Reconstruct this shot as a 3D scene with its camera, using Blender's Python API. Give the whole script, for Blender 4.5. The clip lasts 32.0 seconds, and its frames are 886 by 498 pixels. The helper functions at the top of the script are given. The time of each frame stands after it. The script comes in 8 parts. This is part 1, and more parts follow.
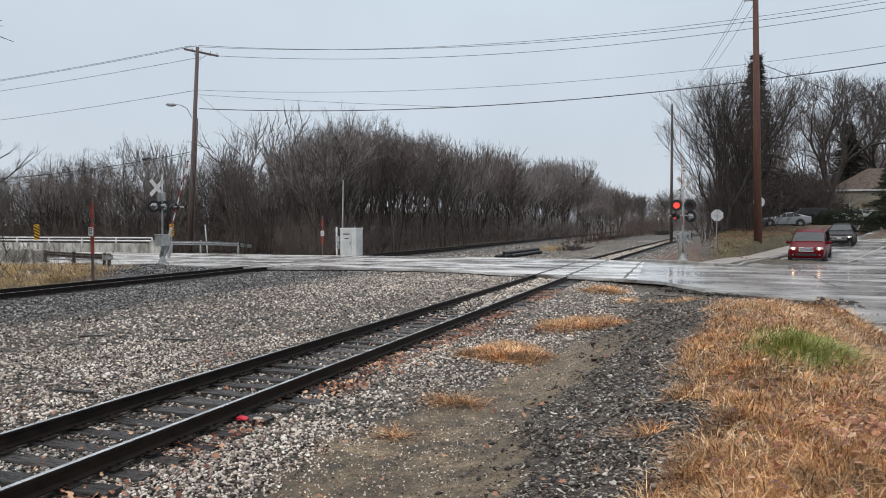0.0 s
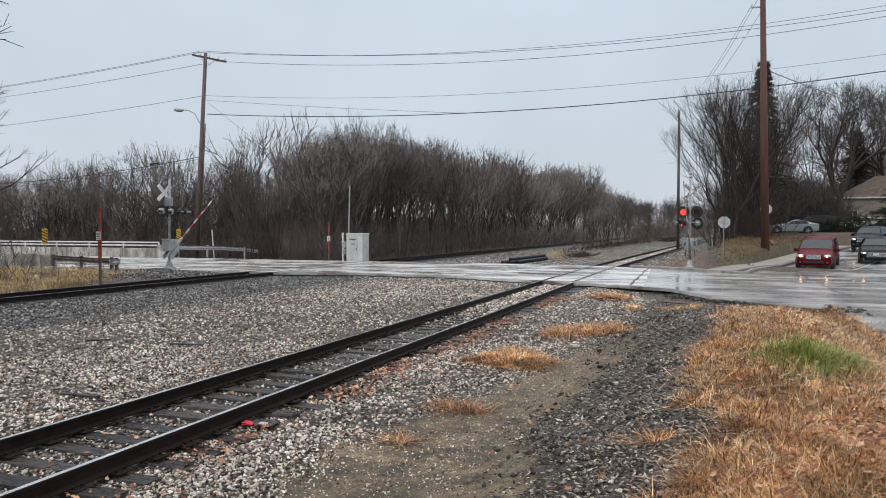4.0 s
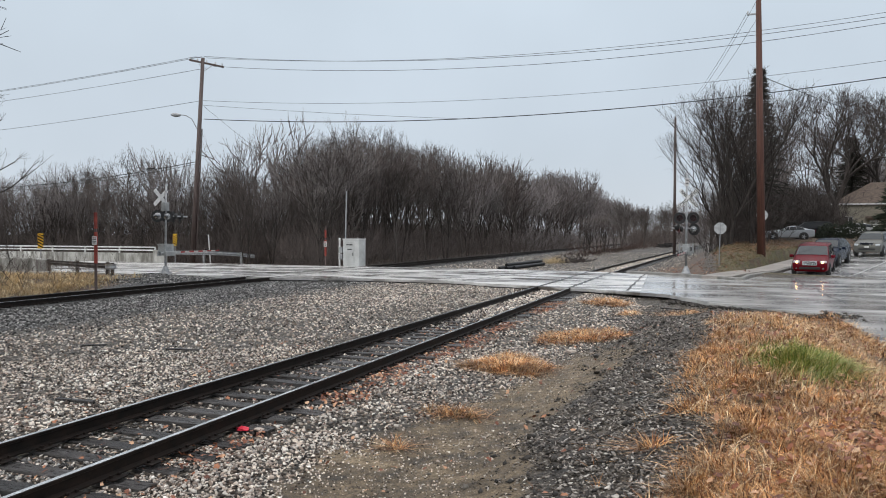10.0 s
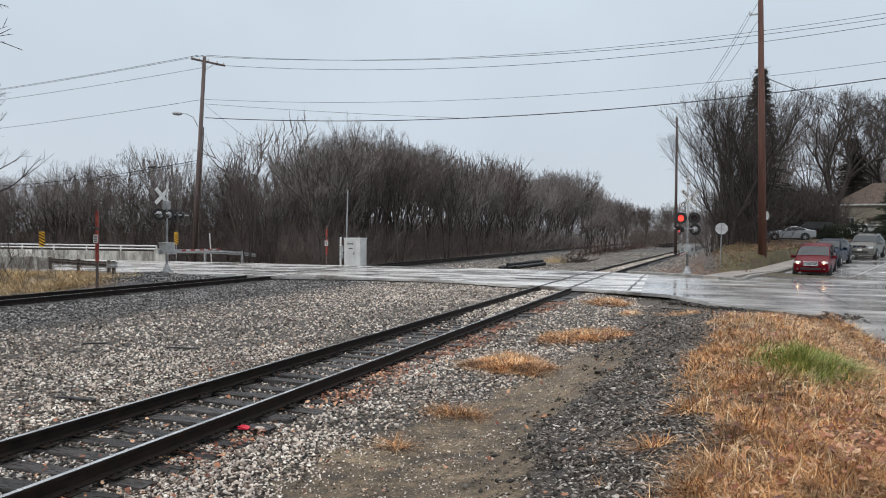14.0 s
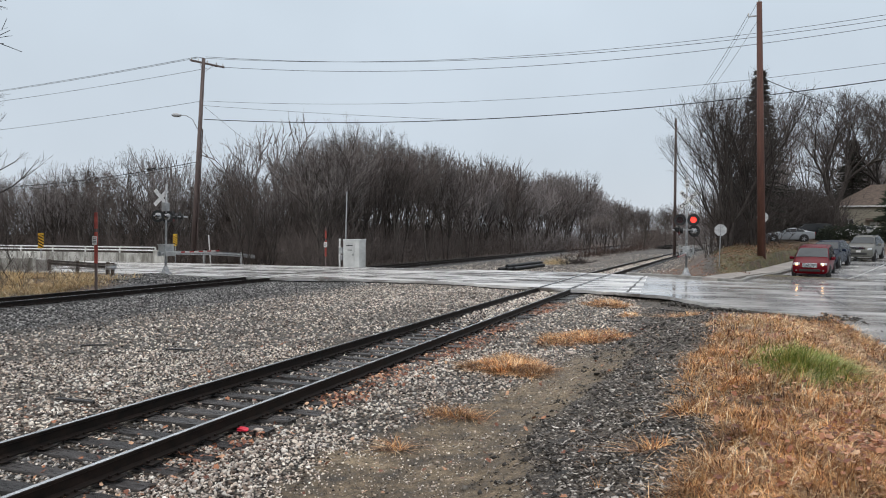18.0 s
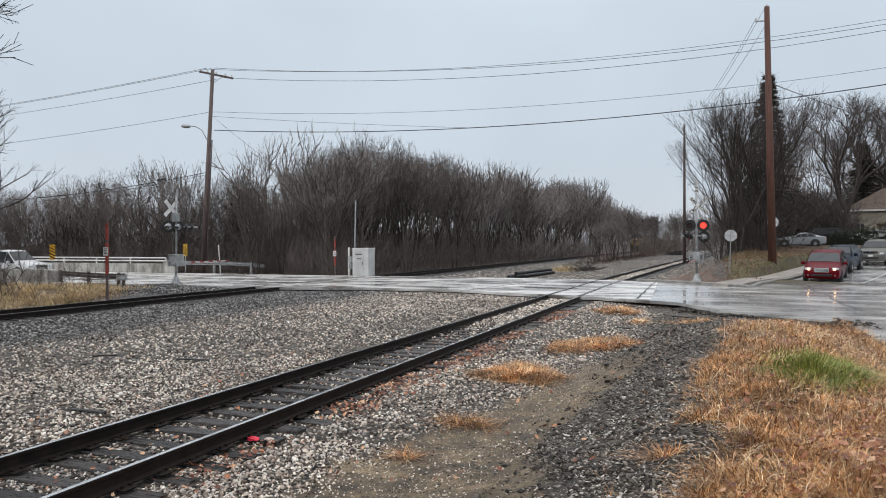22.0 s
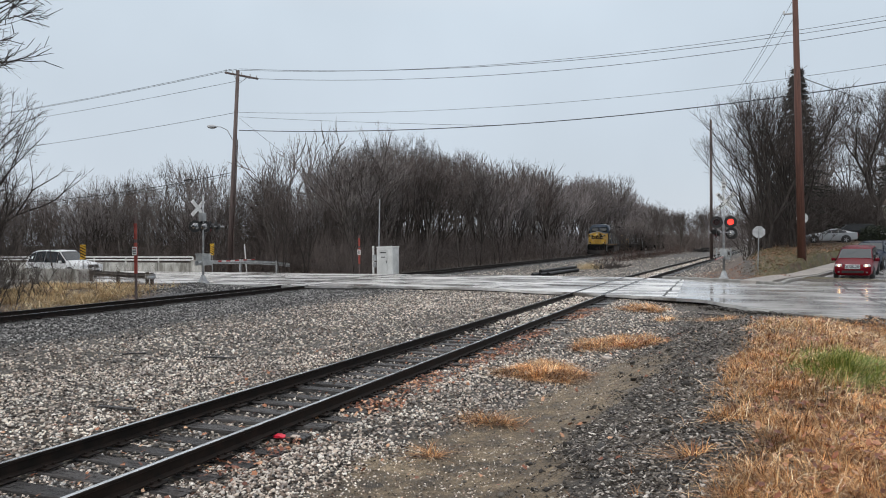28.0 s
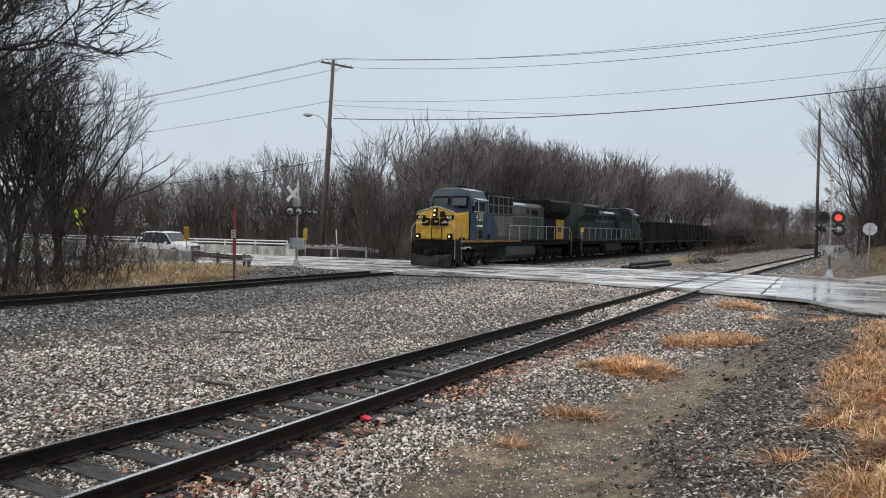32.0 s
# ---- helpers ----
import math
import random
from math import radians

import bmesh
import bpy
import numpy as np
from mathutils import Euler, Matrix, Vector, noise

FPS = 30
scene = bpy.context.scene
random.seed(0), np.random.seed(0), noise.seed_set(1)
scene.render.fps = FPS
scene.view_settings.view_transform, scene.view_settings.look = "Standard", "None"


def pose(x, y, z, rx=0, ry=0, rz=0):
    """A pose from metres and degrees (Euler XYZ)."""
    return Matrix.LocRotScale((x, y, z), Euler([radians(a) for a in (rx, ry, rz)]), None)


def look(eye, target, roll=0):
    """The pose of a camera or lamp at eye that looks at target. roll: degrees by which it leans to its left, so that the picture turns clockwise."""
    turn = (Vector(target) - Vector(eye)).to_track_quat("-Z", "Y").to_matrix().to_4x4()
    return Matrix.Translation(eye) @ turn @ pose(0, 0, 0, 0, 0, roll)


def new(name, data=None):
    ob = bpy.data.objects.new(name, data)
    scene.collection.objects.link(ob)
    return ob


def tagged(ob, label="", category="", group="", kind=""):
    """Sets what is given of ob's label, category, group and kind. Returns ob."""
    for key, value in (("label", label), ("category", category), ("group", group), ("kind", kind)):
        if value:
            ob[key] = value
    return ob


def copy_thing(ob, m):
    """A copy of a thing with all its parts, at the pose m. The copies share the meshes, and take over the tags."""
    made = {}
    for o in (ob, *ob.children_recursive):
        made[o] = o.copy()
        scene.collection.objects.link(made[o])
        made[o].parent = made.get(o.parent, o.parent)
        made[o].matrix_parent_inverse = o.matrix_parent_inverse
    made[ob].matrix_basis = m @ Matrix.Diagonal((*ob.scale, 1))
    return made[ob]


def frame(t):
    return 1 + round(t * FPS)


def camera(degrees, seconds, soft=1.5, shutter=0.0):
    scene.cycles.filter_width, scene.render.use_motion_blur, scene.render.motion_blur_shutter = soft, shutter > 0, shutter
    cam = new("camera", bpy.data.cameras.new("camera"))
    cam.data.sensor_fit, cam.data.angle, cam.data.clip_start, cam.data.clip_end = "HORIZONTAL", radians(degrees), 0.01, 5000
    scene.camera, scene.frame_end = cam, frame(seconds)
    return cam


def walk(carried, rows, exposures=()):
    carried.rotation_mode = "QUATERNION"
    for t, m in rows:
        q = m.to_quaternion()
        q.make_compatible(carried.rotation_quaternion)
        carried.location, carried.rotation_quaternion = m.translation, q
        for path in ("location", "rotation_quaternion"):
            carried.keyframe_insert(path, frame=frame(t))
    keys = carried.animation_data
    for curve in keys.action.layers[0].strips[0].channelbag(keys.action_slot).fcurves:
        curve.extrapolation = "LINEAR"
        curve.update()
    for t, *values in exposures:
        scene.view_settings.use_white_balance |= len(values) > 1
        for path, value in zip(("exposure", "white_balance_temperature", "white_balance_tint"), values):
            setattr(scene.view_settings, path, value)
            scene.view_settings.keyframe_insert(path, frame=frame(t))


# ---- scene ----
cam = camera(63.06, 32.0, soft=1.0)
EYE = (0.0, 0.0, 2.24)
# seconds, the point looked at, roll
PATH = [
    (0, (-17.178, 46.924, 0.483), -0.18),
    (0.5, (-17.274, 46.892, 0.567), -0.14),
    (1, (-17.347, 46.868, 0.656), -0.11),
    (1.5, (-17.380, 46.858, 0.746), -0.09),
    (2, (-17.441, 46.837, 0.803), -0.06),
    (2.5, (-17.493, 46.819, 0.832), -0.02),
    (3, (-17.542, 46.801, 0.852), -0.01),
    (3.5, (-17.570, 46.791, 0.875), 0.02),
    (5.5, (-17.522, 46.810, 0.898), 0.16),
    (6, (-17.511, 46.814, 0.911), 0.21),
    (6.5, (-17.486, 46.825, 0.941), 0.25),
    (7, (-17.474, 46.831, 0.985), 0.28),
    (7.5, (-17.459, 46.836, 0.990), 0.25),
    (8, (-17.440, 46.843, 0.995), 0.25),
    (8.5, (-17.424, 46.850, 1.027), 0.17),
    (9, (-17.421, 46.853, 1.093), 0.13),
    (9.5, (-17.396, 46.865, 1.198), 0.15),
    (10, (-17.366, 46.877, 1.266), 0.16),
    (10.5, (-17.327, 46.892, 1.285), 0.25),
    (11, (-17.309, 46.898, 1.253), 0.28),
    (11.5, (-17.297, 46.901, 1.209), 0.30),
    (12, (-17.320, 46.893, 1.211), 0.36),
    (12.5, (-17.336, 46.888, 1.248), 0.37),
    (13, (-17.377, 46.873, 1.250), 0.40),
    (13.5, (-17.422, 46.856, 1.252), 0.39),
    (14, (-17.432, 46.852, 1.224), 0.34),
    (14.5, (-17.423, 46.854, 1.197), 0.35),
    (16.5, (-17.335, 46.887, 1.189), 0.39),
    (17, (-17.366, 46.876, 1.206), 0.39),
    (17.5, (-17.370, 46.875, 1.252), 0.36),
    (18, (-17.377, 46.874, 1.334), 0.33),
    (18.5, (-17.418, 46.861, 1.451), 0.29),
    (19, (-17.472, 46.843, 1.567), 0.22),
    (19.5, (-17.539, 46.819, 1.643), 0.10),
    (20, (-17.635, 46.783, 1.679), -0.02),
    (20.5, (-17.723, 46.750, 1.705), -0.10),
    (21, (-17.804, 46.720, 1.751), -0.16),
    (21.5, (-17.874, 46.694, 1.826), -0.17),
    (22, (-17.962, 46.661, 1.885), -0.17),
    (22.5, (-18.043, 46.630, 1.877), -0.14),
    (23, (-18.128, 46.596, 1.783), -0.13),
    (23.5, (-18.207, 46.564, 1.663), -0.13),
    (24, (-18.293, 46.528, 1.534), -0.20),
    (24.5, (-18.389, 46.489, 1.466), -0.20),
    (25, (-18.503, 46.444, 1.466), -0.23),
    (25.5, (-18.609, 46.402, 1.513), -0.28),
    (27.5, (-19.200, 46.164, 1.728), -0.41),
    (28, (-19.500, 46.038, 1.762), -0.46),
    (28.5, (-19.886, 45.873, 1.760), -0.51),
    (29, (-20.362, 45.663, 1.694), -0.53),
    (29.5, (-20.893, 45.420, 1.567), -0.39),
    (30, (-21.483, 45.141, 1.373), -0.20),
    (30.5, (-22.134, 44.822, 1.202), 0.10),
    (31, (-22.888, 44.438, 1.062), 0.36),
    (31.5, (-23.804, 43.953, 1.002), 0.59),
    (32, (-24.909, 43.335, 0.983), 0.84),
]
walk(cam, [(t, look(EYE, target, roll)) for t, target, roll in PATH])

# ---- world and light: overcast, wet winter day ----
SUN_EL, SUN_ROT = radians(28), radians(200)
world = bpy.data.worlds.new("overcast_sky")
scene.world = world
world.use_nodes = True
wn, wl = world.node_tree.nodes, world.node_tree.links
wn.clear()
sky = wn.new("ShaderNodeTexSky")
sky.sky_type, sky.sun_disc = "NISHITA", False
sky.sun_elevation, sky.sun_rotation = SUN_EL, SUN_ROT
sky_level = wn.new("ShaderNodeVectorMath")
sky_level.operation = "SCALE"
sky_level.inputs["Scale"].default_value = 0.09
wl.new(sky.outputs[0], sky_level.inputs[0])
w_co = wn.new("ShaderNodeTexCoord")
w_sep = wn.new("ShaderNodeSeparateXYZ")
wl.new(w_co.outputs["Generated"], w_sep.inputs[0])
w_ramp = wn.new("ShaderNodeValToRGB")
wl.new(w_sep.outputs["Z"], w_ramp.inputs[0])
w_ramp.color_ramp.elements[0].position, w_ramp.color_ramp.elements[0].color = 0.0, (0.64, 0.695, 0.772, 1)
w_ramp.color_ramp.elements[1].position, w_ramp.color_ramp.elements[1].color = 0.4, (0.78, 0.82, 0.87, 1)
for at, tone in ((0.10, (0.62, 0.694, 0.778, 1)), (0.3, (0.65, 0.742, 0.832, 1)), (0.95, (1.6, 1.6, 1.64, 1))):
    w_ramp.color_ramp.elements.new(at).color = tone
w_noise = wn.new("ShaderNodeTexNoise")
w_noise.inputs["Scale"].default_value, w_noise.inputs["Detail"].default_value = 2.2, 4
wl.new(w_co.outputs["Generated"], w_noise.inputs["Vector"])
w_cloud = wn.new("ShaderNodeMapRange")
for key, value in (("From Min", 0.3), ("From Max", 0.7), ("To Min", 0.93), ("To Max", 1.07)):
    w_cloud.inputs[key].default_value = value
wl.new(w_noise.outputs[0], w_cloud.inputs["Value"])
w_scaled = wn.new("ShaderNodeVectorMath")
w_scaled.operation = "SCALE"
wl.new(w_ramp.outputs[0], w_scaled.inputs[0])
wl.new(w_cloud.outputs[0], w_scaled.inputs["Scale"])
w_mix = wn.new("ShaderNodeMix")
w_mix.data_type = "RGBA"
w_mix.inputs["Factor"].default_value = 0.93
wl.new(sky_level.outputs[0], w_mix.inputs[6])
wl.new(w_scaled.outputs[0], w_mix.inputs[7])
w_bg = wn.new("ShaderNodeBackground")
w_bg.inputs["Strength"].default_value = 1.0
wl.new(w_mix.outputs[2], w_bg.inputs["Color"])
w_out = wn.new("ShaderNodeOutputWorld")
wl.new(w_bg.outputs[0], w_out.inputs[0])
sun_data = bpy.data.lights.new("sun", "SUN")
sun_data.energy, sun_data.angle, sun_data.color = 0.6, radians(25), (1.0, 0.96, 0.9)
sun = new("sun", sun_data)
sun.matrix_world = look((0, 0, 60), (0 - 60 * math.sin(SUN_ROT), 0 - 60 * math.cos(SUN_ROT), 60 - 60 * math.tan(SUN_EL)))
scene.view_settings.exposure = 0.0

# ---- materials ----
MATS = {}


def shader(name, rough=0.6, metal=0.0, spec=0.5):
    m = bpy.data.materials.new(name)
    m.use_nodes = True
    b = m.node_tree.nodes["Principled BSDF"]
    b.inputs["Roughness"].default_value = rough
    b.inputs["Metallic"].default_value = metal
    b.inputs["Specular IOR Level"].default_value = spec
    MATS[name] = m
    return m, m.node_tree.nodes, m.node_tree.links, b


def ramp(nodes, links, source, stops):
    r = nodes.new("ShaderNodeValToRGB")
    e = r.color_ramp.elements
    while len(e) < len(stops):
        e.new(0.5)
    for k, (p, c) in zip(e, stops):
        k.position, k.color = p, (*c, 1)
    links.new(source, r.inputs[0])
    return r.outputs[0]


def noise_tex(nodes, links, co, scale, detail=4, rough=0.55):
    n = nodes.new("ShaderNodeTexNoise")
    n.inputs["Scale"].default_value, n.inputs["Detail"].default_value, n.inputs["Roughness"].default_value = scale, detail, rough
    links.new(co, n.inputs["Vector"])
    return n.outputs[0]


def mixed(nodes, links, fac, a, b, blend="MIX"):
    m = nodes.new("ShaderNodeMix")
    m.data_type, m.blend_type = "RGBA", blend
    for value, sock in ((fac, m.inputs["Factor"]), (a, m.inputs[6]), (b, m.inputs[7])):
        if isinstance(value, (int, float)):
            sock.default_value = value
        elif isinstance(value, tuple):
            sock.default_value = (*value, 1)
        else:
            links.new(value, sock)
    return m.outputs[2]


def bumped(nodes, links, bsdf, height, strength, distance):
    b = nodes.new("ShaderNodeBump")
    b.inputs["Strength"].default_value, b.inputs["Distance"].default_value = strength, distance
    links.new(height, b.inputs["Height"])
    links.new(b.outputs[0], bsdf.inputs["Normal"])
    return b


def coords(nodes, which="Object"):
    return nodes.new("ShaderNodeTexCoord").outputs[which]


def math_node(nodes, links, op, a, b=None):
    m = nodes.new("ShaderNodeMath")
    m.operation = op
    for value, sock in ((a, m.inputs[0]), (b, m.inputs[1])):
        if value is None:
            continue
        if isinstance(value, (int, float)):
            sock.default_value = value
        else:
            links.new(value, sock)
    return m.outputs[0]


def worn(name, a, b, scale=6.0, rough=0.6, metal=0.0, bump=0.15, streak=(1, 1, 1), fine=40.0, vary=0.12, spec=0.5):
    """Two colours in patches, a fine grain, each object a little lighter or darker."""
    m, n, l, p = shader(name, rough, metal, spec)
    co = coords(n)
    mp = n.new("ShaderNodeMapping")
    mp.inputs["Scale"].default_value = streak
    l.new(co, mp.inputs[0])
    big = noise_tex(n, l, mp.outputs[0], scale)
    small = noise_tex(n, l, mp.outputs[0], fine, 3)
    base = ramp(n, l, big, [(0.35, a), (0.68, b)])
    grain = ramp(n, l, small, [(0.3, (0.72, 0.72, 0.72)), (0.7, (1.15, 1.15, 1.15))])
    col = mixed(n, l, 1.0, base, grain, "MULTIPLY")
    info = n.new("ShaderNodeObjectInfo")
    r = math_node(n, l, "MULTIPLY_ADD", info.outputs["Random"], vary * 2)
    r.node.inputs[2].default_value = 1 - vary
    hue = n.new("ShaderNodeHueSaturation")
    l.new(r, hue.inputs["Value"])
    l.new(col, hue.inputs["Color"])
    l.new(hue.outputs[0], p.inputs["Base Color"])
    rr = math_node(n, l, "MULTIPLY_ADD", big, 0.3)
    rr.node.inputs[2].default_value = max(0.03, rough - 0.15)
    l.new(rr, p.inputs["Roughness"])
    if bump:
        bumped(n, l, p, small, bump, 0.01)
    return m


def plain(name, col, rough=0.5, metal=0.0, spec=0.5):
    m, n, l, p = shader(name, rough, metal, spec)
    p.inputs["Base Color"].default_value = (*col, 1)
    return m


def glowing(name, col, strength):
    m, n, l, p = shader(name, 0.3)
    p.inputs["Base Color"].default_value = (*[c * 0.5 for c in col], 1)
    p.inputs["Emission Color"].default_value = (*col, 1)
    p.inputs["Emission Strength"].default_value = strength
    return m


def glass(name, tint=(0.02, 0.025, 0.03), rough=0.04):
    return plain(name, tint, rough, 0.0, 0.5)


def island_mix(name, stops, rough=0.6, patch=0.0, spec=0.25, lows=(0.72, 0.69, 0.66), highs=(1.18, 1.16, 1.12)):
    """Each loose piece takes its own colour."""
    m, n, l, p = shader(name, rough, 0.0, spec)
    geo = n.new("ShaderNodeNewGeometry")
    col = ramp(n, l, geo.outputs["Random Per Island"], stops)
    g = noise_tex(n, l, coords(n), 30.0, 3)
    grain = ramp(n, l, g, [(0.3, (0.75, 0.75, 0.75)), (0.7, (1.15, 1.15, 1.15))])
    col = mixed(n, l, 1.0, col, grain, "MULTIPLY")
    if patch:
        big = noise_tex(n, l, coords(n), patch, 3)
        tone = ramp(n, l, big, [(0.35, lows), (0.62, highs)])
        col = mixed(n, l, 1.0, col, tone, "MULTIPLY")
    l.new(col, p.inputs["Base Color"])
    return m


# bark and twigs, seen at a distance
def bark(name, a, b):
    m, n, l, p = shader(name, 0.85, 0.0, 0.2)
    co = coords(n)
    mp = n.new("ShaderNodeMapping")
    mp.inputs["Scale"].default_value = (1, 1, 0.2)
    l.new(co, mp.inputs[0])
    g = noise_tex(n, l, mp.outputs[0], 9.0, 4)
    base = ramp(n, l, g, [(0.3, a), (0.7, b)])
    info = n.new("ShaderNodeObjectInfo")
    hue = n.new("ShaderNodeHueSaturation")
    r = math_node(n, l, "MULTIPLY_ADD", info.outputs["Random"], 0.5)
    r.node.inputs[2].default_value = 0.75
    l.new(r, hue.inputs["Value"])
    l.new(base, hue.inputs["Color"])
    l.new(hue.outputs[0], p.inputs["Base Color"])
    return m


bark("bark_grey", (0.07, 0.061, 0.056), (0.17, 0.15, 0.135))
bark("bark_dark", (0.03, 0.026, 0.024), (0.085, 0.073, 0.066))
bark("twig_brown", (0.085, 0.07, 0.064), (0.18, 0.15, 0.138))
# grey twigs nearby; on far trees this pale tone stands in for haze
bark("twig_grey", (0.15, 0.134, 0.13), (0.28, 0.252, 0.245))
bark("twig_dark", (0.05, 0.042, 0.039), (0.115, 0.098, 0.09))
bark("twig_red", (0.09, 0.063, 0.055), (0.2, 0.14, 0.12))


def ground_material():
    """Gravel, wet dirt, dark ballast and turf, told apart by the ground's own zones."""
    m, n, l, p = shader("ground_cover", 0.7, 0.0, 0.35)
    co = coords(n)
    vor = n.new("ShaderNodeTexVoronoi")
    vor.inputs["Scale"].default_value = 19.0
    l.new(co, vor.inputs["Vector"])
    vor2 = n.new("ShaderNodeTexVoronoi")
    vor2.inputs["Scale"].default_value = 7.0
    l.new(co, vor2.inputs["Vector"])
    sep = n.new("ShaderNodeSeparateColor")
    l.new(vor.outputs["Color"], sep.inputs[0])
    sep2 = n.new("ShaderNodeSeparateColor")
    l.new(vor2.outputs["Color"], sep2.inputs[0])
    light = ramp(n, l, sep.outputs[0], [(0.0, (0.03, 0.027, 0.024)), (0.28, (0.19, 0.168, 0.14)), (0.6, (0.52, 0.475, 0.41)), (1.0, (0.92, 0.88, 0.82))])
    dark = ramp(n, l, sep.outputs[1], [(0.0, (0.015, 0.015, 0.015)), (0.5, (0.075, 0.074, 0.073)), (0.85, (0.2, 0.2, 0.2)), (1.0, (0.5, 0.5, 0.5))])
    big = noise_tex(n, l, co, 0.35, 5)
    # shade between stones, painted into the colour by distance from each cell's middle
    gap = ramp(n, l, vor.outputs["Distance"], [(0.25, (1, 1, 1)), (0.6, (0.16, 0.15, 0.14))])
    dirt_n = noise_tex(n, l, co, 2.2, 8, 0.65)
    dirt = ramp(n, l, dirt_n, [(0.32, (0.045, 0.034, 0.022)), (0.5, (0.16, 0.122, 0.078)), (0.68, (0.3, 0.235, 0.155))])
    crumb_n = noise_tex(n, l, co, 55.0, 5, 0.75)
    crumb = ramp(n, l, crumb_n, [(0.32, (0.35, 0.33, 0.3)), (0.5, (0.95, 0.95, 0.95)), (0.68, (1.7, 1.65, 1.55))])
    lump = ramp(n, l, noise_tex(n, l, co, 13.0, 4, 0.7), [(0.35, (0.5, 0.48, 0.46)), (0.5, (1, 1, 1)), (0.66, (1.35, 1.33, 1.3))])
    dirt = mixed(n, l, 1.0, mixed(n, l, 1.0, dirt, crumb, "MULTIPLY"), lump, "MULTIPLY")
    soil = ramp(n, l, dirt_n, [(0.3, (0.018, 0.015, 0.012)), (0.5, (0.06, 0.05, 0.04)), (0.72, (0.16, 0.132, 0.105))])
    soil = mixed(n, l, 1.0, mixed(n, l, 1.0, soil, crumb, "MULTIPLY"), lump, "MULTIPLY")
    turf_n = noise_tex(n, l, co, 5.0, 6, 0.7)
    turf = ramp(n, l, turf_n, [(0.36, (0.03, 0.018, 0.011)), (0.5, (0.12, 0.066, 0.032)), (0.66, (0.3, 0.16, 0.07))])
    lawn = ramp(n, l, noise_tex(n, l, co, 1.3, 7, 0.75), [(0.38, (0.11, 0.064, 0.042)), (0.46, (0.075, 0.066, 0.03)), (0.53, (0.13, 0.125, 0.046)), (0.61, (0.15, 0.09, 0.055))])
    lawn = mixed(n, l, 1.0, mixed(n, l, 1.0, lawn, crumb, "MULTIPLY"), lump, "MULTIPLY")
    litter = ramp(n, l, sep2.outputs[0], [(0.0, (0.04, 0.03, 0.022)), (0.5, (0.1, 0.07, 0.05)), (0.9, (0.2, 0.13, 0.08))])
    zone = n.new("ShaderNodeVertexColor")
    zone.layer_name = "zone"
    zs = n.new("ShaderNodeSeparateColor")
    l.new(zone.outputs["Color"], zs.inputs[0])
    zone2 = n.new("ShaderNodeVertexColor")
    zone2.layer_name = "cover"
    zs2 = n.new("ShaderNodeSeparateColor")
    l.new(zone2.outputs["Color"], zs2.inputs[0])
    breakup = noise_tex(n, l, co, 3.0, 6, 0.7)

    def soft(sock):
        s = math_node(n, l, "ADD", sock, math_node(n, l, "MULTIPLY_ADD", breakup, 0.9))
        s.node.inputs[1].links[0].from_node.inputs[2].default_value = -0.45
        return ramp(n, l, s, [(0.38, (0, 0, 0)), (0.62, (1, 1, 1))])

    # base tone kept low too, so the painted gaps read as shadow
    tone = ramp(n, l, big, [(0.3, (0.34, 0.32, 0.3)), (0.7, (0.58, 0.55, 0.52))])
    speck = ramp(n, l, noise_tex(n, l, co, 7.0, 8, 0.85), [(0.36, (0.4, 0.38, 0.36)), (0.5, (0.98, 0.97, 0.95)), (0.64, (1.75, 1.72, 1.66))])
    tone = mixed(n, l, 1.0, tone, speck, "MULTIPLY")
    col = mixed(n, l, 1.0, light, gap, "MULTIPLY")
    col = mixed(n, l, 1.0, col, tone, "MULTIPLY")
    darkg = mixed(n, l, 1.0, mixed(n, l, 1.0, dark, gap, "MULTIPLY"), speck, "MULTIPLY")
    col = mixed(n, l, soft(zs.outputs[2]), col, darkg)
    dirt_mask = soft(zs.outputs[0])
    col = mixed(n, l, dirt_mask, col, dirt)
    turf_mask = soft(zs.outputs[1])
    col = mixed(n, l, turf_mask, col, turf)
    col = mixed(n, l, soft(zs2.outputs[0]), col, lawn)
    col = mixed(n, l, soft(zs2.outputs[1]), col, litter)
    col = mixed(n, l, soft(zs2.outputs[2]), col, soil)
    l.new(col, p.inputs["Base Color"])
    height = math_node(n, l, "SUBTRACT", 1.0, vor.outputs["Distance"])
    keep = math_node(n, l, "SUBTRACT", 1.0, dirt_mask)
    hh = math_node(n, l, "MULTIPLY", height, keep)
    hh = math_node(n, l, "ADD", hh, math_node(n, l, "MULTIPLY", crumb_n, 0.7))
    bumped(n, l, p, hh, 0.9, 0.03)
    rr = ramp(n, l, dirt_n, [(0.3, (0.38, 0.38, 0.38)), (0.7, (0.75, 0.75, 0.75))])
    l.new(rr, p.inputs["Roughness"])
    return m


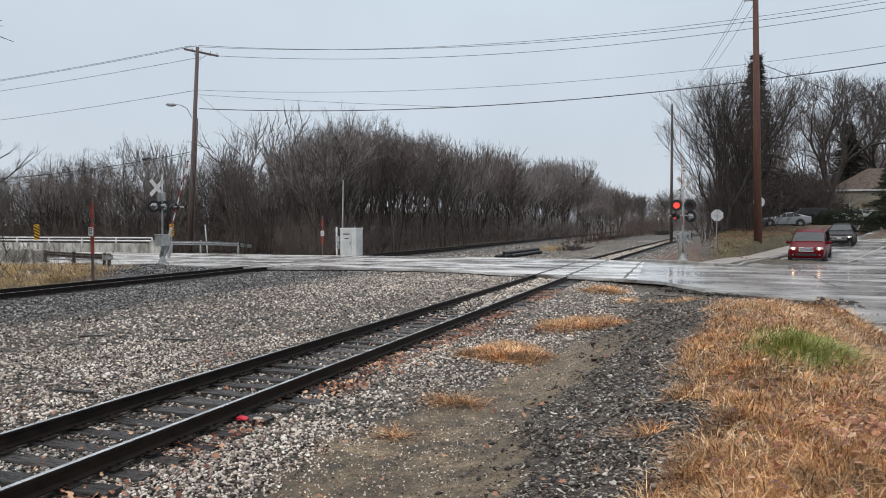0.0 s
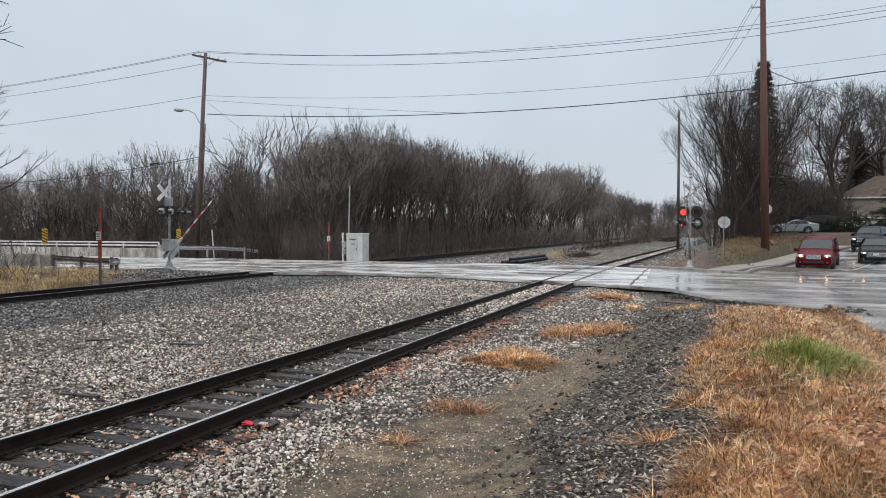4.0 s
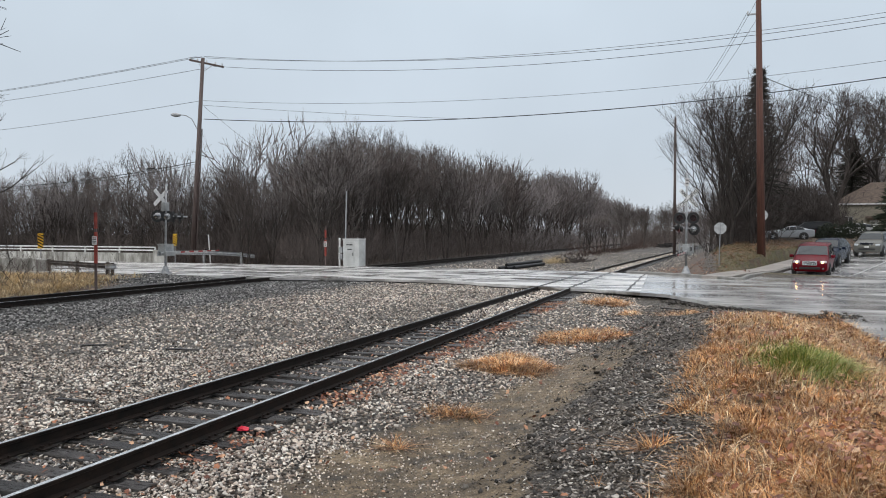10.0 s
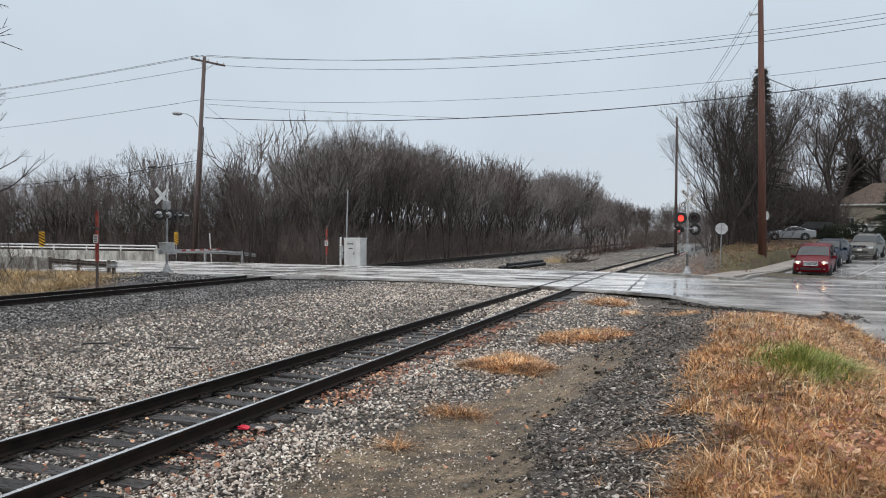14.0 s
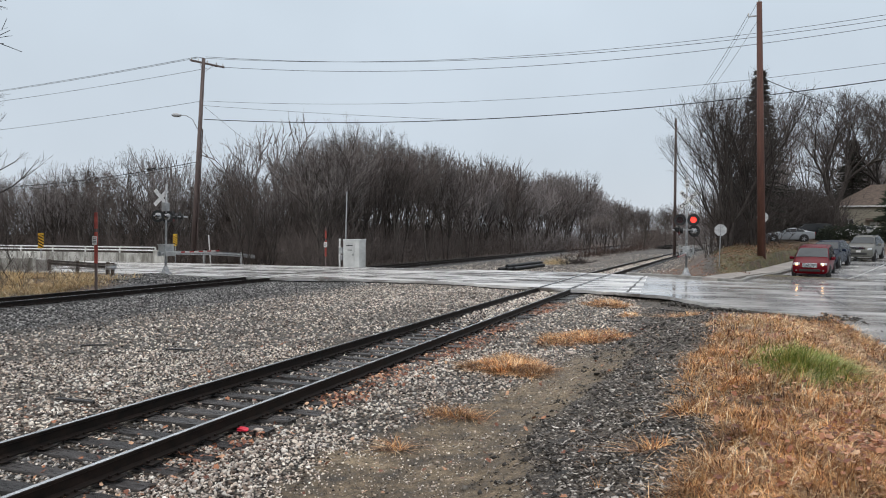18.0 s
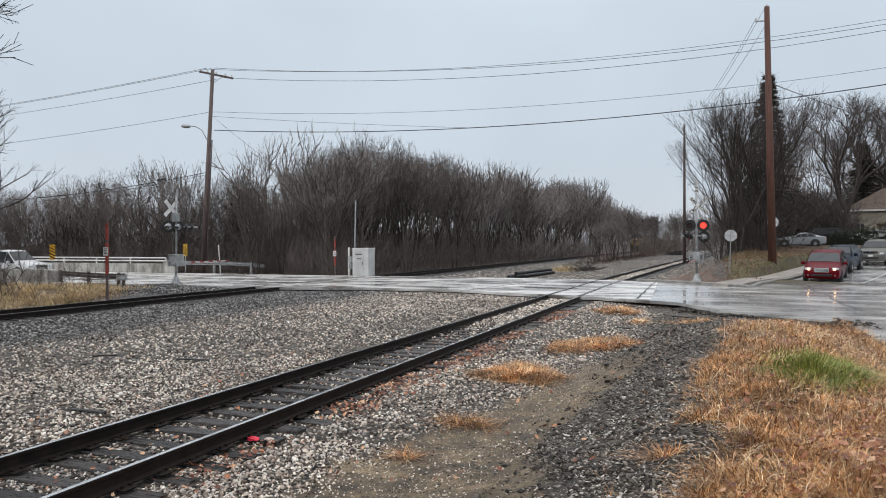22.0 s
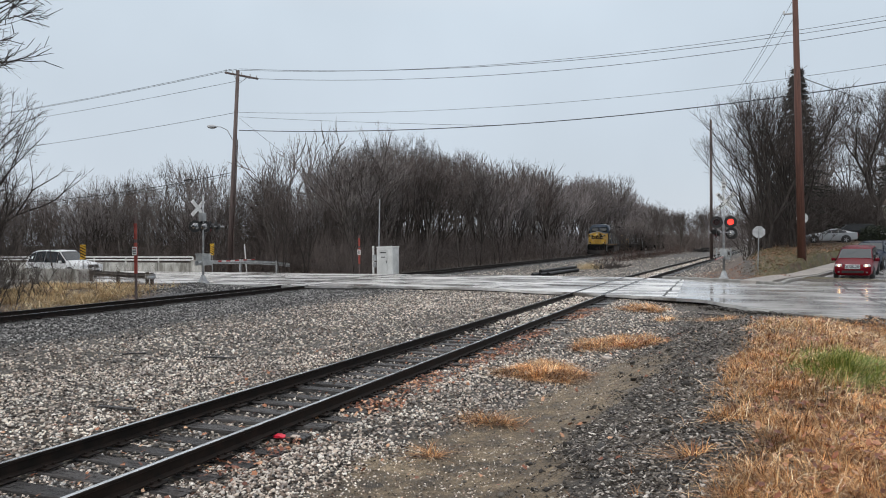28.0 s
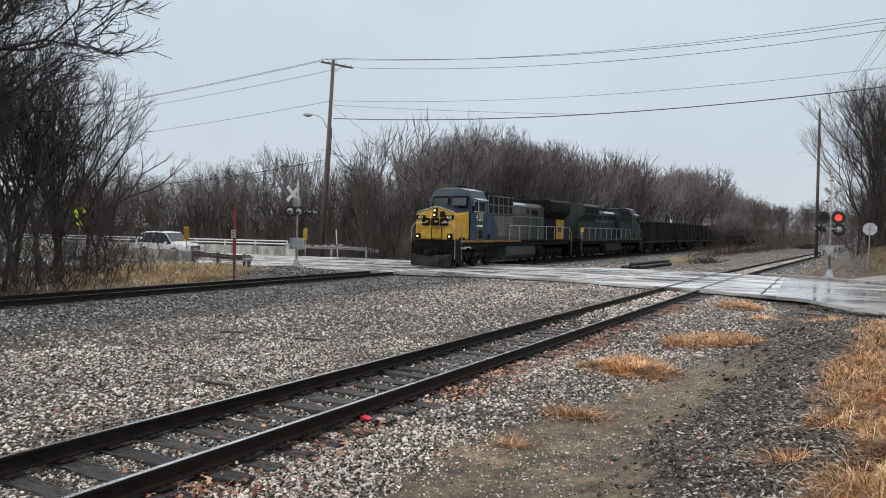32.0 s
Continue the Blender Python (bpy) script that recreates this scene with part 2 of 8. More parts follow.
def road_material(name, a, b, c, streak=(0.12, 1.3, 1), wet=0.5, gloss=(0.1, 0.22, 0.42), relief=0.12):
    """Wet paving: worn patches along the traffic with sky sheen painted in, films of water in the low places."""
    m, n, l, p = shader(name, 0.3, 0.0, 0.5)
    co = coords(n)
    mp = n.new("ShaderNodeMapping")
    mp.inputs["Scale"].default_value = streak
    l.new(co, mp.inputs[0])
    lanes = noise_tex(n, l, mp.outputs[0], 0.9, 6, 0.6)
    patch = noise_tex(n, l, co, 0.35, 5, 0.6)
    fine = noise_tex(n, l, co, 60.0, 3, 0.6)
    # wear streaks; the paler stops also carry painted sky reflection
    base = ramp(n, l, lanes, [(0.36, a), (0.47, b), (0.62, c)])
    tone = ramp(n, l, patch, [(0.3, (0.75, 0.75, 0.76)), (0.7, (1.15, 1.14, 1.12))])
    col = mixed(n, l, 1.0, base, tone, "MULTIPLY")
    grain = ramp(n, l, fine, [(0.3, (0.8, 0.8, 0.8)), (0.7, (1.15, 1.15, 1.15))])
    col = mixed(n, l, 1.0, col, grain, "MULTIPLY")
    l.new(col, p.inputs["Base Color"])
    water = math_node(n, l, "ADD", math_node(n, l, "MULTIPLY", patch, 0.6), math_node(n, l, "MULTIPLY", lanes, 0.5))
    rr = ramp(n, l, water, [(wet - 0.1, (gloss[0],) * 3), (wet + 0.02, (gloss[1],) * 3), (wet + 0.16, (gloss[2],) * 3)])
    l.new(rr, p.inputs["Roughness"])
    bumped(n, l, p, fine, relief, 0.006)
    return m


ground_material()
# albedo well above asphalt: the sky's reflection is put into the colour
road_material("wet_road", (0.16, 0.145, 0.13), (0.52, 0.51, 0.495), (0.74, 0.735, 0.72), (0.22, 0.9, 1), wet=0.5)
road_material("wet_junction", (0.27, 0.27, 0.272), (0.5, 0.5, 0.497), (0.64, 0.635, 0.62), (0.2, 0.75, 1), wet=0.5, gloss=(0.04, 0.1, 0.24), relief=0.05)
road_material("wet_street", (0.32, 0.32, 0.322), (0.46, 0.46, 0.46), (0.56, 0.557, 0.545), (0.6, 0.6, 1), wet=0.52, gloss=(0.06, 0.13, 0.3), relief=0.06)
worn("concrete", (0.32, 0.31, 0.29), (0.5, 0.49, 0.46), 1.5, 0.7, 0, 0.3)
worn("bridge_concrete", (0.2, 0.19, 0.165), (0.62, 0.61, 0.57), 1.6, 0.75, 0, 0.3, (1.6, 1.6, 0.45))
worn("slab_concrete", (0.3, 0.27, 0.245), (0.46, 0.425, 0.39), 1.2, 0.45, 0, 0.2)
worn("kerb_concrete", (0.2, 0.195, 0.18), (0.36, 0.35, 0.33), 2.0, 0.55, 0, 0.3)
worn("rail_steel", (0.006, 0.0042, 0.0034), (0.021, 0.013, 0.0095), 7.0, 0.6, 0.1, 0.2, (1, 1, 1), 40, 0.12, 0.25)
worn("rail_head", (0.5, 0.49, 0.48), (0.76, 0.76, 0.755), 3.0, 0.24, 0.85, 0.05)
worn("tie_wood", (0.012, 0.0105, 0.01), (0.085, 0.079, 0.077), 5.0, 0.3, 0, 0.9, (1, 9, 4), 30, 0.35)
worn("pole_wood", (0.07, 0.05, 0.046), (0.16, 0.122, 0.112), 3.0, 0.75, 0, 0.4, (4, 4, 0.25))
worn("pole_red", (0.075, 0.03, 0.02), (0.14, 0.058, 0.04), 3.0, 0.7, 0, 0.4, (4, 4, 0.25))
worn("galvanized", (0.3, 0.31, 0.32), (0.5, 0.51, 0.52), 6.0, 0.45, 0.6, 0.05)
worn("grey_paint", (0.27, 0.285, 0.29), (0.42, 0.435, 0.435), 3.0, 0.45, 0.1, 0.05)
worn("cabinet_paint", (0.5, 0.51, 0.5), (0.66, 0.67, 0.66), 1.5, 0.5, 0, 0.05)
worn("white_paint", (0.62, 0.62, 0.6), (0.82, 0.82, 0.81), 4.0, 0.5, 0, 0.05)
worn("black_paint", (0.012, 0.012, 0.013), (0.03, 0.03, 0.03), 4.0, 0.45, 0, 0.05)
worn("marker_red", (0.2, 0.028, 0.02), (0.36, 0.06, 0.04), 4.0, 0.5, 0, 0.05)
worn("arm_white", (0.4, 0.4, 0.39), (0.56, 0.56, 0.55), 4.0, 0.5, 0, 0.02)
worn("arm_red", (0.26, 0.02, 0.02), (0.36, 0.04, 0.035), 4.0, 0.4, 0, 0.02)
worn("sign_back", (0.4, 0.41, 0.42), (0.56, 0.57, 0.58), 5.0, 0.5, 0.4, 0.02)
worn("sign_yellow", (0.75, 0.42, 0.02), (0.85, 0.5, 0.04), 4.0, 0.5, 0, 0.02)
worn("sign_lime", (0.55, 0.75, 0.02), (0.65, 0.85, 0.05), 4.0, 0.5, 0, 0.02)
worn("rubber_black", (0.012, 0.012, 0.012), (0.03, 0.03, 0.03), 5.0, 0.6, 0, 0.2)
worn("wire", (0.015, 0.015, 0.016), (0.04, 0.04, 0.042), 4.0, 0.6, 0, 0)
worn("asphalt_broken", (0.03, 0.03, 0.031), (0.075, 0.074, 0.072), 8.0, 0.6, 0, 0.6)
worn("road_line", (0.34, 0.34, 0.335), (0.58, 0.58, 0.57), 5.0, 0.35, 0, 0.05)
worn("mulch_pipe", (0.007, 0.007, 0.008), (0.02, 0.02, 0.021), 3.0, 0.5, 0, 0.2, (1, 1, 1), 40, 0.2, 0.3)
plain("lens_dark", (0.018, 0.004, 0.004), 0.2)
worn("beam_weathered", (0.045, 0.036, 0.03), (0.17, 0.15, 0.135), 3.0, 0.6, 0.2, 0.1)
glowing("lens_lit", (1.0, 0.045, 0.03), 2.0)
glowing("head_lamp", (1.0, 0.6, 0.26), 6.0)
glowing("loco_lamp", (1.0, 0.78, 0.42), 1.6)
glass("dark_glass")
plain("windscreen", (0.02, 0.028, 0.032), 0.05, 0.0, 0.55)
plain("lamp_glass", (0.55, 0.57, 0.6), 0.12)
plain("chrome", (0.7, 0.71, 0.72), 0.15, 1.0)
worn("chrome_dull", (0.2, 0.205, 0.21), (0.34, 0.345, 0.35), 6.0, 0.25, 0.9, 0.03)
MAT = MATS

# ---- mesh helpers ----
def mesh_of(name, verts, faces, material, smooth=False):
    me = bpy.data.meshes.new(name)
    me.from_pydata([tuple(v) for v in verts], [], [tuple(f) for f in faces])
    for m in material if isinstance(material, (list, tuple)) else [material]:
        me.materials.append(MAT[m])
    if smooth:
        me.polygons.foreach_set("use_smooth", [True] * len(me.polygons))
    return me


def mesh_np(name, verts, faces, material, smooth=False):
    """Large meshes from arrays; all faces have the same number of corners."""
    me = bpy.data.meshes.new(name)
    k = faces.shape[1]
    me.vertices.add(len(verts))
    me.vertices.foreach_set("co", np.ascontiguousarray(verts, dtype=np.float32).ravel())
    me.loops.add(faces.size)
    me.loops.foreach_set("vertex_index", np.ascontiguousarray(faces, dtype=np.int32).ravel())
    me.polygons.add(len(faces))
    me.polygons.foreach_set("loop_start", np.arange(0, faces.size, k, dtype=np.int32))
    if smooth:
        me.polygons.foreach_set("use_smooth", np.ones(len(faces), dtype=bool))
    me.materials.append(MAT[material])
    me.update(calc_edges=True)
    return me


def part(name, bm, material, parent, label="", smooth=False):
    """Link a bmesh, or a ready mesh, as one mesh object under a thing."""
    if isinstance(bm, bpy.types.Mesh):
        me = bm
    else:
        me = bpy.data.meshes.new(name)
        if smooth:
            for f in bm.faces:
                f.smooth = True
        bm.to_mesh(me)
        bm.free()
        for m in material if isinstance(material, (list, tuple)) else [material]:
            me.materials.append(MAT[m])
    ob = new(name, me)
    ob.parent = parent
    if label:
        ob["label"] = label
    return ob


def thing(name, label, category, m=None, group="", kind=""):
    ob = tagged(new(name), label, category, group, kind)
    if m is not None:
        ob.matrix_world = m
    return ob


def box(bm, c, s, bevel=0.0, rot=None):
    """A bevelled block: centre, size, turn."""
    m = Matrix.Translation(c) @ (rot or Matrix()) @ Matrix.Diagonal((*s, 1))
    g = bmesh.ops.create_cube(bm, size=1.0, matrix=m)
    if bevel:
        es = list({e for v in g["verts"] for e in v.link_edges})
        bmesh.ops.bevel(bm, geom=es, offset=bevel, segments=1, affect="EDGES")
    return bm


def rod(bm, p0, p1, r0, r1=None, seg=10, caps=True):
    p0, p1 = Vector(p0), Vector(p1)
    d = p1 - p0
    m = Matrix.Translation((p0 + p1) / 2) @ d.to_track_quat("Z", "Y").to_matrix().to_4x4()
    bmesh.ops.create_cone(bm, cap_ends=caps, segments=seg, radius1=r0, radius2=r0 if r1 is None else r1, depth=d.length, matrix=m)
    return bm


def pipe(bm, pts, r, seg=8):
    """A bent round bar through the points."""
    pts = [Vector(p) for p in pts]
    rings = []
    for i, p in enumerate(pts):
        d = (pts[min(i + 1, len(pts) - 1)] - pts[max(i - 1, 0)]).normalized()
        u = d.cross(Vector((0, 0, 1)))
        u = u.normalized() if u.length > 1e-3 else Vector((1, 0, 0))
        v = u.cross(d)
        rad = r[i] if isinstance(r, (list, tuple)) else r
        rings.append([bm.verts.new(p + rad * (math.cos(a) * u + math.sin(a) * v)) for a in [2 * math.pi * k / seg for k in range(seg)]])
    for a, b in zip(rings, rings[1:]):
        for k in range(seg):
            bm.faces.new((a[k], a[(k + 1) % seg], b[(k + 1) % seg], b[k]))
    bm.faces.new(rings[0])
    bm.faces.new(rings[-1][::-1])
    return bm


def sweep(bm, pts, profile):
    """A profile (offset to the left, height) carried along a level polyline."""
    pts = [Vector(p) for p in pts]
    rings = []
    for i, p in enumerate(pts):
        d = pts[min(i + 1, len(pts) - 1)] - pts[max(i - 1, 0)]
        d.z = 0
        d.normalize()
        left = Vector((-d.y, d.x, 0))
        rings.append([bm.verts.new(p + a * left + Vector((0, 0, h))) for a, h in profile])
    n = len(profile)
    for a, b in zip(rings, rings[1:]):
        for k in range(n):
            bm.faces.new((a[k], a[(k + 1) % n], b[(k + 1) % n], b[k]))
    bm.faces.new(rings[0])
    bm.faces.new(rings[-1][::-1])
    bmesh.ops.recalc_face_normals(bm, faces=bm.faces)
    return bm


def prism(bm, outline, axis, lo, hi, bevel=0.0):
    """An outline in two axes, carried along the third from lo to hi."""
    def at(a, b, c):
        return {"x": (c, a, b), "y": (a, c, b), "z": (a, b, c)}[axis]
    v0 = [bm.verts.new(at(a, b, lo)) for a, b in outline]
    v1 = [bm.verts.new(at(a, b, hi)) for a, b in outline]
    n = len(outline)
    fs = [bm.faces.new(v0), bm.faces.new(v1[::-1])]
    for k in range(n):
        fs.append(bm.faces.new((v0[k], v1[k], v1[(k + 1) % n], v0[(k + 1) % n])))
    bmesh.ops.recalc_face_normals(bm, faces=fs)
    if bevel:
        es = list({e for f in fs for e in f.edges})
        bmesh.ops.bevel(bm, geom=es, offset=bevel, segments=1, affect="EDGES")
    return bm


def B():
    return bmesh.new()


# ---- lie of the land ----
SIDING, MAIN, GAUGE = -6.36, -22.4, 0.752
STREET = radians(20)
SX, SY = math.sin(STREET), math.cos(STREET)


def step(a, b, v):
    t = np.clip((v - a) / (b - a), 0, 1)
    return t * t * (3 - 2 * t)


def siding_x(y):
    """Straight over the crossing, then bearing gently away to the east."""
    return SIDING + 0.036 * (np.hypot(np.clip(np.asarray(y, float) - 42, 0, None), 8.0) - 8.0)


def street_coords(x, y):
    along = (x - 3.7) * SX + (y - 47.5) * SY
    across = (x - 3.7) * SY - (y - 47.5) * SX
    return along, across


def street_z(x, y):
    along, across = street_coords(x, y)
    return 0.05 * np.clip(along - 1.0, 0, 45) * step(-4, 1, across)


def ripple(x, y):
    return 0.5 * np.sin(x * 1.7 + 0.6 * np.sin(y * 1.1)) * np.sin(y * 1.3 + 1.2 * np.sin(x * 0.7)) + 0.3 * np.sin(x * 4.1 + y * 2.7) * np.sin(y * 3.7 - x * 1.9)


def ground_z(x, y):
    x, y = np.asarray(x, float), np.asarray(y, float)
    z = np.full(np.broadcast(x, y).shape, -0.2)
    z = z + 0.02 * ripple(x * 0.6, y * 0.6)
    # bed of the siding, swale and bank beside it
    z = z - 0.035 * step(1.7, 1.2, np.abs(x - siding_x(y)))
    bank = step(27, 14, y) * 0.9 + 0.1 * step(30, 25, y)
    z = z - 0.08 * step(-4.6, -3.2, x) * step(32, 28, y)
    z = z + bank * 0.76 * step(-2.9, 0.5, x) * step(3.6, 1.3, x)
    z = z + (0.04 * ripple(x * 1.6, y * 1.6) + 0.03 * ripple(x * 4.3, y * 3.9 + 2)) * step(-3.2, -1.5, x) * step(27, 22, y)
    near_street = step(2.2, 3.3, x) * step(47, 44, y)
    z = z * (1 - near_street) - 0.03 * near_street - 0.1 * step(3.9, 4.6, x) * step(47, 44, y)
    # west of the main line
    z = z - 0.25 * step(-24.6, -27, x) - 0.9 * step(-38, -44, x) * step(33, 31, y) - 0.3 * step(-30, -60, x)
    z = z + 0.36 * step(24, 29, y) * step(36, 33.5, y) * step(-42, -38, x) * step(-24.0, -27.0, x) + 0.12 * np.exp(-((x + 29.0) / 1.6) ** 2 - ((y - 31.9) / 0.9) ** 2)
    # rising ground beyond the far corner
    lawn = 0.05 + 0.124 * np.clip(y - 45.0, 0, 9) + 0.032 * np.clip(y - 54, 0, 24) + 0.012 * np.clip(y - 78, 0, 200)
    e = step(-2.6, 1.2, x - (siding_x(y) - SIDING)) * step(41, 45, y)
    z = z * (1 - e) + e * lawn
    along, across = street_coords(x, y)
    s = step(-2.08, -1.84, across) * step(-3, 1, along)
    z = z * (1 - s) + s * (street_z(x, y) - 0.1)
    r = s * step(14, 18, across)
    return z * (1 - r) + r * (street_z(x, y) + 0.2)


def near_edge(x):
    """Where the paving of the crossing road begins on the near side."""
    return np.interp(x, [-300, -30, -20.9, -16.7, -11.8, -9.1, -4.6, -1.5, -0.1, 1.5, 3.4], [33.0, 32.4, 32.3, 33.4, 33.2, 31.9, 30.4, 28.8, 26.2, 24.5, 23.2])


def far_edge(x):
    return np.interp(x, [-300, -12, -7, -4.8, -1.7, 0.3, 1.4], [46.0, 46.0, 45.4, 44.2, 42.3, 40.3, 39.0])


def build_ground():
    xs = np.unique(np.concatenate([np.arange(-14, 6.01, 0.2), np.arange(-34, -14, 0.5), np.arange(6, 30, 0.8), np.arange(-80, -34, 2.0), np.arange(30, 90, 4), np.array([-2500, -1200, -600, -320, -200, -140, -105, 110, 150, 220, 400, 900, 2500])]))
    ys = np.unique(np.concatenate([np.arange(-4, 26, 0.2), np.arange(26, 62, 0.5), np.arange(62, 130, 2), np.array([-2500, -900, -300, -120, -60, -30, -15, -8, 140, 160, 200, 260, 350, 500, 800, 1400, 2600])]))
    X, Y = np.meshgrid(xs, ys, indexing="ij")
    Z = ground_z(X, Y)
    paved = step(0.0, 0.5, Y - near_edge(X)) * step(0.0, 0.5, far_edge(X) - Y) * step(4, 3, X)
    Z = Z * (1 - paved) - 0.14 * paved
    V = np.stack([X, Y, Z], -1).reshape(-1, 3)
    nx, ny = len(xs), len(ys)
    i = (np.arange(nx - 1)[:, None] * ny + np.arange(ny - 1)[None]).ravel()
    F = np.stack([i, i + ny, i + ny + 1, i + 1], 1)
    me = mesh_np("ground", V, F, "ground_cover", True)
    x, y = V[:, 0], V[:, 1]
    wob = 0.35 * ripple(x * 1.3, y * 1.3)
    grass = grass_mask(x, y)
    dirt = dirt_mask(x, y)
    ballast = np.maximum(step(-14.8, -18.2, x + wob) * np.maximum(step(-27.5, -25.5, x), step(-31, -29.5, x) * step(27, 30, y)), 0.0 * x) * step(47, 45, y) + step(-17.5, -18.8, x + wob) * step(-26.5, -25.5, x) * step(45, 47, y)
    lawn = step(-0.4, 1.2, x + wob) * step(44, 46, y) * step(75, 60, y)
    litter = np.maximum(step(-25.5, -28, x + wob) * (1 - step(-31, -29.5, x) * step(27, 30, y)), step(-4.0, -3.0, x - (siding_x(y) - SIDING)) * step(44, 46, y) * step(0.5, -1.0, x) * 0.75)
    litter = np.maximum(litter, step(58, 66, y) * step(0, 3, x))
    far = step(120, 180, np.abs(x)) 
    litter = np.maximum(litter, far)
    for lay, chans in (("zone", (dirt, grass, ballast)), ("cover", (lawn * (1 - far), litter, step(-2.6, -1.5, x + wob) * step(27, 24, y) * step(4.5, 3.5, x) * (1 - grass) * (1 - dirt)))):
        a = me.color_attributes.new(lay, "FLOAT_COLOR", "POINT")
        a.data.foreach_set("color", np.stack([*chans, np.ones(len(x))], 1).astype(np.float32).ravel())
    return tagged(new("ground", me), "gravel yard, wet dirt and dead turf beside the tracks", "ground", kind="structure")


def grass_mask(x, y):
    """Dead turf on the bank: 0 to 1."""
    wob = 0.18 * ripple(x * 1.9, y * 1.9) + 0.2 * ripple(x * 5.3 + 1, y * 4.7)
    left = np.interp(y, [0, 5.2, 5.6, 6.4, 7.1, 7.4, 7.6, 7.9, 8.3, 8.9, 10.2, 11.5, 13.2, 17, 21, 24], [-0.25, -0.2, -0.18, -0.05, 0.12, 0.25, 0.25, -0.6, -0.45, -0.15, -0.45, -0.25, 0.08, 0.1, 0.9, 1.6])
    return step(-0.15, 0.2, x - left + wob) * step(24.6, 23.2, y + wob) * step(3.5, 3.2, x - np.clip((15 - y) * 0.1, 0, 1.2))


def dirt_mask(x, y):
    wob = 0.4 * ripple(x * 1.1, y * 0.9)
    c = np.interp(y, [0, 6.2, 8.5, 10.5, 12.7, 17, 22], [-2.5, -2.7, -2.95, -2.55, -2.2, -1.7, -1.4])
    return step(1.15, 0.35, np.abs(x - c) + wob - 0.4 * step(9.5, 6.5, y)) * step(18, 13, y)


build_ground()


def reflection_screen():
    """Unseen dark screen, ragged, round the open side behind the viewpoint; darkens reflections."""
    r = random.Random(17)
    bm = B()
    rows = []
    for k in range(150):
        a = radians(36 + 230 * k / 149)
        d = 95 + 12 * math.sin(k * 0.21) + r.uniform(-3, 3)
        x, y = math.sin(a) * d, math.cos(a) * d
        h = 9 + 3 * math.sin(k * 0.33) + r.uniform(-2.2, 2.2)
        rows.append([bm.verts.new((x * f, y * f, z)) for f, z in ((1.0, -1.5), (1.0, h * 0.6), (1.02, h), (1.06, h * 0.7), (1.06, -1.5))])
    for p, q in zip(rows, rows[1:]):
        for k in range(5):
            bm.faces.new((p[k], p[(k + 1) % 5], q[(k + 1) % 5], q[k]))
    bmesh.ops.recalc_face_normals(bm, faces=bm.faces)
    # added strip, not a known treeline: keeps low sky out of reflections
    tagged(part("backdrop", bm, "twig_dark", None), "unseen dark ragged screen behind the viewpoint, added to darken reflections", "backdrop", kind="structure")


reflection_screen()


# ---- paving ----
def flat_slab(name, outlines, material, label, depth=0.12, kind="structure", category="road"):
    """Level or sloping paving from outlines that share their edges."""
    bm = B()
    cache = {}
    def vert(p):
        k = (round(p[0], 3), round(p[1], 3))
        if k not in cache:
            cache[k] = bm.verts.new(p)
        return cache[k]
    faces = [bm.faces.new([vert(p) for p in o]) for o in outlines]
    bmesh.ops.recalc_face_normals(bm, faces=faces)
    if sum(f.normal.z for f in faces) < 0:
        bmesh.ops.reverse_faces(bm, faces=faces)
    ext = bmesh.ops.extrude_face_region(bm, geom=faces, use_keep_orig=True)
    bmesh.ops.translate(bm, verts=[v for v in ext["geom"] if isinstance(v, bmesh.types.BMVert)], vec=(0, 0, -depth))
    bmesh.ops.triangulate(bm, faces=[f for f in bm.faces if len(f.verts) > 4])
    bmesh.ops.recalc_face_normals(bm, faces=bm.faces)
    ob = part(name, bm, material, None)
    return tagged(ob, label, category, kind=kind)


def wavy(fn, x0, x1, n, amp):
    rng = random.Random(5)
    return [(x, float(fn(x)) + rng.uniform(-amp, amp)) for x in np.linspace(x0, x1, n)]


ROAD_Z = -0.012
near_line = wavy(near_edge, -40, 3.2, 120, 0.12)
far_line = [(x, float(far_edge(x))) for x in np.linspace(-40, 1.4, 30)]
street_left = [(2.2, 42.6), (3.3, 46.2)] + [(3.7 + SX * d, 47.5 + SY * d) for d in (0, 1, 2, 4, 8, 14, 22, 32, 46, 70)]
street_right = [(3.7 + SX * d + SY * 14, 47.5 + SY * d - SX * 14) for d in (70, 46, 32, 22, 14, 8, 4, 2, 1, 0)]


def with_z(pts, base=ROAD_Z):
    return [(x, y, base + float(street_z(np.float64(x), np.float64(y)))) for x, y in pts]


road_west = [(-400, 33.0, ROAD_Z), *[(x, y, ROAD_Z) for x, y in near_line if x < -40.1], (-40, near_line[0][1], ROAD_Z), (-40, far_line[0][1], ROAD_Z), (-400, 46.0, ROAD_Z)]
near_side = [(3.35, 21.5), (3.4, 17.2), (3.9, 13), (4.4, 8), (4.9, 2), (5.4, -8), (6, -60)]
split = (-2.6, -3.4)
seam = [(split[0], float(near_edge(split[0])), ROAD_Z), (split[1], float(far_edge(split[1])), ROAD_Z)]
crossing = [(x, y, ROAD_Z) for x, y in near_line if x < split[0] - 0.05] + seam + [(x, y, ROAD_Z) for x, y in far_line[::-1] if x < split[1] - 0.05]
junction = [seam[0]] + [(x, y, ROAD_Z) for x, y in near_line if x > split[0] + 0.05] + [(x, y, ROAD_Z) for x, y in near_side] + [(34, -60, ROAD_Z), (34, 40, ROAD_Z), *with_z([street_right[-1]]), *with_z([street_left[2], street_left[1], street_left[0]]), *[(x, y, ROAD_Z) for x, y in far_line[::-1] if x > split[1] + 0.05], seam[1]]
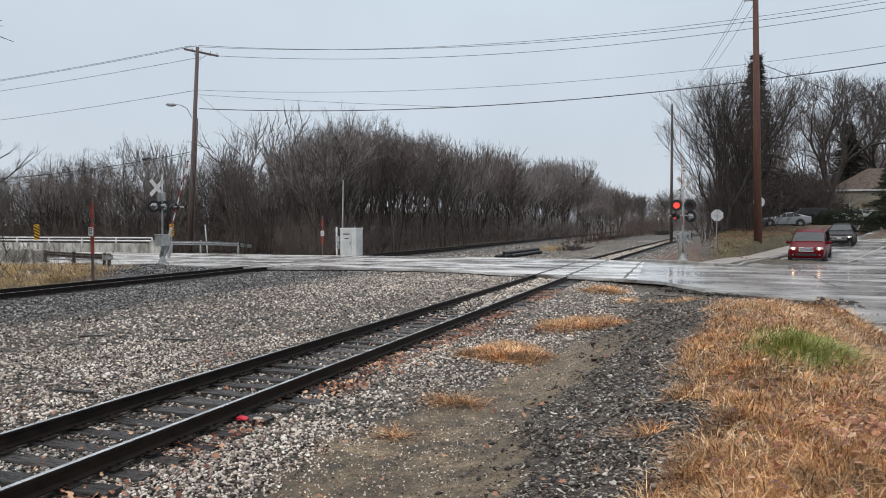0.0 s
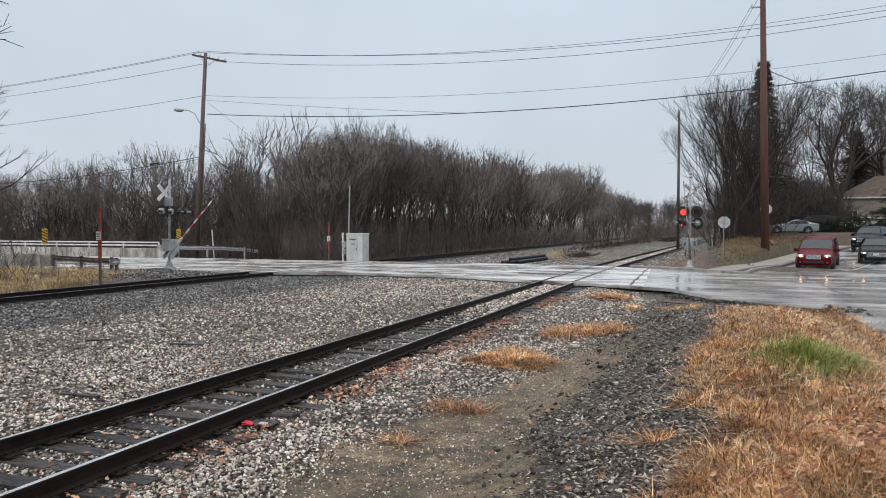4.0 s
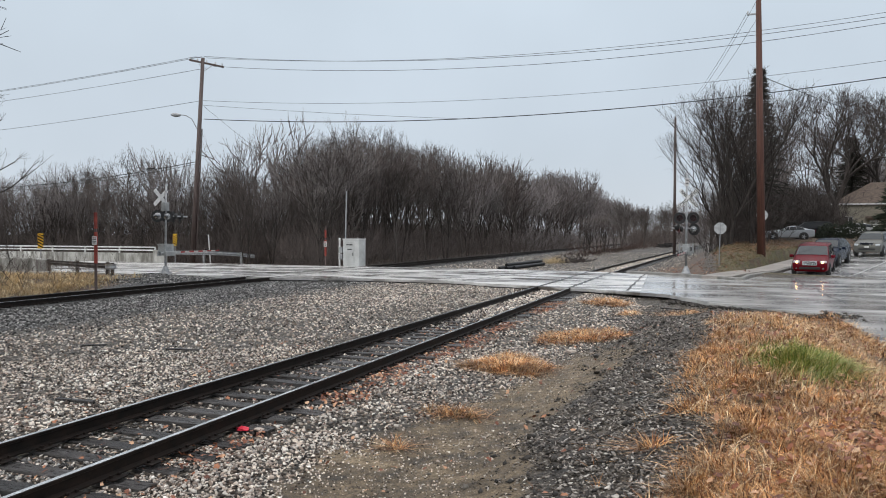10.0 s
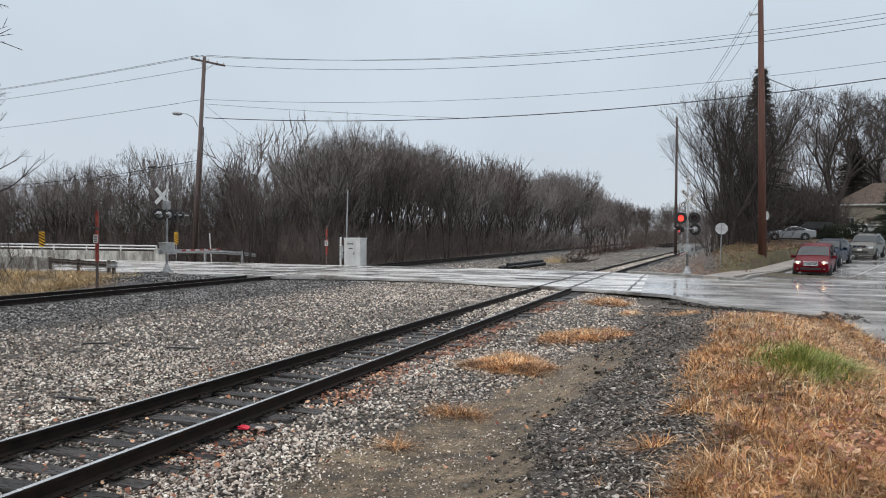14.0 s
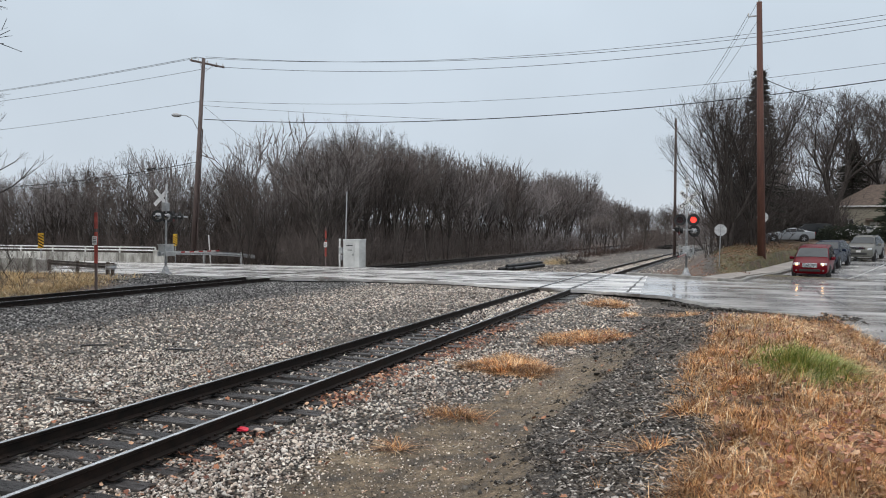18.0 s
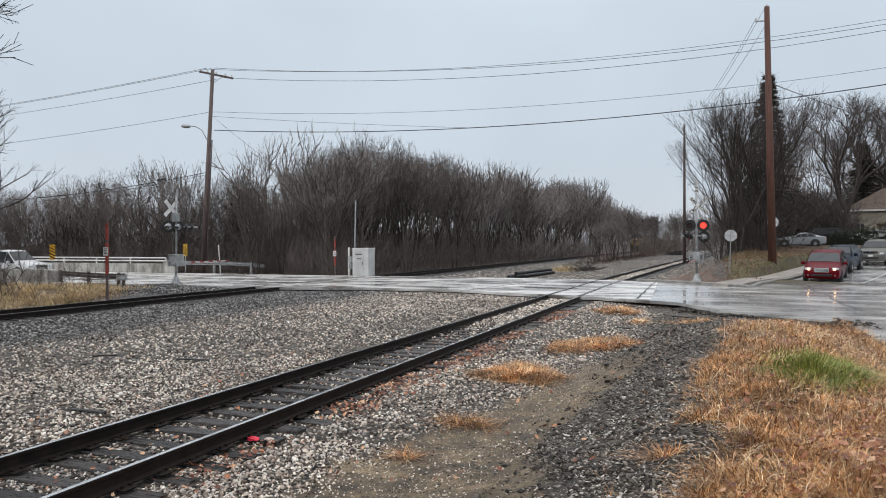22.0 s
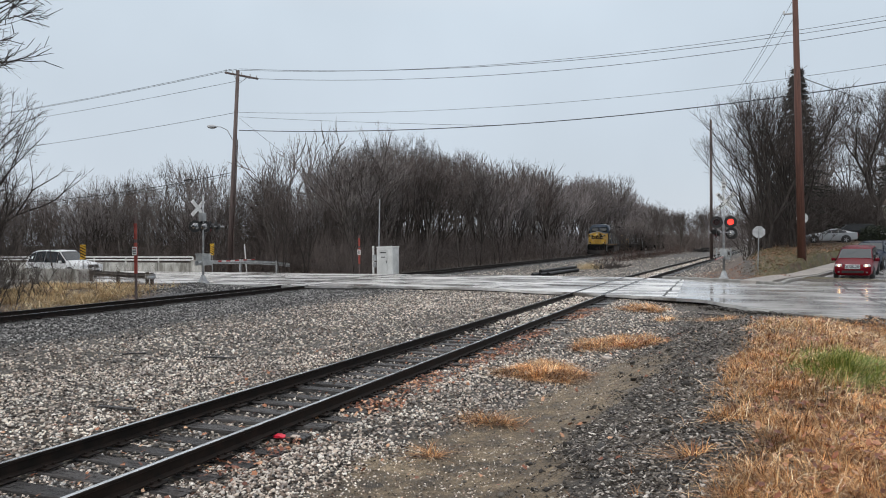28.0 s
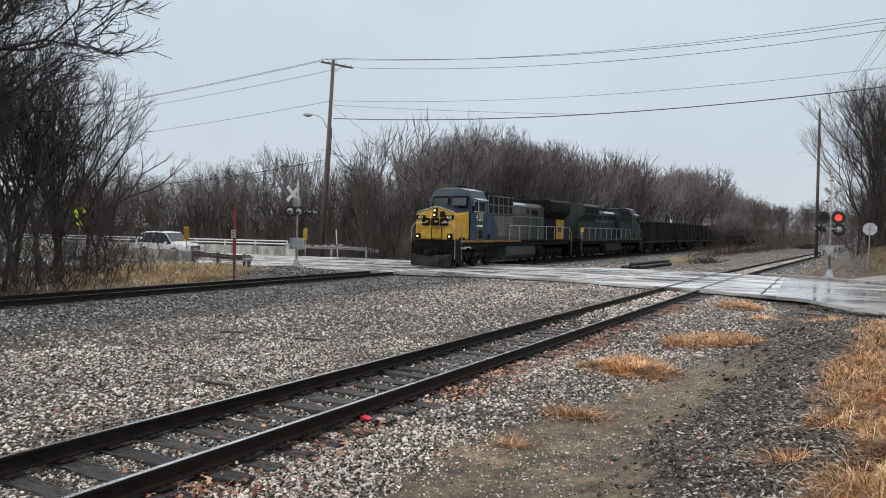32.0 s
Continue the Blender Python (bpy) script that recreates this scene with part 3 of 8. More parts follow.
flat_slab("road", [road_west, crossing], "wet_road", "wet worn grey asphalt road over the tracks, sky sheen painted in")
flat_slab("junction", [junction], "wet_junction", "wet asphalt of the street junction, tyre shine and sky sheen painted in")
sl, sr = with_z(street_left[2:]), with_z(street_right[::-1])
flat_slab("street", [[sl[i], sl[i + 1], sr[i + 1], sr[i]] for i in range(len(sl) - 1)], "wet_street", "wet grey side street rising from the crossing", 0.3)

# kerb and pavement round the far corner
kerb_line = [(-4.7, 44.3, -0.1), (-3.2, 43.3, -0.1), (-1.7, 42.45, -0.1), (0.2, 40.55, -0.1), (1.2, 39.35, -0.1), (1.55, 39.3, -0.1), (2.05, 42.7, -0.1), (3.15, 46.2, -0.1)] + [(p[0] - 0.12, p[1], p[2] - 0.09) for p in sl[:7]]
kerb = part("kerb", sweep(B(), kerb_line, [(0.0, 0), (0.0, 0.2), (0.03, 0.225), (0.16, 0.23), (0.18, 0)]), "kerb_concrete", None)
tagged(kerb, "worn concrete kerb round the street corner", "kerb", kind="structure")


def pavement_slabs():
    top = thing("pavement", "wet concrete pavement slabs along the kerb", "pavement", kind="structure")
    line = [Vector(p) for p in ((1.05, 40.2, 0.135), (1.7, 43.0, 0.14), (2.85, 46.3, 0.16))] + [Vector((p[0] - 0.3, p[1], p[2] + 0.16)) for p in sl[:7]]
    dist = [0.0]
    for a, b in zip(line, line[1:]):
        dist.append(dist[-1] + (b - a).length)
    def at(s):
        return Vector([float(np.interp(s, dist, [p[k] for p in line])) for k in range(3)])
    s = 0.0
    while s < 26:
        a, b = at(s + 0.01), at(s + 1.49)
        d = (b - a).normalized()
        left = Vector((-d.y, d.x, 0)).normalized()
        bm = B()
        q = [a, b, b + left * 1.5, a + left * 1.5]
        vs = [bm.verts.new(p) for p in q] + [bm.verts.new(p - Vector((0, 0, 0.4))) for p in q]
        for f in ((0, 1, 2, 3), (7, 6, 5, 4), (0, 4, 5, 1), (1, 5, 6, 2), (2, 6, 7, 3), (3, 7, 4, 0)):
            bm.faces.new([vs[k] for k in f])
        bmesh.ops.recalc_face_normals(bm, faces=bm.faces)
        part("slab", bm, "slab_concrete", top)
        s += 1.5


pavement_slabs()


def strip(name, pts, width, material, label, category, z=0.004):
    """Paint or tar laid on the paving."""
    bm = B()
    pr = None
    for i, (x, y) in enumerate(pts):
        a, b = pts[max(i - 1, 0)], pts[min(i + 1, len(pts) - 1)]
        d = Vector((b[0] - a[0], b[1] - a[1], 0)).normalized()
        w = (width[i] if isinstance(width, (list, tuple)) else width) / 2
        n = Vector((-d.y, d.x, 0)) * w
        h = ROAD_Z + z + float(street_z(np.float64(x), np.float64(y)))
        row = [bm.verts.new((x + n.x, y + n.y, h)), bm.verts.new((x - n.x, y - n.y, h))]
        if pr:
            bm.faces.new((pr[0], pr[1], row[1], row[0]))
        pr = row
    return tagged(part(name, bm, material, None), label, category, kind="structure")


def along_street(u, d):
    return (3.7 + SX * d + SY * u, 47.5 + SY * d - SX * u)


strip("stop_line", [along_street(0.3, -0.9), along_street(3.9, -0.9)], 0.4, "road_line", "worn white stop line on wet asphalt", "road marking")
strip("lane_line", [along_street(3.95, d) for d in (-0.8, 0, 2, 5, 9, 12)], 0.12, "road_line", "thin worn white lane line", "road marking")
strip("stop_line", [along_street(4.3, -1.6), along_street(9.5, -1.6)], 0.3, "road_line", "worn white stop line on wet asphalt", "road marking")
rng = random.Random(11)
def crack(x0, y0, x1, y1, n, amp, w):
    return strip("tar_seam", [(x0 + (x1 - x0) * i / n + rng.uniform(-amp, amp), y0 + (y1 - y0) * i / n + rng.uniform(-amp, amp)) for i in range(n + 1)], [rng.uniform(w * 0.5, w * 1.4) for _ in range(n + 1)], "asphalt_broken", "black tar-filled crack in the wet asphalt", "crack")
crack(4.05, 42.0, 4.3, 27.0, 16, 0.12, 0.09)
crack(4.3, 31.0, 9.5, 28.5, 9, 0.1, 0.07)
crack(4.6, 33.0, 8.4, 33.4, 8, 0.1, 0.06)
crack(4.2, 36.0, 6.0, 31.0, 8, 0.1, 0.06)
crack(-11.4, 33.6, -9.8, 45.2, 10, 0.04, 0.12)
crack(-3.2, 30.2, -3.6, 43.8, 10, 0.04, 0.1)
crack(-30, 36.0, -12, 35.6, 18, 0.1, 0.14)
crack(-34, 39.4, -12, 39.6, 18, 0.1, 0.18)
crack(-30, 43.2, -10, 42.6, 18, 0.1, 0.12)
crack(-0.5, 33.0, 3.2, 32.0, 8, 0.08, 0.14)


# ---- tracks ----
RAIL = [(-0.07, -0.172), (0.07, -0.172), (0.07, -0.155), (0.012, -0.135), (0.01, -0.045), (0.036, -0.032), (0.036, -0.006), (0.028, 0.0), (-0.028, 0.0), (-0.036, -0.006), (-0.036, -0.032), (-0.01, -0.045), (-0.012, -0.135), (-0.07, -0.155)]


def rail_part(name, line, parent):
    bm = sweep(B(), line, [(-a, h) for a, h in RAIL])
    ob = part(name, bm, ["rail_steel", "rail_head"], parent)
    for f in ob.data.polygons:
        if f.normal.z > 0.85 and f.center.z > -0.02:
            f.material_index = 1
    return ob


def tie_mesh(seed):
    r = random.Random(seed)
    bm = B()
    box(bm, (0, 0, -0.265), (2.55 + r.uniform(-0.1, 0.15), 0.22, 0.18), 0.012)
    for v in bm.verts:
        v.co += Vector((r.uniform(-0.03, 0.03), r.uniform(-0.012, 0.012), r.uniform(-0.012, 0.006)))
    me = bpy.data.meshes.new("tie")
    bm.to_mesh(me)
    bm.free()
    me.materials.append(MAT["tie_wood"])
    return me


def plate_mesh():
    bm = B()
    box(bm, (0, 0, -0.168), (0.36, 0.19, 0.016), 0.004)
    for sx in (-0.1, 0.1):
        for sy in (-0.05, 0.06):
            box(bm, (sx, sy, -0.15), (0.03, 0.03, 0.035), 0.004)
    me = bpy.data.meshes.new("tie_plate")
    bm.to_mesh(me)
    bm.free()
    me.materials.append(MAT["rail_steel"])
    return me


TIES = [tie_mesh(k) for k in range(8)]
PLATE = plate_mesh()


TIE_YS = []


def track(label, xfn, y0, y1, tie_from, tie_to, pitch, far_ties):
    top = thing("railway_track", label, "railway track", kind="structure")
    r = random.Random(3)
    ys = list(np.arange(y0, 60, 4.0)) + list(np.arange(60, y1, 6.0))
    for s in (-GAUGE, GAUGE):
        rail_part("rail", [(float(xfn(y)) + s, y, 0) for y in ys], top)
    y = tie_from
    while y < tie_to:
        if not (far_edge(-9) + 0.3 > y > near_edge(float(xfn(y))) - 0.1):
            a = r.uniform(-1.5, 1.5)
            TIE_YS.append((float(xfn(y)), y))
            ob = part("tie", r.choice(TIES), None, top)
            ob.matrix_world = pose(float(xfn(y)) + r.uniform(-0.08, 0.08), y, r.uniform(-0.035, 0.002), 0, r.uniform(-0.6, 0.6), a * 2)
            if y < 22:
                for s in (-GAUGE, GAUGE):
                    pl = part("tie_plate", PLATE, None, top)
                    pl.matrix_world = pose(float(xfn(y)) + s, y, 0)
        y += pitch + r.uniform(-0.05, 0.05)
    verts, faces = [], []
    while y < far_ties:
        c, k = float(xfn(y)), len(verts)
        for dx, dy, z in ((-1.28, -0.11, -0.176), (1.28, -0.11, -0.176), (1.28, 0.11, -0.176), (-1.28, 0.11, -0.176), (-1.28, -0.11, -0.3), (1.28, -0.11, -0.3), (1.28, 0.11, -0.3), (-1.28, 0.11, -0.3)):
            verts.append((c + dx, y + dy, z))
        faces += [tuple(k + i for i in f) for f in ((0, 1, 2, 3), (0, 4, 5, 1), (1, 5, 6, 2), (2, 6, 7, 3), (3, 7, 4, 0))]
        y += pitch
    ob = part("far_ties", mesh_of("far_ties", verts, faces, "tie_wood"), None, top)
    ob["kind"] = "stuff"
    return top


track("wet siding track with rusty rails and weathered timber ties", siding_x, -14, 420, -6, 62, 0.53, 160)
track("main line track with dark steel rails on grey ballast", lambda y: MAIN + 0 * np.asarray(y), -60, 700, 4, 58, 0.5, 160)


def flangeways():
    for cx in (SIDING, MAIN):
        for s in (-GAUGE, GAUGE):
            for w, o in ((0.09, 0.085), (0.07, -0.08)):
                x = cx + s - math.copysign(o, s)
                strip("flangeway", [(x, float(near_edge(x)) + 0.1), (x, 38), (x, float(far_edge(x)) - 0.05)], w, "rubber_black", "black rubber flangeway strip beside the rail", "track strip", 0.006)


flangeways()

# ---- bare trees ----
def spread_tree(seed, height, radius, stems=1, fork=0.28, angle=0.5, depth=6, shoots=6, sag=0.0, wander=0.1, lean=0.12, twig=0.8):
    """Segments (x0, y0, z0, x1, y1, z1, r0, r1, level) of a bare tree that forks again and again into a rounded crown."""
    r = random.Random(seed)
    out = []

    def line(p, d, length, r0, r1, n, level, wob, lift):
        pts = [p]
        for i in range(n):
            d = (d + Vector((r.gauss(0, wob), r.gauss(0, wob), r.gauss(0, wob) + lift))).normalized()
            q = pts[-1] + d * (length / n)
            out.append((*pts[-1], *q, r0 + (r1 - r0) * i / n, r0 + (r1 - r0) * (i + 1) / n, level))
            pts.append(q)
        return pts, d

    def aside(d, ang, turn):
        side = Matrix.Rotation(turn, 3, d) @ d.orthogonal().normalized()
        return (d * math.cos(ang) + side * math.sin(ang)).normalized()

    def limb(p, d, length, rad, k):
        level = 0 if k == 0 else 1 if k <= 2 else 2 if k <= 4 else 3
        n = 5 if k == 0 else 4 if k <= 2 else 3 if k <= 4 else 2
        end = rad * 0.76
        pts, d2 = line(p, d, length, rad, end, n, level, wander * (0.4 if k == 0 else 1.0), 0.07 - sag)
        if k >= 2:
            for _ in range(shoots if k > 2 else shoots // 2):
                f = r.uniform(0.15, 1.0) * n
                i = min(int(f), n - 1)
                q = pts[i].lerp(pts[i + 1], f - i)
                e = aside((pts[i + 1] - pts[i]).normalized(), r.uniform(0.4, 1.0), r.uniform(0, 6.28))
                ln = twig * r.uniform(0.6, 1.5)
                tw, e2 = line(q, (e + Vector((0, 0, 0.2 - sag))).normalized(), ln, 0.0085, 0.0055, 2, 3, 0.12, 0.06 - sag)
                for _ in range(2):
                    g = aside(e2, r.uniform(0.35, 0.85), r.uniform(0, 6.28))
                    w = tw[0].lerp(tw[2], r.uniform(0.3, 1.0))
                    out.append((*w, *(w + g * ln * r.uniform(0.35, 0.7)), 0.0065, 0.004, 4))
        if k == depth:
            for _ in range(3):
                e = aside(d2, r.uniform(0.0, 0.5), r.uniform(0, 6.28))
                tw, e2 = line(pts[-1], (e + Vector((0, 0, 0.15))).normalized(), twig * r.uniform(0.6, 1.4), min(end * 0.7, 0.01), 0.004, 2, 3, 0.1, 0.05 - sag)
                for _ in range(2):
                    w = tw[0].lerp(tw[2], r.uniform(0.3, 0.9))
                    out.append((*w, *(w + aside(e2, r.uniform(0.3, 0.7), r.uniform(0, 6.28)) * twig * r.uniform(0.4, 0.9)), 0.0065, 0.004, 4))
            return
        turn = r.uniform(0, 6.28)
        many = (r.choice((3, 4)) if k == 0 else 3 if r.random() < 0.3 else 2)
        for j in range(many):
            ang = angle * r.uniform(0.55, 1.3) * (1.15 if k == 0 else 1.0)
            nd = aside(d2, ang, turn + j * 6.283 / many + r.uniform(-0.4, 0.4))
            limb(pts[-1], nd, length_of(k + 1) * r.uniform(0.72, 1.25), max(end * r.uniform(0.7, 0.93), 0.012), k + 1)
        if 0 < k < 3:
            f = r.uniform(0.4, 0.8) * n
            i = int(f)
            limb(pts[i].lerp(pts[i + 1], f - i), aside((pts[i + 1] - pts[i]).normalized(), angle * r.uniform(1.0, 1.6), r.uniform(0, 6.28)), length_of(k + 2) * r.uniform(0.8, 1.2), max(rad * 0.4, 0.014), min(k + 2, depth))

    total = sum(0.8 ** j for j in range(depth)) * 0.98
    def length_of(k):
        return height * fork if k == 0 else height * (1 - fork) / total * 0.8 ** (k - 1)

    for m in range(stems):
        a = m * 6.283 / stems + r.random()
        tip = lean * (1.0 if stems == 1 else 2.2)
        d = Vector((math.cos(a) * tip * r.uniform(0.4, 1), math.sin(a) * tip * r.uniform(0.4, 1), 1)).normalized()
        off = 0.22 if stems > 1 else 0.0
        limb(Vector((math.cos(a) * off, math.sin(a) * off, -0.3)), d, length_of(0) + 0.3, radius, 0)
    return np.array(out)


def tubes(segs, sides, thick=1.0):
    """Tapered tubes for all segments at once."""
    a, b = segs[:, :3], segs[:, 3:6]
    d = b - a
    d = d / np.maximum(np.linalg.norm(d, axis=1, keepdims=True), 1e-6)
    h = np.where(np.abs(d[:, 2:3]) > 0.9, np.array([[1.0, 0, 0]]), np.array([[0, 0, 1.0]]))
    u = np.cross(d, h)
    u /= np.linalg.norm(u, axis=1, keepdims=True)
    v = np.cross(d, u)
    ang = np.arange(sides) * 2 * np.pi / sides
    ring = np.cos(ang)[None, :, None] * u[:, None] + np.sin(ang)[None, :, None] * v[:, None]
    r0, r1 = segs[:, 6, None, None] * thick, segs[:, 7, None, None] * thick
    V = np.concatenate([a[:, None] + ring * r0, b[:, None] + ring * r1], 1).reshape(-1, 3)
    k = np.arange(sides)
    f = np.stack([k, (k + 1) % sides, sides + (k + 1) % sides, sides + k], 1)
    F = (np.arange(len(segs))[:, None, None] * 2 * sides + f[None]).reshape(-1, 4)
    return V, F


def slivers(segs, thick=1.0):
    """The finest twigs: one narrow tapered blade each, turned at random."""
    a, b = segs[:, :3], segs[:, 3:6]
    d = b - a
    d = d / np.maximum(np.linalg.norm(d, axis=1, keepdims=True), 1e-6)
    u = np.cross(d, np.random.default_rng(len(segs)).normal(size=d.shape))
    u /= np.maximum(np.linalg.norm(u, axis=1, keepdims=True), 1e-6)
    r0, r1 = segs[:, 6:7] * thick * 1.25, segs[:, 7:8] * thick * 1.25
    V = np.stack([a - u * r0, a + u * r0, b + u * r1, b - u * r1], 1).reshape(-1, 3)
    return V, np.arange(len(segs) * 4).reshape(-1, 4)


def both(one, two):
    return np.concatenate([one[0], two[0]]), np.concatenate([one[1], two[1] + len(one[0])])


def tree_meshes(name, segs, trunk_mat, twig_mat, twig_sides=3, thick=1.0, fine=3):
    level = segs[:, 8]
    low, limb = level <= 1, (level == 2) & (fine > 2)
    thin = (level >= fine) & ~limb
    trunk = mesh_np("trunk", *both(tubes(segs[low], 6), tubes(segs[limb], 4, thick)), trunk_mat, True)
    rest = ~low & ~limb & ~thin
    crown = mesh_np("crown", *both(tubes(segs[rest], twig_sides, thick), slivers(segs[thin], thick)), twig_mat, False)
    return trunk, crown


def plant_tree(meshes, label, x, y, turn, size, group="", z=None):
    top = thing("bare_tree", label, "tree", None, group)
    part("trunk", meshes[0], None, top)
    part("crown", meshes[1], None, top)
    zz = float(ground_z(x, y)) if z is None else z
    top.matrix_world = Matrix.Translation((x, y, zz)) @ Matrix.Rotation(turn, 4, "Z") @ Matrix.Diagonal((size, size, size, 1))
    return top


WOOD_SEGS = [
    spread_tree(1, 12.0, 0.16, 1, 0.28, 0.36, 5, 2),
    spread_tree(2, 11.5, 0.12, 2, 0.24, 0.33, 4, 4),
    spread_tree(3, 12.5, 0.19, 1, 0.22, 0.44, 5, 2, 0.02, 0.13),
    spread_tree(4, 10.5, 0.09, 3, 0.3, 0.28, 3, 6, 0.0, 0.09, 0.12),
    spread_tree(5, 12.0, 0.14, 1, 0.34, 0.3, 5, 2),
    spread_tree(6, 12.5, 0.15, 2, 0.22, 0.4, 4, 4, 0.02, 0.12),
]
TWIG_OF = ("twig_brown", "twig_grey", "twig_dark", "twig_brown", "twig_brown", "twig_grey")
WOOD = [tree_meshes("wood", s, ("bark_grey", "bark_dark")[i % 2], TWIG_OF[i], 3, 1.0) for i, s in enumerate(WOOD_SEGS)]
LIGHT_SEGS = [s[(s[:, 8] <= 3) & ((s[:, 8] <= 2) | (np.arange(len(s)) % 3 > 0))] for s in WOOD_SEGS]
# far copies mostly take the paler twigs: distance haze put into the colour
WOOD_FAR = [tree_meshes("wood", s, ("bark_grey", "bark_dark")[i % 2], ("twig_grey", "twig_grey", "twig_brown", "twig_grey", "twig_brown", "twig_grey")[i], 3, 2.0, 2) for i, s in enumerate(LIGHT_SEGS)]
WOOD_LABEL = ("tall bare tree with fine brown twigs", "bare twin-stemmed tree with grey twigs", "broad bare tree with crooked limbs", "slender bare tree in a clump of stems", "narrow bare tree with upright branches", "bare forked tree with grey twigs")


def woods():
    r = random.Random(21)
    spots = []
    # behind the far side of the main line, first two rows
    y = 49.0
    while y < 190:
        step_y = 2.6 + (y - 48) * 0.022
        spots.append((-28.0 - r.uniform(0, 2.5) - 0.004 * (y - 48), y + r.uniform(-1, 1), r.uniform(0.5, 0.9) + 0.0035 * (y - 48)))
        spots.append((-33.0 - r.uniform(0, 3), y + r.uniform(-1.2, 1.2), r.uniform(0.72, 1.0) * (0.62 + 0.38 * float(step(50, 68, y))) + 0.0035 * (y - 48)))
        y += step_y
    # beyond the road, west of the cabinet
    x = -32.0
    while x > -92:
        spots.append((x + r.uniform(-1, 1), 54.0 + r.uniform(0, 3) + max(0, (-60 - x)) * 0.1, r.uniform(0.46, 0.7)))
        spots.append((x + r.uniform(-1, 1), 60.0 + r.uniform(0, 4), r.uniform(0.6, 0.84)))
        x -= 2.5
    for x, y, s in spots:
        k = r.randrange(6)
        if math.hypot(x + 42.2, y - 51.6) < 1.5:
            continue
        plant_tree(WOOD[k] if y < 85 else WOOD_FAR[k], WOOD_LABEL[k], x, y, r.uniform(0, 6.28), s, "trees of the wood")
    return spots


woods()


def far_woods():
    """The trees behind, too many to count, as one mass of bare stems and twigs."""
    r = random.Random(33)
    V, F, n = [], [], 0
    spots = []
    for _ in range(34):
        y = r.uniform(56, 210)
        spots.append((-38 - r.uniform(0, 24), y, r.uniform(0.85, 1.1) + 0.003 * (y - 56)))
    for _ in range(40):
        spots.append((r.uniform(-130, -40), r.uniform(62, 90), r.uniform(0.55, 0.8)))
    for _ in range(34):
        y = r.uniform(190, 430)
        spots.append((-29 - r.uniform(0, 22), y, r.uniform(1.15, 1.45)))
    for _ in range(18):
        spots.append((4 + r.uniform(0, 34), r.uniform(124, 165), r.uniform(0.8, 1.15)))
    for _ in range(40):
        spots.append((r.uniform(-19, 34), r.uniform(300, 430), r.uniform(0.8, 1.25)))
    for x, y, size in spots:
        s = LIGHT_SEGS[r.randrange(6)].copy()
        a = r.uniform(0, 6.28)
        ca, sa = math.cos(a), math.sin(a)
        for k in (0, 3):
            px, py = s[:, k].copy(), s[:, k + 1].copy()
            s[:, k], s[:, k + 1] = (px * ca - py * sa) * size + x, (px * sa + py * ca) * size + y
            s[:, k + 2] = s[:, k + 2] * size + float(ground_z(x, y))
        far = 1.8 + 0.012 * max(0, y - 60)
        lowest = s[:, 8] <= 1
        v, f = both(tubes(s[lowest], 3, 1.2), slivers(s[~lowest], far))
        V.append(v)
        F.append(f + n)
        n += len(v)
    # pale twig colour here imitates haze over the distance
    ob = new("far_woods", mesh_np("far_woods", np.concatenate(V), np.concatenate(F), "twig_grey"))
    tagged(ob, "dense bare brown winter woods in the distance, haze put into their colour", "woods", kind="stuff")


far_woods()


def thicket(name, label, n, area, hmin, hmax, mat, seed, fork=5, lean=0.35, rad=0.012):
    """Brush: many thin crooked stems with side shoots."""
    r = random.Random(seed)
    rows = []
    for _ in range(n):
        x, y = area(r)
        z = float(ground_z(x, y)) - 0.05
        h = r.uniform(hmin, hmax)
        p = Vector((x, y, z))
        d = Vector((r.gauss(0, lean), r.gauss(0, lean), 1)).normalized()
        m = 4
        for i in range(m):
            d = (d + Vector((r.gauss(0, 0.18), r.gauss(0, 0.18), 0))).normalized()
            q = p + d * h / m
            ra = rad * (1 - 0.7 * i / m)
            rows.append((*p, *q, ra, ra * 0.8, 2))
            for _ in range(fork if i else 1):
                e = (d + Vector((r.gauss(0, 0.6), r.gauss(0, 0.6), r.gauss(0.1, 0.3)))).normalized()
                w = p.lerp(q, r.random())
                w2 = w + e * h * r.uniform(0.12, 0.3)
                rows.append((*w, *w2, ra * 0.5, ra * 0.25, 3))
            p = q
    rows = np.array(rows)
    stem = rows[:, 8] == 2
    ob = new(name, mesh_np(name, *both(tubes(rows[stem], 3), slivers(rows[~stem], 1.3)), mat))
    return tagged(ob, label, "brush", kind="stuff")


def wood_edge(r):
    if r.random() < 0.62:
        y = 47.5 + 110 * r.random() ** 1.5
        return (-26.6 - 5 * r.random(), y)
    return (-27 - 60 * r.random(), 51.5 + 5 * r.random())


thicket("undergrowth", "tangled brown undergrowth at the edge of the woods", 2800, wood_edge, 0.8, 4.2, "twig_brown", 41, 6, 0.45, 0.014)
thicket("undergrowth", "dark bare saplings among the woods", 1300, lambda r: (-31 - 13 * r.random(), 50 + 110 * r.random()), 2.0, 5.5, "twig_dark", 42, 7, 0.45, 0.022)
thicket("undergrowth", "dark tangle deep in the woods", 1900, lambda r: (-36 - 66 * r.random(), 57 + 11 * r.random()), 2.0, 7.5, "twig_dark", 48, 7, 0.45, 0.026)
# distant brush, paled in its colour to look hazy
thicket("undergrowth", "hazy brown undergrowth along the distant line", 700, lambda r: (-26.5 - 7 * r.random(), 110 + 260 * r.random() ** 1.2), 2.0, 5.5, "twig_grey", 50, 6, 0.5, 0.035)

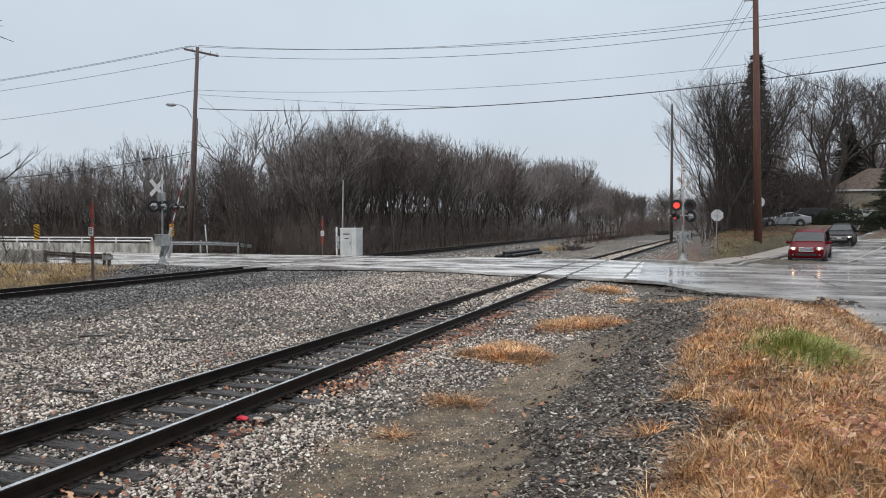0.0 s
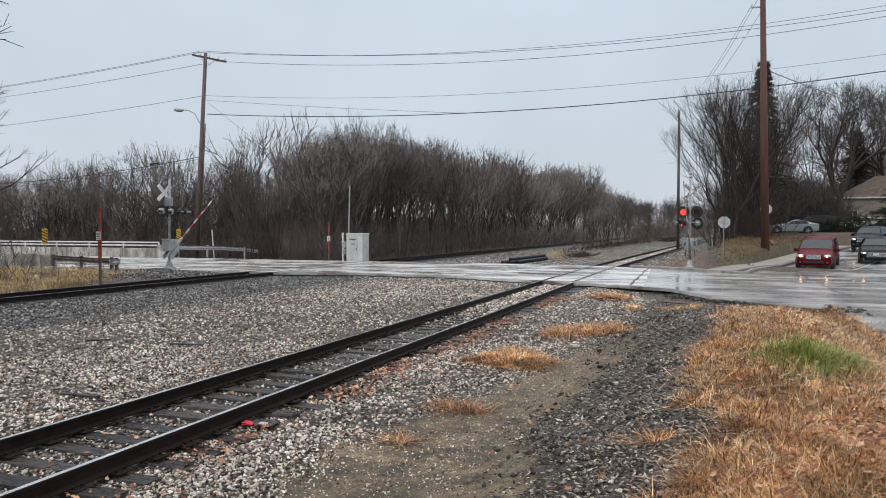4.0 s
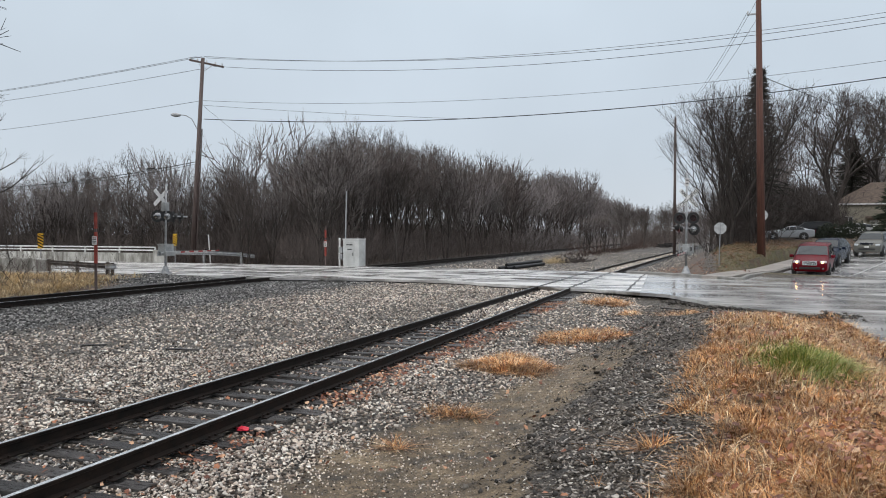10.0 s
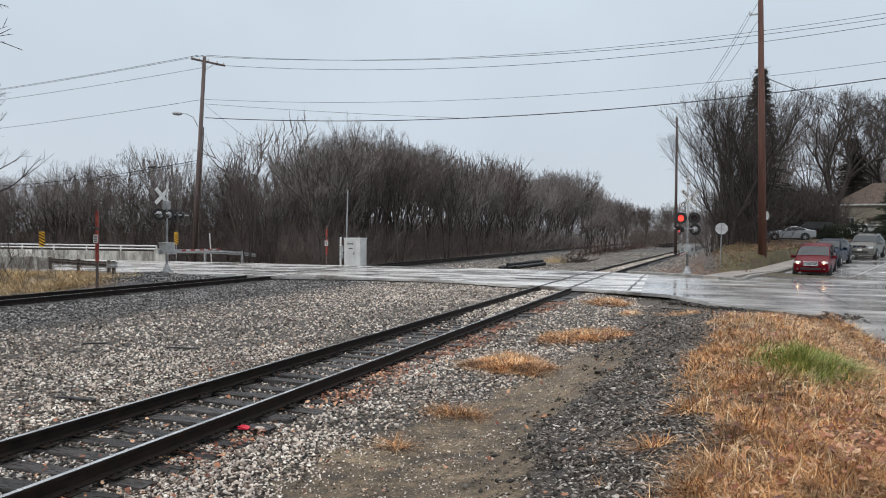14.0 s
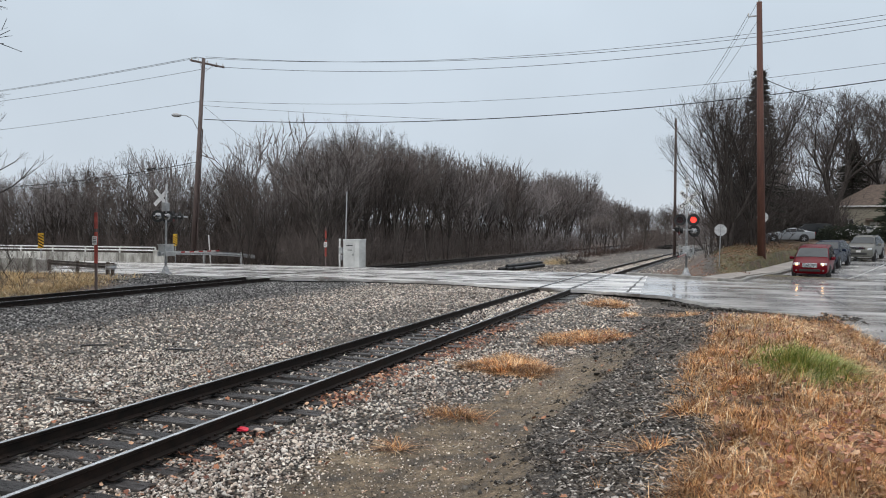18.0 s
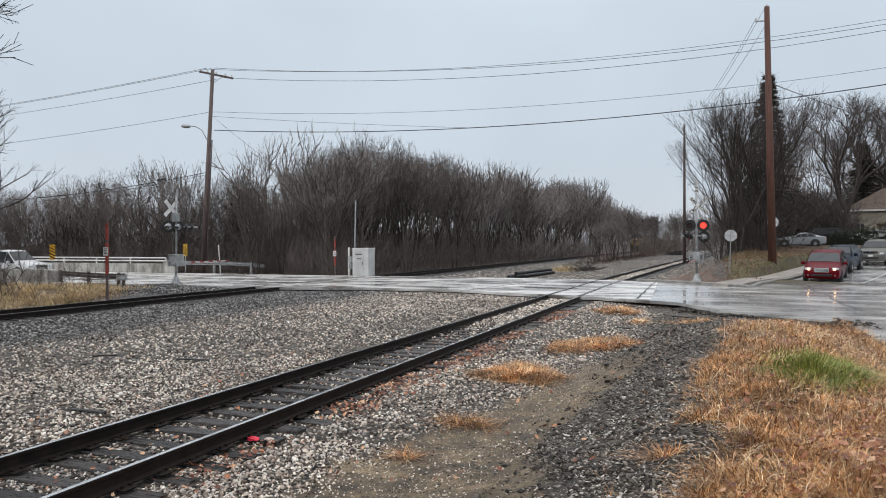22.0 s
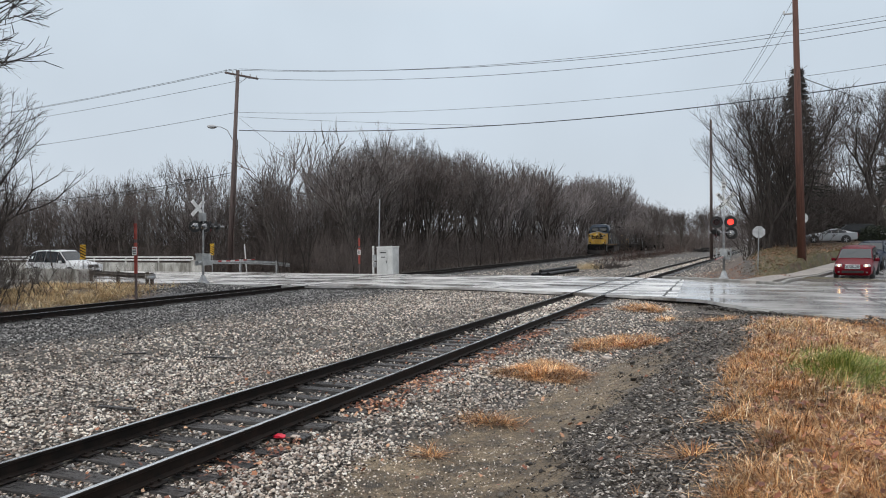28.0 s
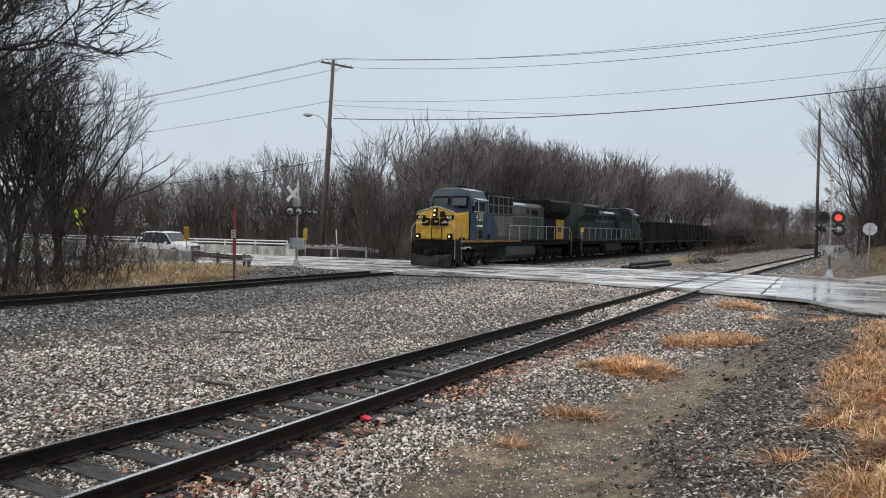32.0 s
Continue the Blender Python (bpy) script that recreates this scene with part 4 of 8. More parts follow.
thicket("undergrowth", "dense brown tangle far back in the woods", 1500, lambda r: (-46 - 46 * r.random(), 80 + 135 * r.random()), 4.0, 9.0, "twig_brown", 55, 6, 0.4, 0.045)
thicket("undergrowth", "grey brown tangle behind the line of trees", 1700, lambda r: (-36 - 12 * r.random(), 56 + 170 * r.random()), 2.5, 6.0, "twig_brown", 54, 6, 0.4, 0.024)

# ---- poles and wires ----
def sagging(name, a, b, sag, r, label, n=24, mat="wire"):
    a, b = Vector(a), Vector(b)
    pts = [a.lerp(b, i / n) - Vector((0, 0, sag * 4 * (i / n) * (1 - i / n))) for i in range(n + 1)]
    ob = part(name, pipe(B(), pts, r * 0.62, 5), mat, None)
    return tagged(ob, label, "overhead wire")


def wood_pole(label, foot, top, r0, r1, mat):
    pole = thing("utility_pole", label, "utility pole", Matrix.Translation(foot))
    t = Vector(top) - Vector(foot)
    part("shaft", rod(B(), (0, 0, -0.6), t, r0, r1, 14), mat, pole, smooth=True)
    return pole, t


def insulator(parent, p):
    bm = rod(B(), p, Vector(p) + Vector((0, 0, 0.12)), 0.05, 0.05, 8)
    rod(bm, Vector(p) + Vector((0, 0, 0.12)), Vector(p) + Vector((0, 0, 0.2)), 0.07, 0.03, 8)
    part("insulator", bm, "cabinet_paint", parent)


pole_w, top_w = wood_pole("tall weathered wooden utility pole with a street lamp arm", (-42.4, 51.42, -0.5), (-41.66, 52.05, 17.6), 0.23, 0.15, "pole_wood")
arm_dir = Vector((0.82, 0.57, 0))
part("crossarm", box(B(), top_w + Vector((0.25, 0.17, -0.45)), (2.9, 0.14, 0.16), 0.02, Matrix.Rotation(math.atan2(0.57, 0.82), 4, "Z") @ Matrix.Rotation(radians(9), 4, "Y")), "pole_wood", pole_w)
for s in (-1, 1):
    part("brace", rod(B(), top_w + Vector((0.25, 0.17, -0.5)) + arm_dir * 0.6 * s, top_w + Vector((0, 0, -1.2)), 0.025, None, 6), "galvanized", pole_w)
for s in (-1.3, -0.75, 0.0, 0.75, 1.3):
    insulator(pole_w, top_w + Vector((0.25, 0.17, -0.36 - 0.16 * s)) + arm_dir * s)
riser = part("conduit", rod(B(), (0.27, 0.16, 0.2), top_w * 0.66 + Vector((0.22, 0.12, 0)), 0.05, None, 8), "pole_wood", pole_w)
lamp_arm = part("lamp_arm", pipe(B(), [top_w * 0.66 + Vector((-0.15, -0.12, 0)), top_w * 0.7 + Vector((-0.5, -0.4, 0.1)), top_w * 0.705 + Vector((-0.9, -0.75, 0.28)), top_w * 0.705 + Vector((-1.25, -1.05, 0.3))], 0.035), "galvanized", pole_w)
head = B()
bmesh.ops.create_uvsphere(head, u_segments=14, v_segments=8, radius=0.5, matrix=Matrix.Translation(top_w * 0.705 + Vector((-1.5, -1.25, 0.27))) @ Matrix.Rotation(radians(40), 4, "Z") @ Matrix.Diagonal((0.85, 0.42, 0.34, 1)))
lamp_head = part("lamp_head", head, "galvanized", pole_w, "grey cobra-head street lamp", True)

pole_e, top_e = wood_pole("tall reddish brown wooden utility pole on the lawn", (3.22, 52.9, 0.95), (2.86, 52.9, 18.0), 0.27, 0.17, "pole_red")
part("top_bracket", box(B(), top_e + Vector((-0.35, 0, -0.9)), (0.7, 0.1, 0.1), 0.02), "galvanized", pole_e)
insulator(pole_e, top_e + Vector((-0.66, 0, -0.86)))
insulator(pole_e, top_e + Vector((0, 0, 0)))

pole_t, top_t = wood_pole("slender wooden line pole beside the siding track", (-4.25, 94.9, 0.0), (-4.25, 94.9, 17.0), 0.2, 0.13, "pole_wood")
insulator(pole_t, top_t)
pole_f, top_f = wood_pole("wooden utility pole by the side street", (16.3, 56.6, 0.6), (16.2, 56.6, 18.4), 0.27, 0.16, "pole_wood")
part("crossarm", box(B(), top_f + Vector((0, 0, -0.9)), (0.14, 2.8, 0.16), 0.02), "pole_wood", pole_f)
WIRE = "thin dark overhead wire between poles"
E16 = Vector((16.2, 56.6, 0))
sagging("overhead_wire", (-41.6, 52.1, 17.75), E16 + Vector((0, 0.9, 17.75)), 1.7, 0.03, WIRE)
sagging("overhead_wire", (-42.3, 51.5, 17.6), E16 + Vector((0, -0.9, 17.65)), 1.72, 0.025, WIRE)
sagging("overhead_wire", (-40.95, 52.6, 16.95), E16 + Vector((0, 0, 17.2)), 1.75, 0.03, WIRE)
sagging("overhead_wire", (-41.7, 52.0, 13.9), E16 + Vector((0, 0, 14.6)), 1.45, 0.022, WIRE)
sagging("telephone_cable", (-41.6, 52.08, 12.3), E16 + Vector((0, 0, 13.55)), 1.5, 0.055, "thick black telephone cable between poles", 32)
sagging("overhead_wire", (-41.68, 52.0, 13.5), E16 + Vector((-36, 0.6, 11.95)), 0.1, 0.022, WIRE)
sagging("guy_wire", (-41.6, 52.1, 13.4), (-33.0, 58.0, 5.5), 0.2, 0.02, "thin steel guy wire")
for z0, dy, z1 in ((17.75, 0.1, 17.4), (17.6, -0.6, 17.3), (16.9, 0.7, 16.6), (13.9, 0.0, 13.2)):
    sagging("overhead_wire", (-41.8, 52.0 + dy, z0), (-118, 58 + dy, z1), 0.8, 0.03, WIRE)
sagging("telephone_cable", (-42.0, 51.8, 8.6), (-95, 55, 8.0), 1.4, 0.05, "thick black telephone cable with a splice case")
sagging("telephone_cable", (-42.0, 51.8, 8.4), (-95, 55, 7.2), 1.3, 0.03, WIRE)
sp = part("splice_case", rod(B(), (-47.0, 52.1, 8.2), (-47.9, 52.12, 8.13), 0.075, None, 8), "wire", None)
tagged(sp, "black splice case hung on the cable", "splice case")
for dx, dz in ((-0.66, -0.7), (0.0, 0.2), (0.1, -0.9)):
    sagging("overhead_wire", (2.86 + dx, 52.9, 18.0 + dz), (-3.75 + dx, 94.9, 17.0 + dz * 0.3), 0.8, 0.022, WIRE)
sagging("overhead_wire", (2.9, 52.9, 13.0), (25, 70, 8.0), 0.6, 0.04, "black service drop to the house")


# ---- crossing signals ----
def disc(bm, c, n, r, depth, seg=20, r2=None):
    n = Vector(n).normalized()
    return rod(bm, Vector(c) - n * depth / 2, Vector(c) + n * depth / 2, r, r2 if r2 is not None else r, seg)


def flasher(parent, c, n, silver=False, flip=False):
    """One flashing lamp: background disc, housing, hood and the lens disc that turns its lit or dark face out."""
    n = Vector(n).normalized()
    c = Vector(c)
    back = part("background", disc(B(), c, n, 0.34, 0.02), "black_paint", parent)
    if silver:
        dome = B()
        bmesh.ops.create_uvsphere(dome, u_segments=16, v_segments=10, radius=0.21, matrix=Matrix.Translation(c - n * 0.05) @ n.to_track_quat("Z", "Y").to_matrix().to_4x4() @ Matrix.Diagonal((1, 1, 0.85, 1)))
        part("housing", dome, "chrome_dull", parent, "domed bare metal lamp housing", True)
    else:
        part("housing", disc(B(), c - n * 0.1, n, 0.19, 0.2, 16, 0.12), "black_paint", parent, smooth=True)
    hood = B()
    up = Vector((0, 0, 1))
    side = up.cross(n).normalized()
    ring = []
    for d in (0.01, 0.3):
        ring.append([hood.verts.new(c + n * d * (1.0 if d < 0.1 else (0.55 + 0.45 * math.sin(a))) + 0.2 * (math.cos(a) * side + math.sin(a) * up)) for a in [radians(-20 + 220 * k / 14) for k in range(15)]])
    for k in range(14):
        hood.faces.new((ring[0][k], ring[0][k + 1], ring[1][k + 1], ring[1][k]))
    bmesh.ops.solidify(hood, geom=hood.faces[:], thickness=0.008)
    part("hood", hood, "black_paint", parent)
    lens = B()
    disc(lens, (0, 0, 0), (0, -1, 0), 0.17, 0.012, 20)
    ob = part("lens", lens, [("dark_glass" if flip else "sign_back") if silver else "lens_dark", "lens_lit"], parent, "round red signal lens" if not silver else "round grey lamp cover")
    for f in ob.data.polygons:
        f.material_index = 1 if f.normal.y > 0.5 else 0
    turn = Vector((0, -1, 0)).rotation_difference(n).to_matrix().to_4x4()
    ob.matrix_local = Matrix.Translation(c + n * 0.03) @ turn
    return ob, Matrix.Translation(c + n * 0.03) @ turn


def letters(parent, text, size, m, mat, label=""):
    cu = bpy.data.curves.new("lettering", "FONT")
    cu.body, cu.size, cu.align_x, cu.align_y, cu.extrude = text, size, "CENTER", "CENTER", 0.003
    cu.offset = 0.008 if size < 0.5 else 0.0
    tmp = bpy.data.objects.new("lettering", cu)
    scene.collection.objects.link(tmp)
    dg = bpy.context.evaluated_depsgraph_get()
    me = bpy.data.meshes.new_from_object(tmp.evaluated_get(dg))
    bpy.data.objects.remove(tmp)
    me.materials.clear()
    me.materials.append(MAT[mat])
    ob = part("lettering", me, None, parent, label)
    ob.matrix_local = m
    return ob


def crossbuck(parent, c, yaw, size, front_letters):
    """Two crossed boards; yaw turns the front (towards -y) about z."""
    base = Matrix.Translation(c) @ Matrix.Rotation(yaw, 4, "Z")
    for k, (a, text) in enumerate(((45, "CROSSING"), (-45, "RAIL ROAD"))):
        m = base @ Matrix.Rotation(radians(-a), 4, "Y") @ Matrix.Translation((0, -0.012 * k, 0))
        ob = part("board", box(B(), (0, 0, 0), (size, 0.01, 0.225), 0.002), "white_paint", parent, "white crossbuck board")
        ob.matrix_local = m
        if front_letters:
            upright = Matrix.Rotation(radians(90), 4, "X")
            for word, at, tall in (((text, 0.0, 0.27),) if k == 0 else (("RAIL", -0.36, 0.235), ("ROAD", 0.36, 0.235))):
                letters(ob, word, tall, Matrix.Translation((at, -0.008, 0)) @ upright, "black_paint", "black letters " + word)


LENSES = []


def gate(label, foot, mast_h, arm_yaw, arm_len, lean=0.0):
    g = thing("crossing_gate", label, "crossing signal", Matrix.Translation(foot) @ Matrix.Rotation(lean, 4, "Y"))
    bm = B()
    box(bm, (0, 0, 0.06), (0.5, 0.5, 0.14), 0.02)
    rod(bm, (0, 0, 0.12), (0, 0, 0.5), 0.24, 0.1, 10)
    part("base", bm, "galvanized", g, "bolted cast mast base")
    part("mast", rod(B(), (0, 0, 0.3), (0, 0, mast_h), 0.065, 0.06, 12), "galvanized", g, smooth=True)
    return g


def gate_arm(parent, pivot, yaw, length, label="red and white striped gate arm"):
    """Built along +y from the pivot."""
    hub = thing("gate_arm", "", "")
    hub.parent = parent
    for key in ("label", "category"):
        if key in hub:
            del hub[key]
    n = 9
    first = 0.9
    for k in range(n):
        a = first + (length - first) * k / n
        b = first + (length - first) * (k + 1) / n
        w = 0.1 - 0.04 * k / n
        bm = B()
        box(bm, (0, (a + b) / 2, 0.0), (0.035, b - a, w), 0.004)
        part("stripe", bm, "arm_red" if k % 2 == 0 else "arm_white", hub)
    bm = B()
    prism(bm, [(-0.9, -0.02), (-0.6, -0.16), (0.2, -0.1), (0.95, -0.05), (0.95, 0.05), (0.2, 0.08), (-0.5, 0.12)], "x", -0.05, 0.05, 0.01)
    part("arm_bracket", bm, "grey_paint", hub, "grey steel arm bracket with counterweight")
    for s, off in ((-1, 0.25), (1, 0.25)):
        bm = B()
        box(bm, (s * off, -0.45, -0.05), (0.06, 0.9, 0.26), 0.02)
        part("counterweight", bm, "grey_paint", hub)
    for f in (0.45, 0.7, 0.98):
        bm = B()
        box(bm, (0, length * f, 0.085), (0.05, 0.12, 0.09), 0.015)
        part("arm_lamp", bm, "lens_dark", hub, "small red arm lamp")
    base = Matrix.Translation(pivot) @ Matrix.Rotation(yaw, 4, "Z")
    return hub, base


# west of the main line
gate_w = gate("grey steel crossing gate with crossbuck and flashing lamps", (-29.04, 32.98, -0.05), 5.15, 0, 5.3, radians(0.8))
crossbuck(gate_w, (-0.12, -0.28, 4.35), radians(80), 1.2, False)
part("bell_box", box(B(), (0, -0.05, 3.85), (0.3, 0.36, 0.5), 0.03), "grey_paint", gate_w)
part("crossarm", rod(B(), (0.0, -0.95, 3.32), (0.02, 1.75, 3.32), 0.045, None, 8), "galvanized", gate_w)
part("crossarm", rod(B(), (0.0, -0.3, 3.42), (0.0, 0.9, 3.42), 0.03, None, 8), "black_paint", gate_w)
for y, n, silver in ((-0.72, (-0.7, 0.72, 0), True), (0.02, (-0.7, 0.72, 0), True), (0.72, (-1, -0.45, 0), False), (1.25, (-1, -0.45, 0), False)):
    LENSES.append((flasher(gate_w, (0.06 if silver else -0.1, y, 3.3), n, silver, True), "w", silver, y))
part("mechanism", box(B(), (0.02, 0.0, 1.38), (0.5, 0.75, 0.62), 0.03), "grey_paint", gate_w, "grey gate mechanism box")
part("mechanism_lid", box(B(), (0.02, -0.02, 1.71), (0.54, 0.8, 0.05), 0.01), "grey_paint", gate_w)
ARM_W = gate_arm(gate_w, (0.1, 0.3, 1.25), radians(7.7), 5.3)

# east corner
gate_e = gate("grey steel crossing gate with lettered crossbuck and flashing red lamps", (-1.32, 44.17, -0.02), 5.9, 0, 7.5)
crossbuck(gate_e, (0.12, -0.1, 4.42), radians(6), 1.36, True)
part("track_sign", box(B(), (0.02, -0.09, 5.35), (0.22, 0.02, 0.42), 0.004), "white_paint", gate_e, "small white plate above the crossbuck")
for k in range(2):
    part("text_bar", box(B(), (0.02, -0.106, 5.45 - 0.18 * k), (0.16, 0.012, 0.09), 0.002), "black_paint", gate_e)
part("crossarm", rod(B(), (-0.5, 0, 3.32), (0.5, 0, 3.32), 0.04, None, 8), "black_paint", gate_e)
part("crossarm", rod(B(), (-0.75, 0.1, 2.68), (0.75, 0.1, 2.68), 0.04, None, 8), "galvanized", gate_e)
for x, z, n, silver in ((-0.37, 3.27, (0.05, -1, 0), False), (0.37, 3.27, (0.05, -1, 0), False), (-0.42, 2.64, (-1, -0.25, 0), False), (0.42, 2.62, (0.35, 1, 0), True)):
    LENSES.append((flasher(gate_e, (x, -0.12 if not silver else 0.1, z), n, silver), "e", silver, x if z > 3 else 9))
part("mechanism", box(B(), (0.0, -0.05, 1.45), (0.4, 0.5, 0.6), 0.03), "grey_paint", gate_e, "grey gate mechanism box")
for s in (-1, 1):
    part("side_arm", box(B(), (s * 0.37, -0.1, 1.5), (0.07, 0.3, 0.56), 0.02), "grey_paint", gate_e)
    part("link", rod(B(), (0, -0.1, 1.62), (s * 0.4, -0.1, 1.62), 0.03, None, 6), "galvanized", gate_e)
ARM_E = gate_arm(gate_e, (0.0, -0.35, 1.3), radians(178.5), 6.6)


# ---- cabinet, markers, signs ----
def cabinet():
    c = thing("signal_cabinet", "pale grey metal railway signal cabinet with a single door", "cabinet", Matrix.Translation((-23.95, 46.35, -0.1)))
    part("body", box(B(), (0, 0, 1.02), (1.28, 1.05, 1.95), 0.03), "cabinet_paint", c)
    part("roof", box(B(), (0, 0, 2.02), (1.36, 1.13, 0.07), 0.03), "cabinet_paint", c)
    part("plinth", box(B(), (0, 0, 0.03), (1.36, 1.13, 0.12), 0.02), "concrete", c)
    d = part("door", box(B(), (-0.12, -0.535, 1.0), (0.78, 0.025, 1.62), 0.008), "cabinet_paint", c)
    part("handle", box(B(), (0.17, -0.565, 0.95), (0.05, 0.04, 0.2), 0.01), "black_paint", d)
    part("vent", box(B(), (-0.12, -0.555, 1.62), (0.5, 0.02, 0.07), 0.004), "black_paint", d)
    part("label_plate", box(B(), (-0.1, -0.552, 1.3), (0.34, 0.01, 0.06), 0.002), "black_paint", d)
    part("lifting_eye", box(B(), (0.5, -0.45, 2.1), (0.06, 0.06, 0.12), 0.01), "galvanized", c)
    part("lifting_eye", box(B(), (0.62, 0.5, 2.0), (0.06, 0.06, 0.2), 0.01), "galvanized", c)
    m = thing("meter_post", "grey meter post with electric boxes beside the cabinet", "meter post", Matrix.Translation((-25.0, 46.1, -0.1)))
    part("post", box(B(), (0, 0, 1.05), (0.12, 0.12, 2.1), 0.01), "white_paint", m)
    part("meter_box", box(B(), (0.16, -0.08, 1.25), (0.28, 0.18, 0.45), 0.02), "grey_paint", m)
    part("breaker_box", box(B(), (0.16, -0.06, 0.75), (0.24, 0.16, 0.4), 0.02), "galvanized", m)
    w = thing("antenna_pole", "slim grey metal pole behind the cabinet", "pole", Matrix.Translation((-24.85, 46.6, -0.1)))
    part("pole", rod(B(), (0, 0, 0), (0.14, 0, 5.5), 0.06, 0.045, 10), "galvanized", w)


cabinet()


def marker_post(x, y, h, label):
    g = float(ground_z(x, y))
    p = thing("marker_post", label, "marker post", Matrix.Translation((x, y, g)))
    part("stake", rod(B(), (0, 0, -0.3), (0, 0, h), 0.06, 0.055, 10), "pole_wood", p)
    part("sleeve", rod(B(), (0, 0, h * 0.33), (0, 0, h * 0.7), 0.075, None, 12), "marker_red", p, "faded red plastic sleeve")
    part("sleeve", rod(B(), (0, 0, h * 0.74), (0, 0, h - 0.25), 0.072, None, 12), "marker_red", p, "faded red plastic sleeve")
    s = part("notice", box(B(), (0.03, -0.1, h * 0.6), (0.26, 0.012, 0.36), 0.003), "white_paint", p, "small white warning notice")
    for k in range(4):
        part("text_bar", box(B(), (0.03, -0.109, h * 0.6 + 0.11 - 0.07 * k), (0.19, 0.004, 0.03)), "arm_red" if k == 0 else "black_paint", s)


marker_post(-24.45, 23.6, 3.6, "red buried-cable marker post in the ballast")
marker_post(-25.87, 45.6, 3.15, "red buried-cable marker post by the woods")


def object_marker(x, y, z0, h, yaw):
    p = thing("object_marker", "yellow and black striped hazard sign on a post", "road sign", Matrix.Translation((x, y, z0)) @ Matrix.Rotation(yaw, 4, "Z"), "hazard signs")
    part("post", box(B(), (0, 0.03, h / 2), (0.06, 0.04, h), 0.005), "galvanized", p)
    s = part("panel", box(B(), (0, 0, h - 0.45), (0.32, 0.012, 0.92), 0.003), "sign_yellow", p)
    for k in range(5):
        bm = B()
        z = h - 0.45 - 0.36 + 0.18 * k
        v = [bm.verts.new(q) for q in ((-0.155, -0.009, z + 0.09), (0.155, -0.009, z - 0.1), (0.155, -0.009, z - 0.01), (-0.155, -0.009, z + 0.18))]
        for q in v:
            q.co.z = min(max(q.co.z, h - 0.9), h - 0.0)
        bm.faces.new(v)
        bmesh.ops.solidify(bm, geom=bm.faces[:], thickness=0.003)
        part("stripe", bm, "black_paint", s)


object_marker(-38.3, 32.75, -0.5, 2.75, radians(35))
object_marker(-39.9, 46.4, -0.05, 2.3, radians(35))


def stop_sign():
    s = thing("stop_sign", "octagonal stop sign seen from its bare grey back", "road sign", Matrix.Translation((0.5, 48.0, 0.28)) @ Matrix.Rotation(radians(1.5), 4, "Y"))
    part("post", box(B(), (0, 0, 1.35), (0.06, 0.045, 2.8), 0.006), "galvanized", s)
    bm = B()
    disc(bm, (0, 0.04, 2.42), (0, 1, 0), 0.38, 0.012, 8)
    bmesh.ops.rotate(bm, cent=(0, 0.04, 2.42), matrix=Matrix.Rotation(radians(22.5), 3, "Y"), verts=bm.verts)
    part("panel", bm, "sign_back", s)
    q = thing("round_sign", "round sign seen from its bare grey back", "road sign", Matrix.Translation((3.74, 61.9, 1.1)))
    part("post", box(B(), (0, 0, 1.3), (0.06, 0.045, 2.6), 0.006), "galvanized", q)
    part("panel", disc(B(), (0.05, 0.04, 2.75), (0, 1, 0), 0.42, 0.012, 24), "sign_back", q)
    part("plate", box(B(), (0.1, 0.04, 1.9), (0.3, 0.012, 0.5), 0.003), "sign_back", q)


stop_sign()


def lime_sign():
    p = thing("crossing_sign", "bright yellow-green diamond warning sign on a post", "road sign", Matrix.Translation((-51.58, 34.0, 0.0)) @ Matrix.Rotation(radians(48), 4, "Z"))
    part("post", box(B(), (0, 0.03, 1.6), (0.06, 0.04, 3.2), 0.005), "galvanized", p)
    s = part("panel", box(B(), (0, 0, 3.2), (0.78, 0.012, 0.78), 0.004, Matrix.Rotation(radians(45), 4, "Y")), "sign_lime", p)
    part("symbol", box(B(), (0, -0.01, 3.2), (0.12, 0.006, 0.5), 0.002, Matrix.Rotation(radians(20), 4, "Y")), "black_paint", s)
    part("symbol", box(B(), (0.08, -0.01, 3.15), (0.3, 0.006, 0.1), 0.002, Matrix.Rotation(radians(-20), 4, "Y")), "black_paint", s)
    part("plate", box(B(), (0, 0, 2.42), (0.5, 0.012, 0.3), 0.004), "sign_lime", p)


lime_sign()


# ---- bridge ----
def parapet(label, y, x0, x1, h, side):
    b = thing("bridge_parapet", label, "parapet", kind="structure")
    n = int(abs(x1 - x0) / 3.5)
    for k in range(n):
        a, c = x0 + (x1 - x0) * k / n, x0 + (x1 - x0) * (k + 1) / n
        part("panel", box(B(), ((a + c) / 2, y, h / 2 - 0.15), (abs(c - a) - 0.03, 0.28, h + 0.3), 0.02), "bridge_concrete", b)
        part("rail_post", box(B(), (a, y, h + 0.22), (0.1, 0.1, 0.5), 0.01), "white_paint", b)
    part("end_block", box(B(), (x0 + 0.5, y, 0.42), (1.1, 0.5, 1.1), 0.04), "bridge_concrete", b)
    for z in (h + 0.22, h + 0.46):
        part("rail", rod(B(), (x0, y, z), (x1, y, z), 0.055, None, 10), "white_paint", b)
    return b


parapet("stained white concrete bridge parapet with steel rails", 46.1, -41.6, -100, 0.72, 1)
near_wall = thing("bridge_wall", "weathered grey concrete wing wall of the bridge", "wall", kind="structure")
for k in range(12):
    part("panel", box(B(), (-39.3 - 3.2 * k, 32.75, -0.2), (3.17, 0.35, 1.9), 0.03), "bridge_concrete", near_wall)
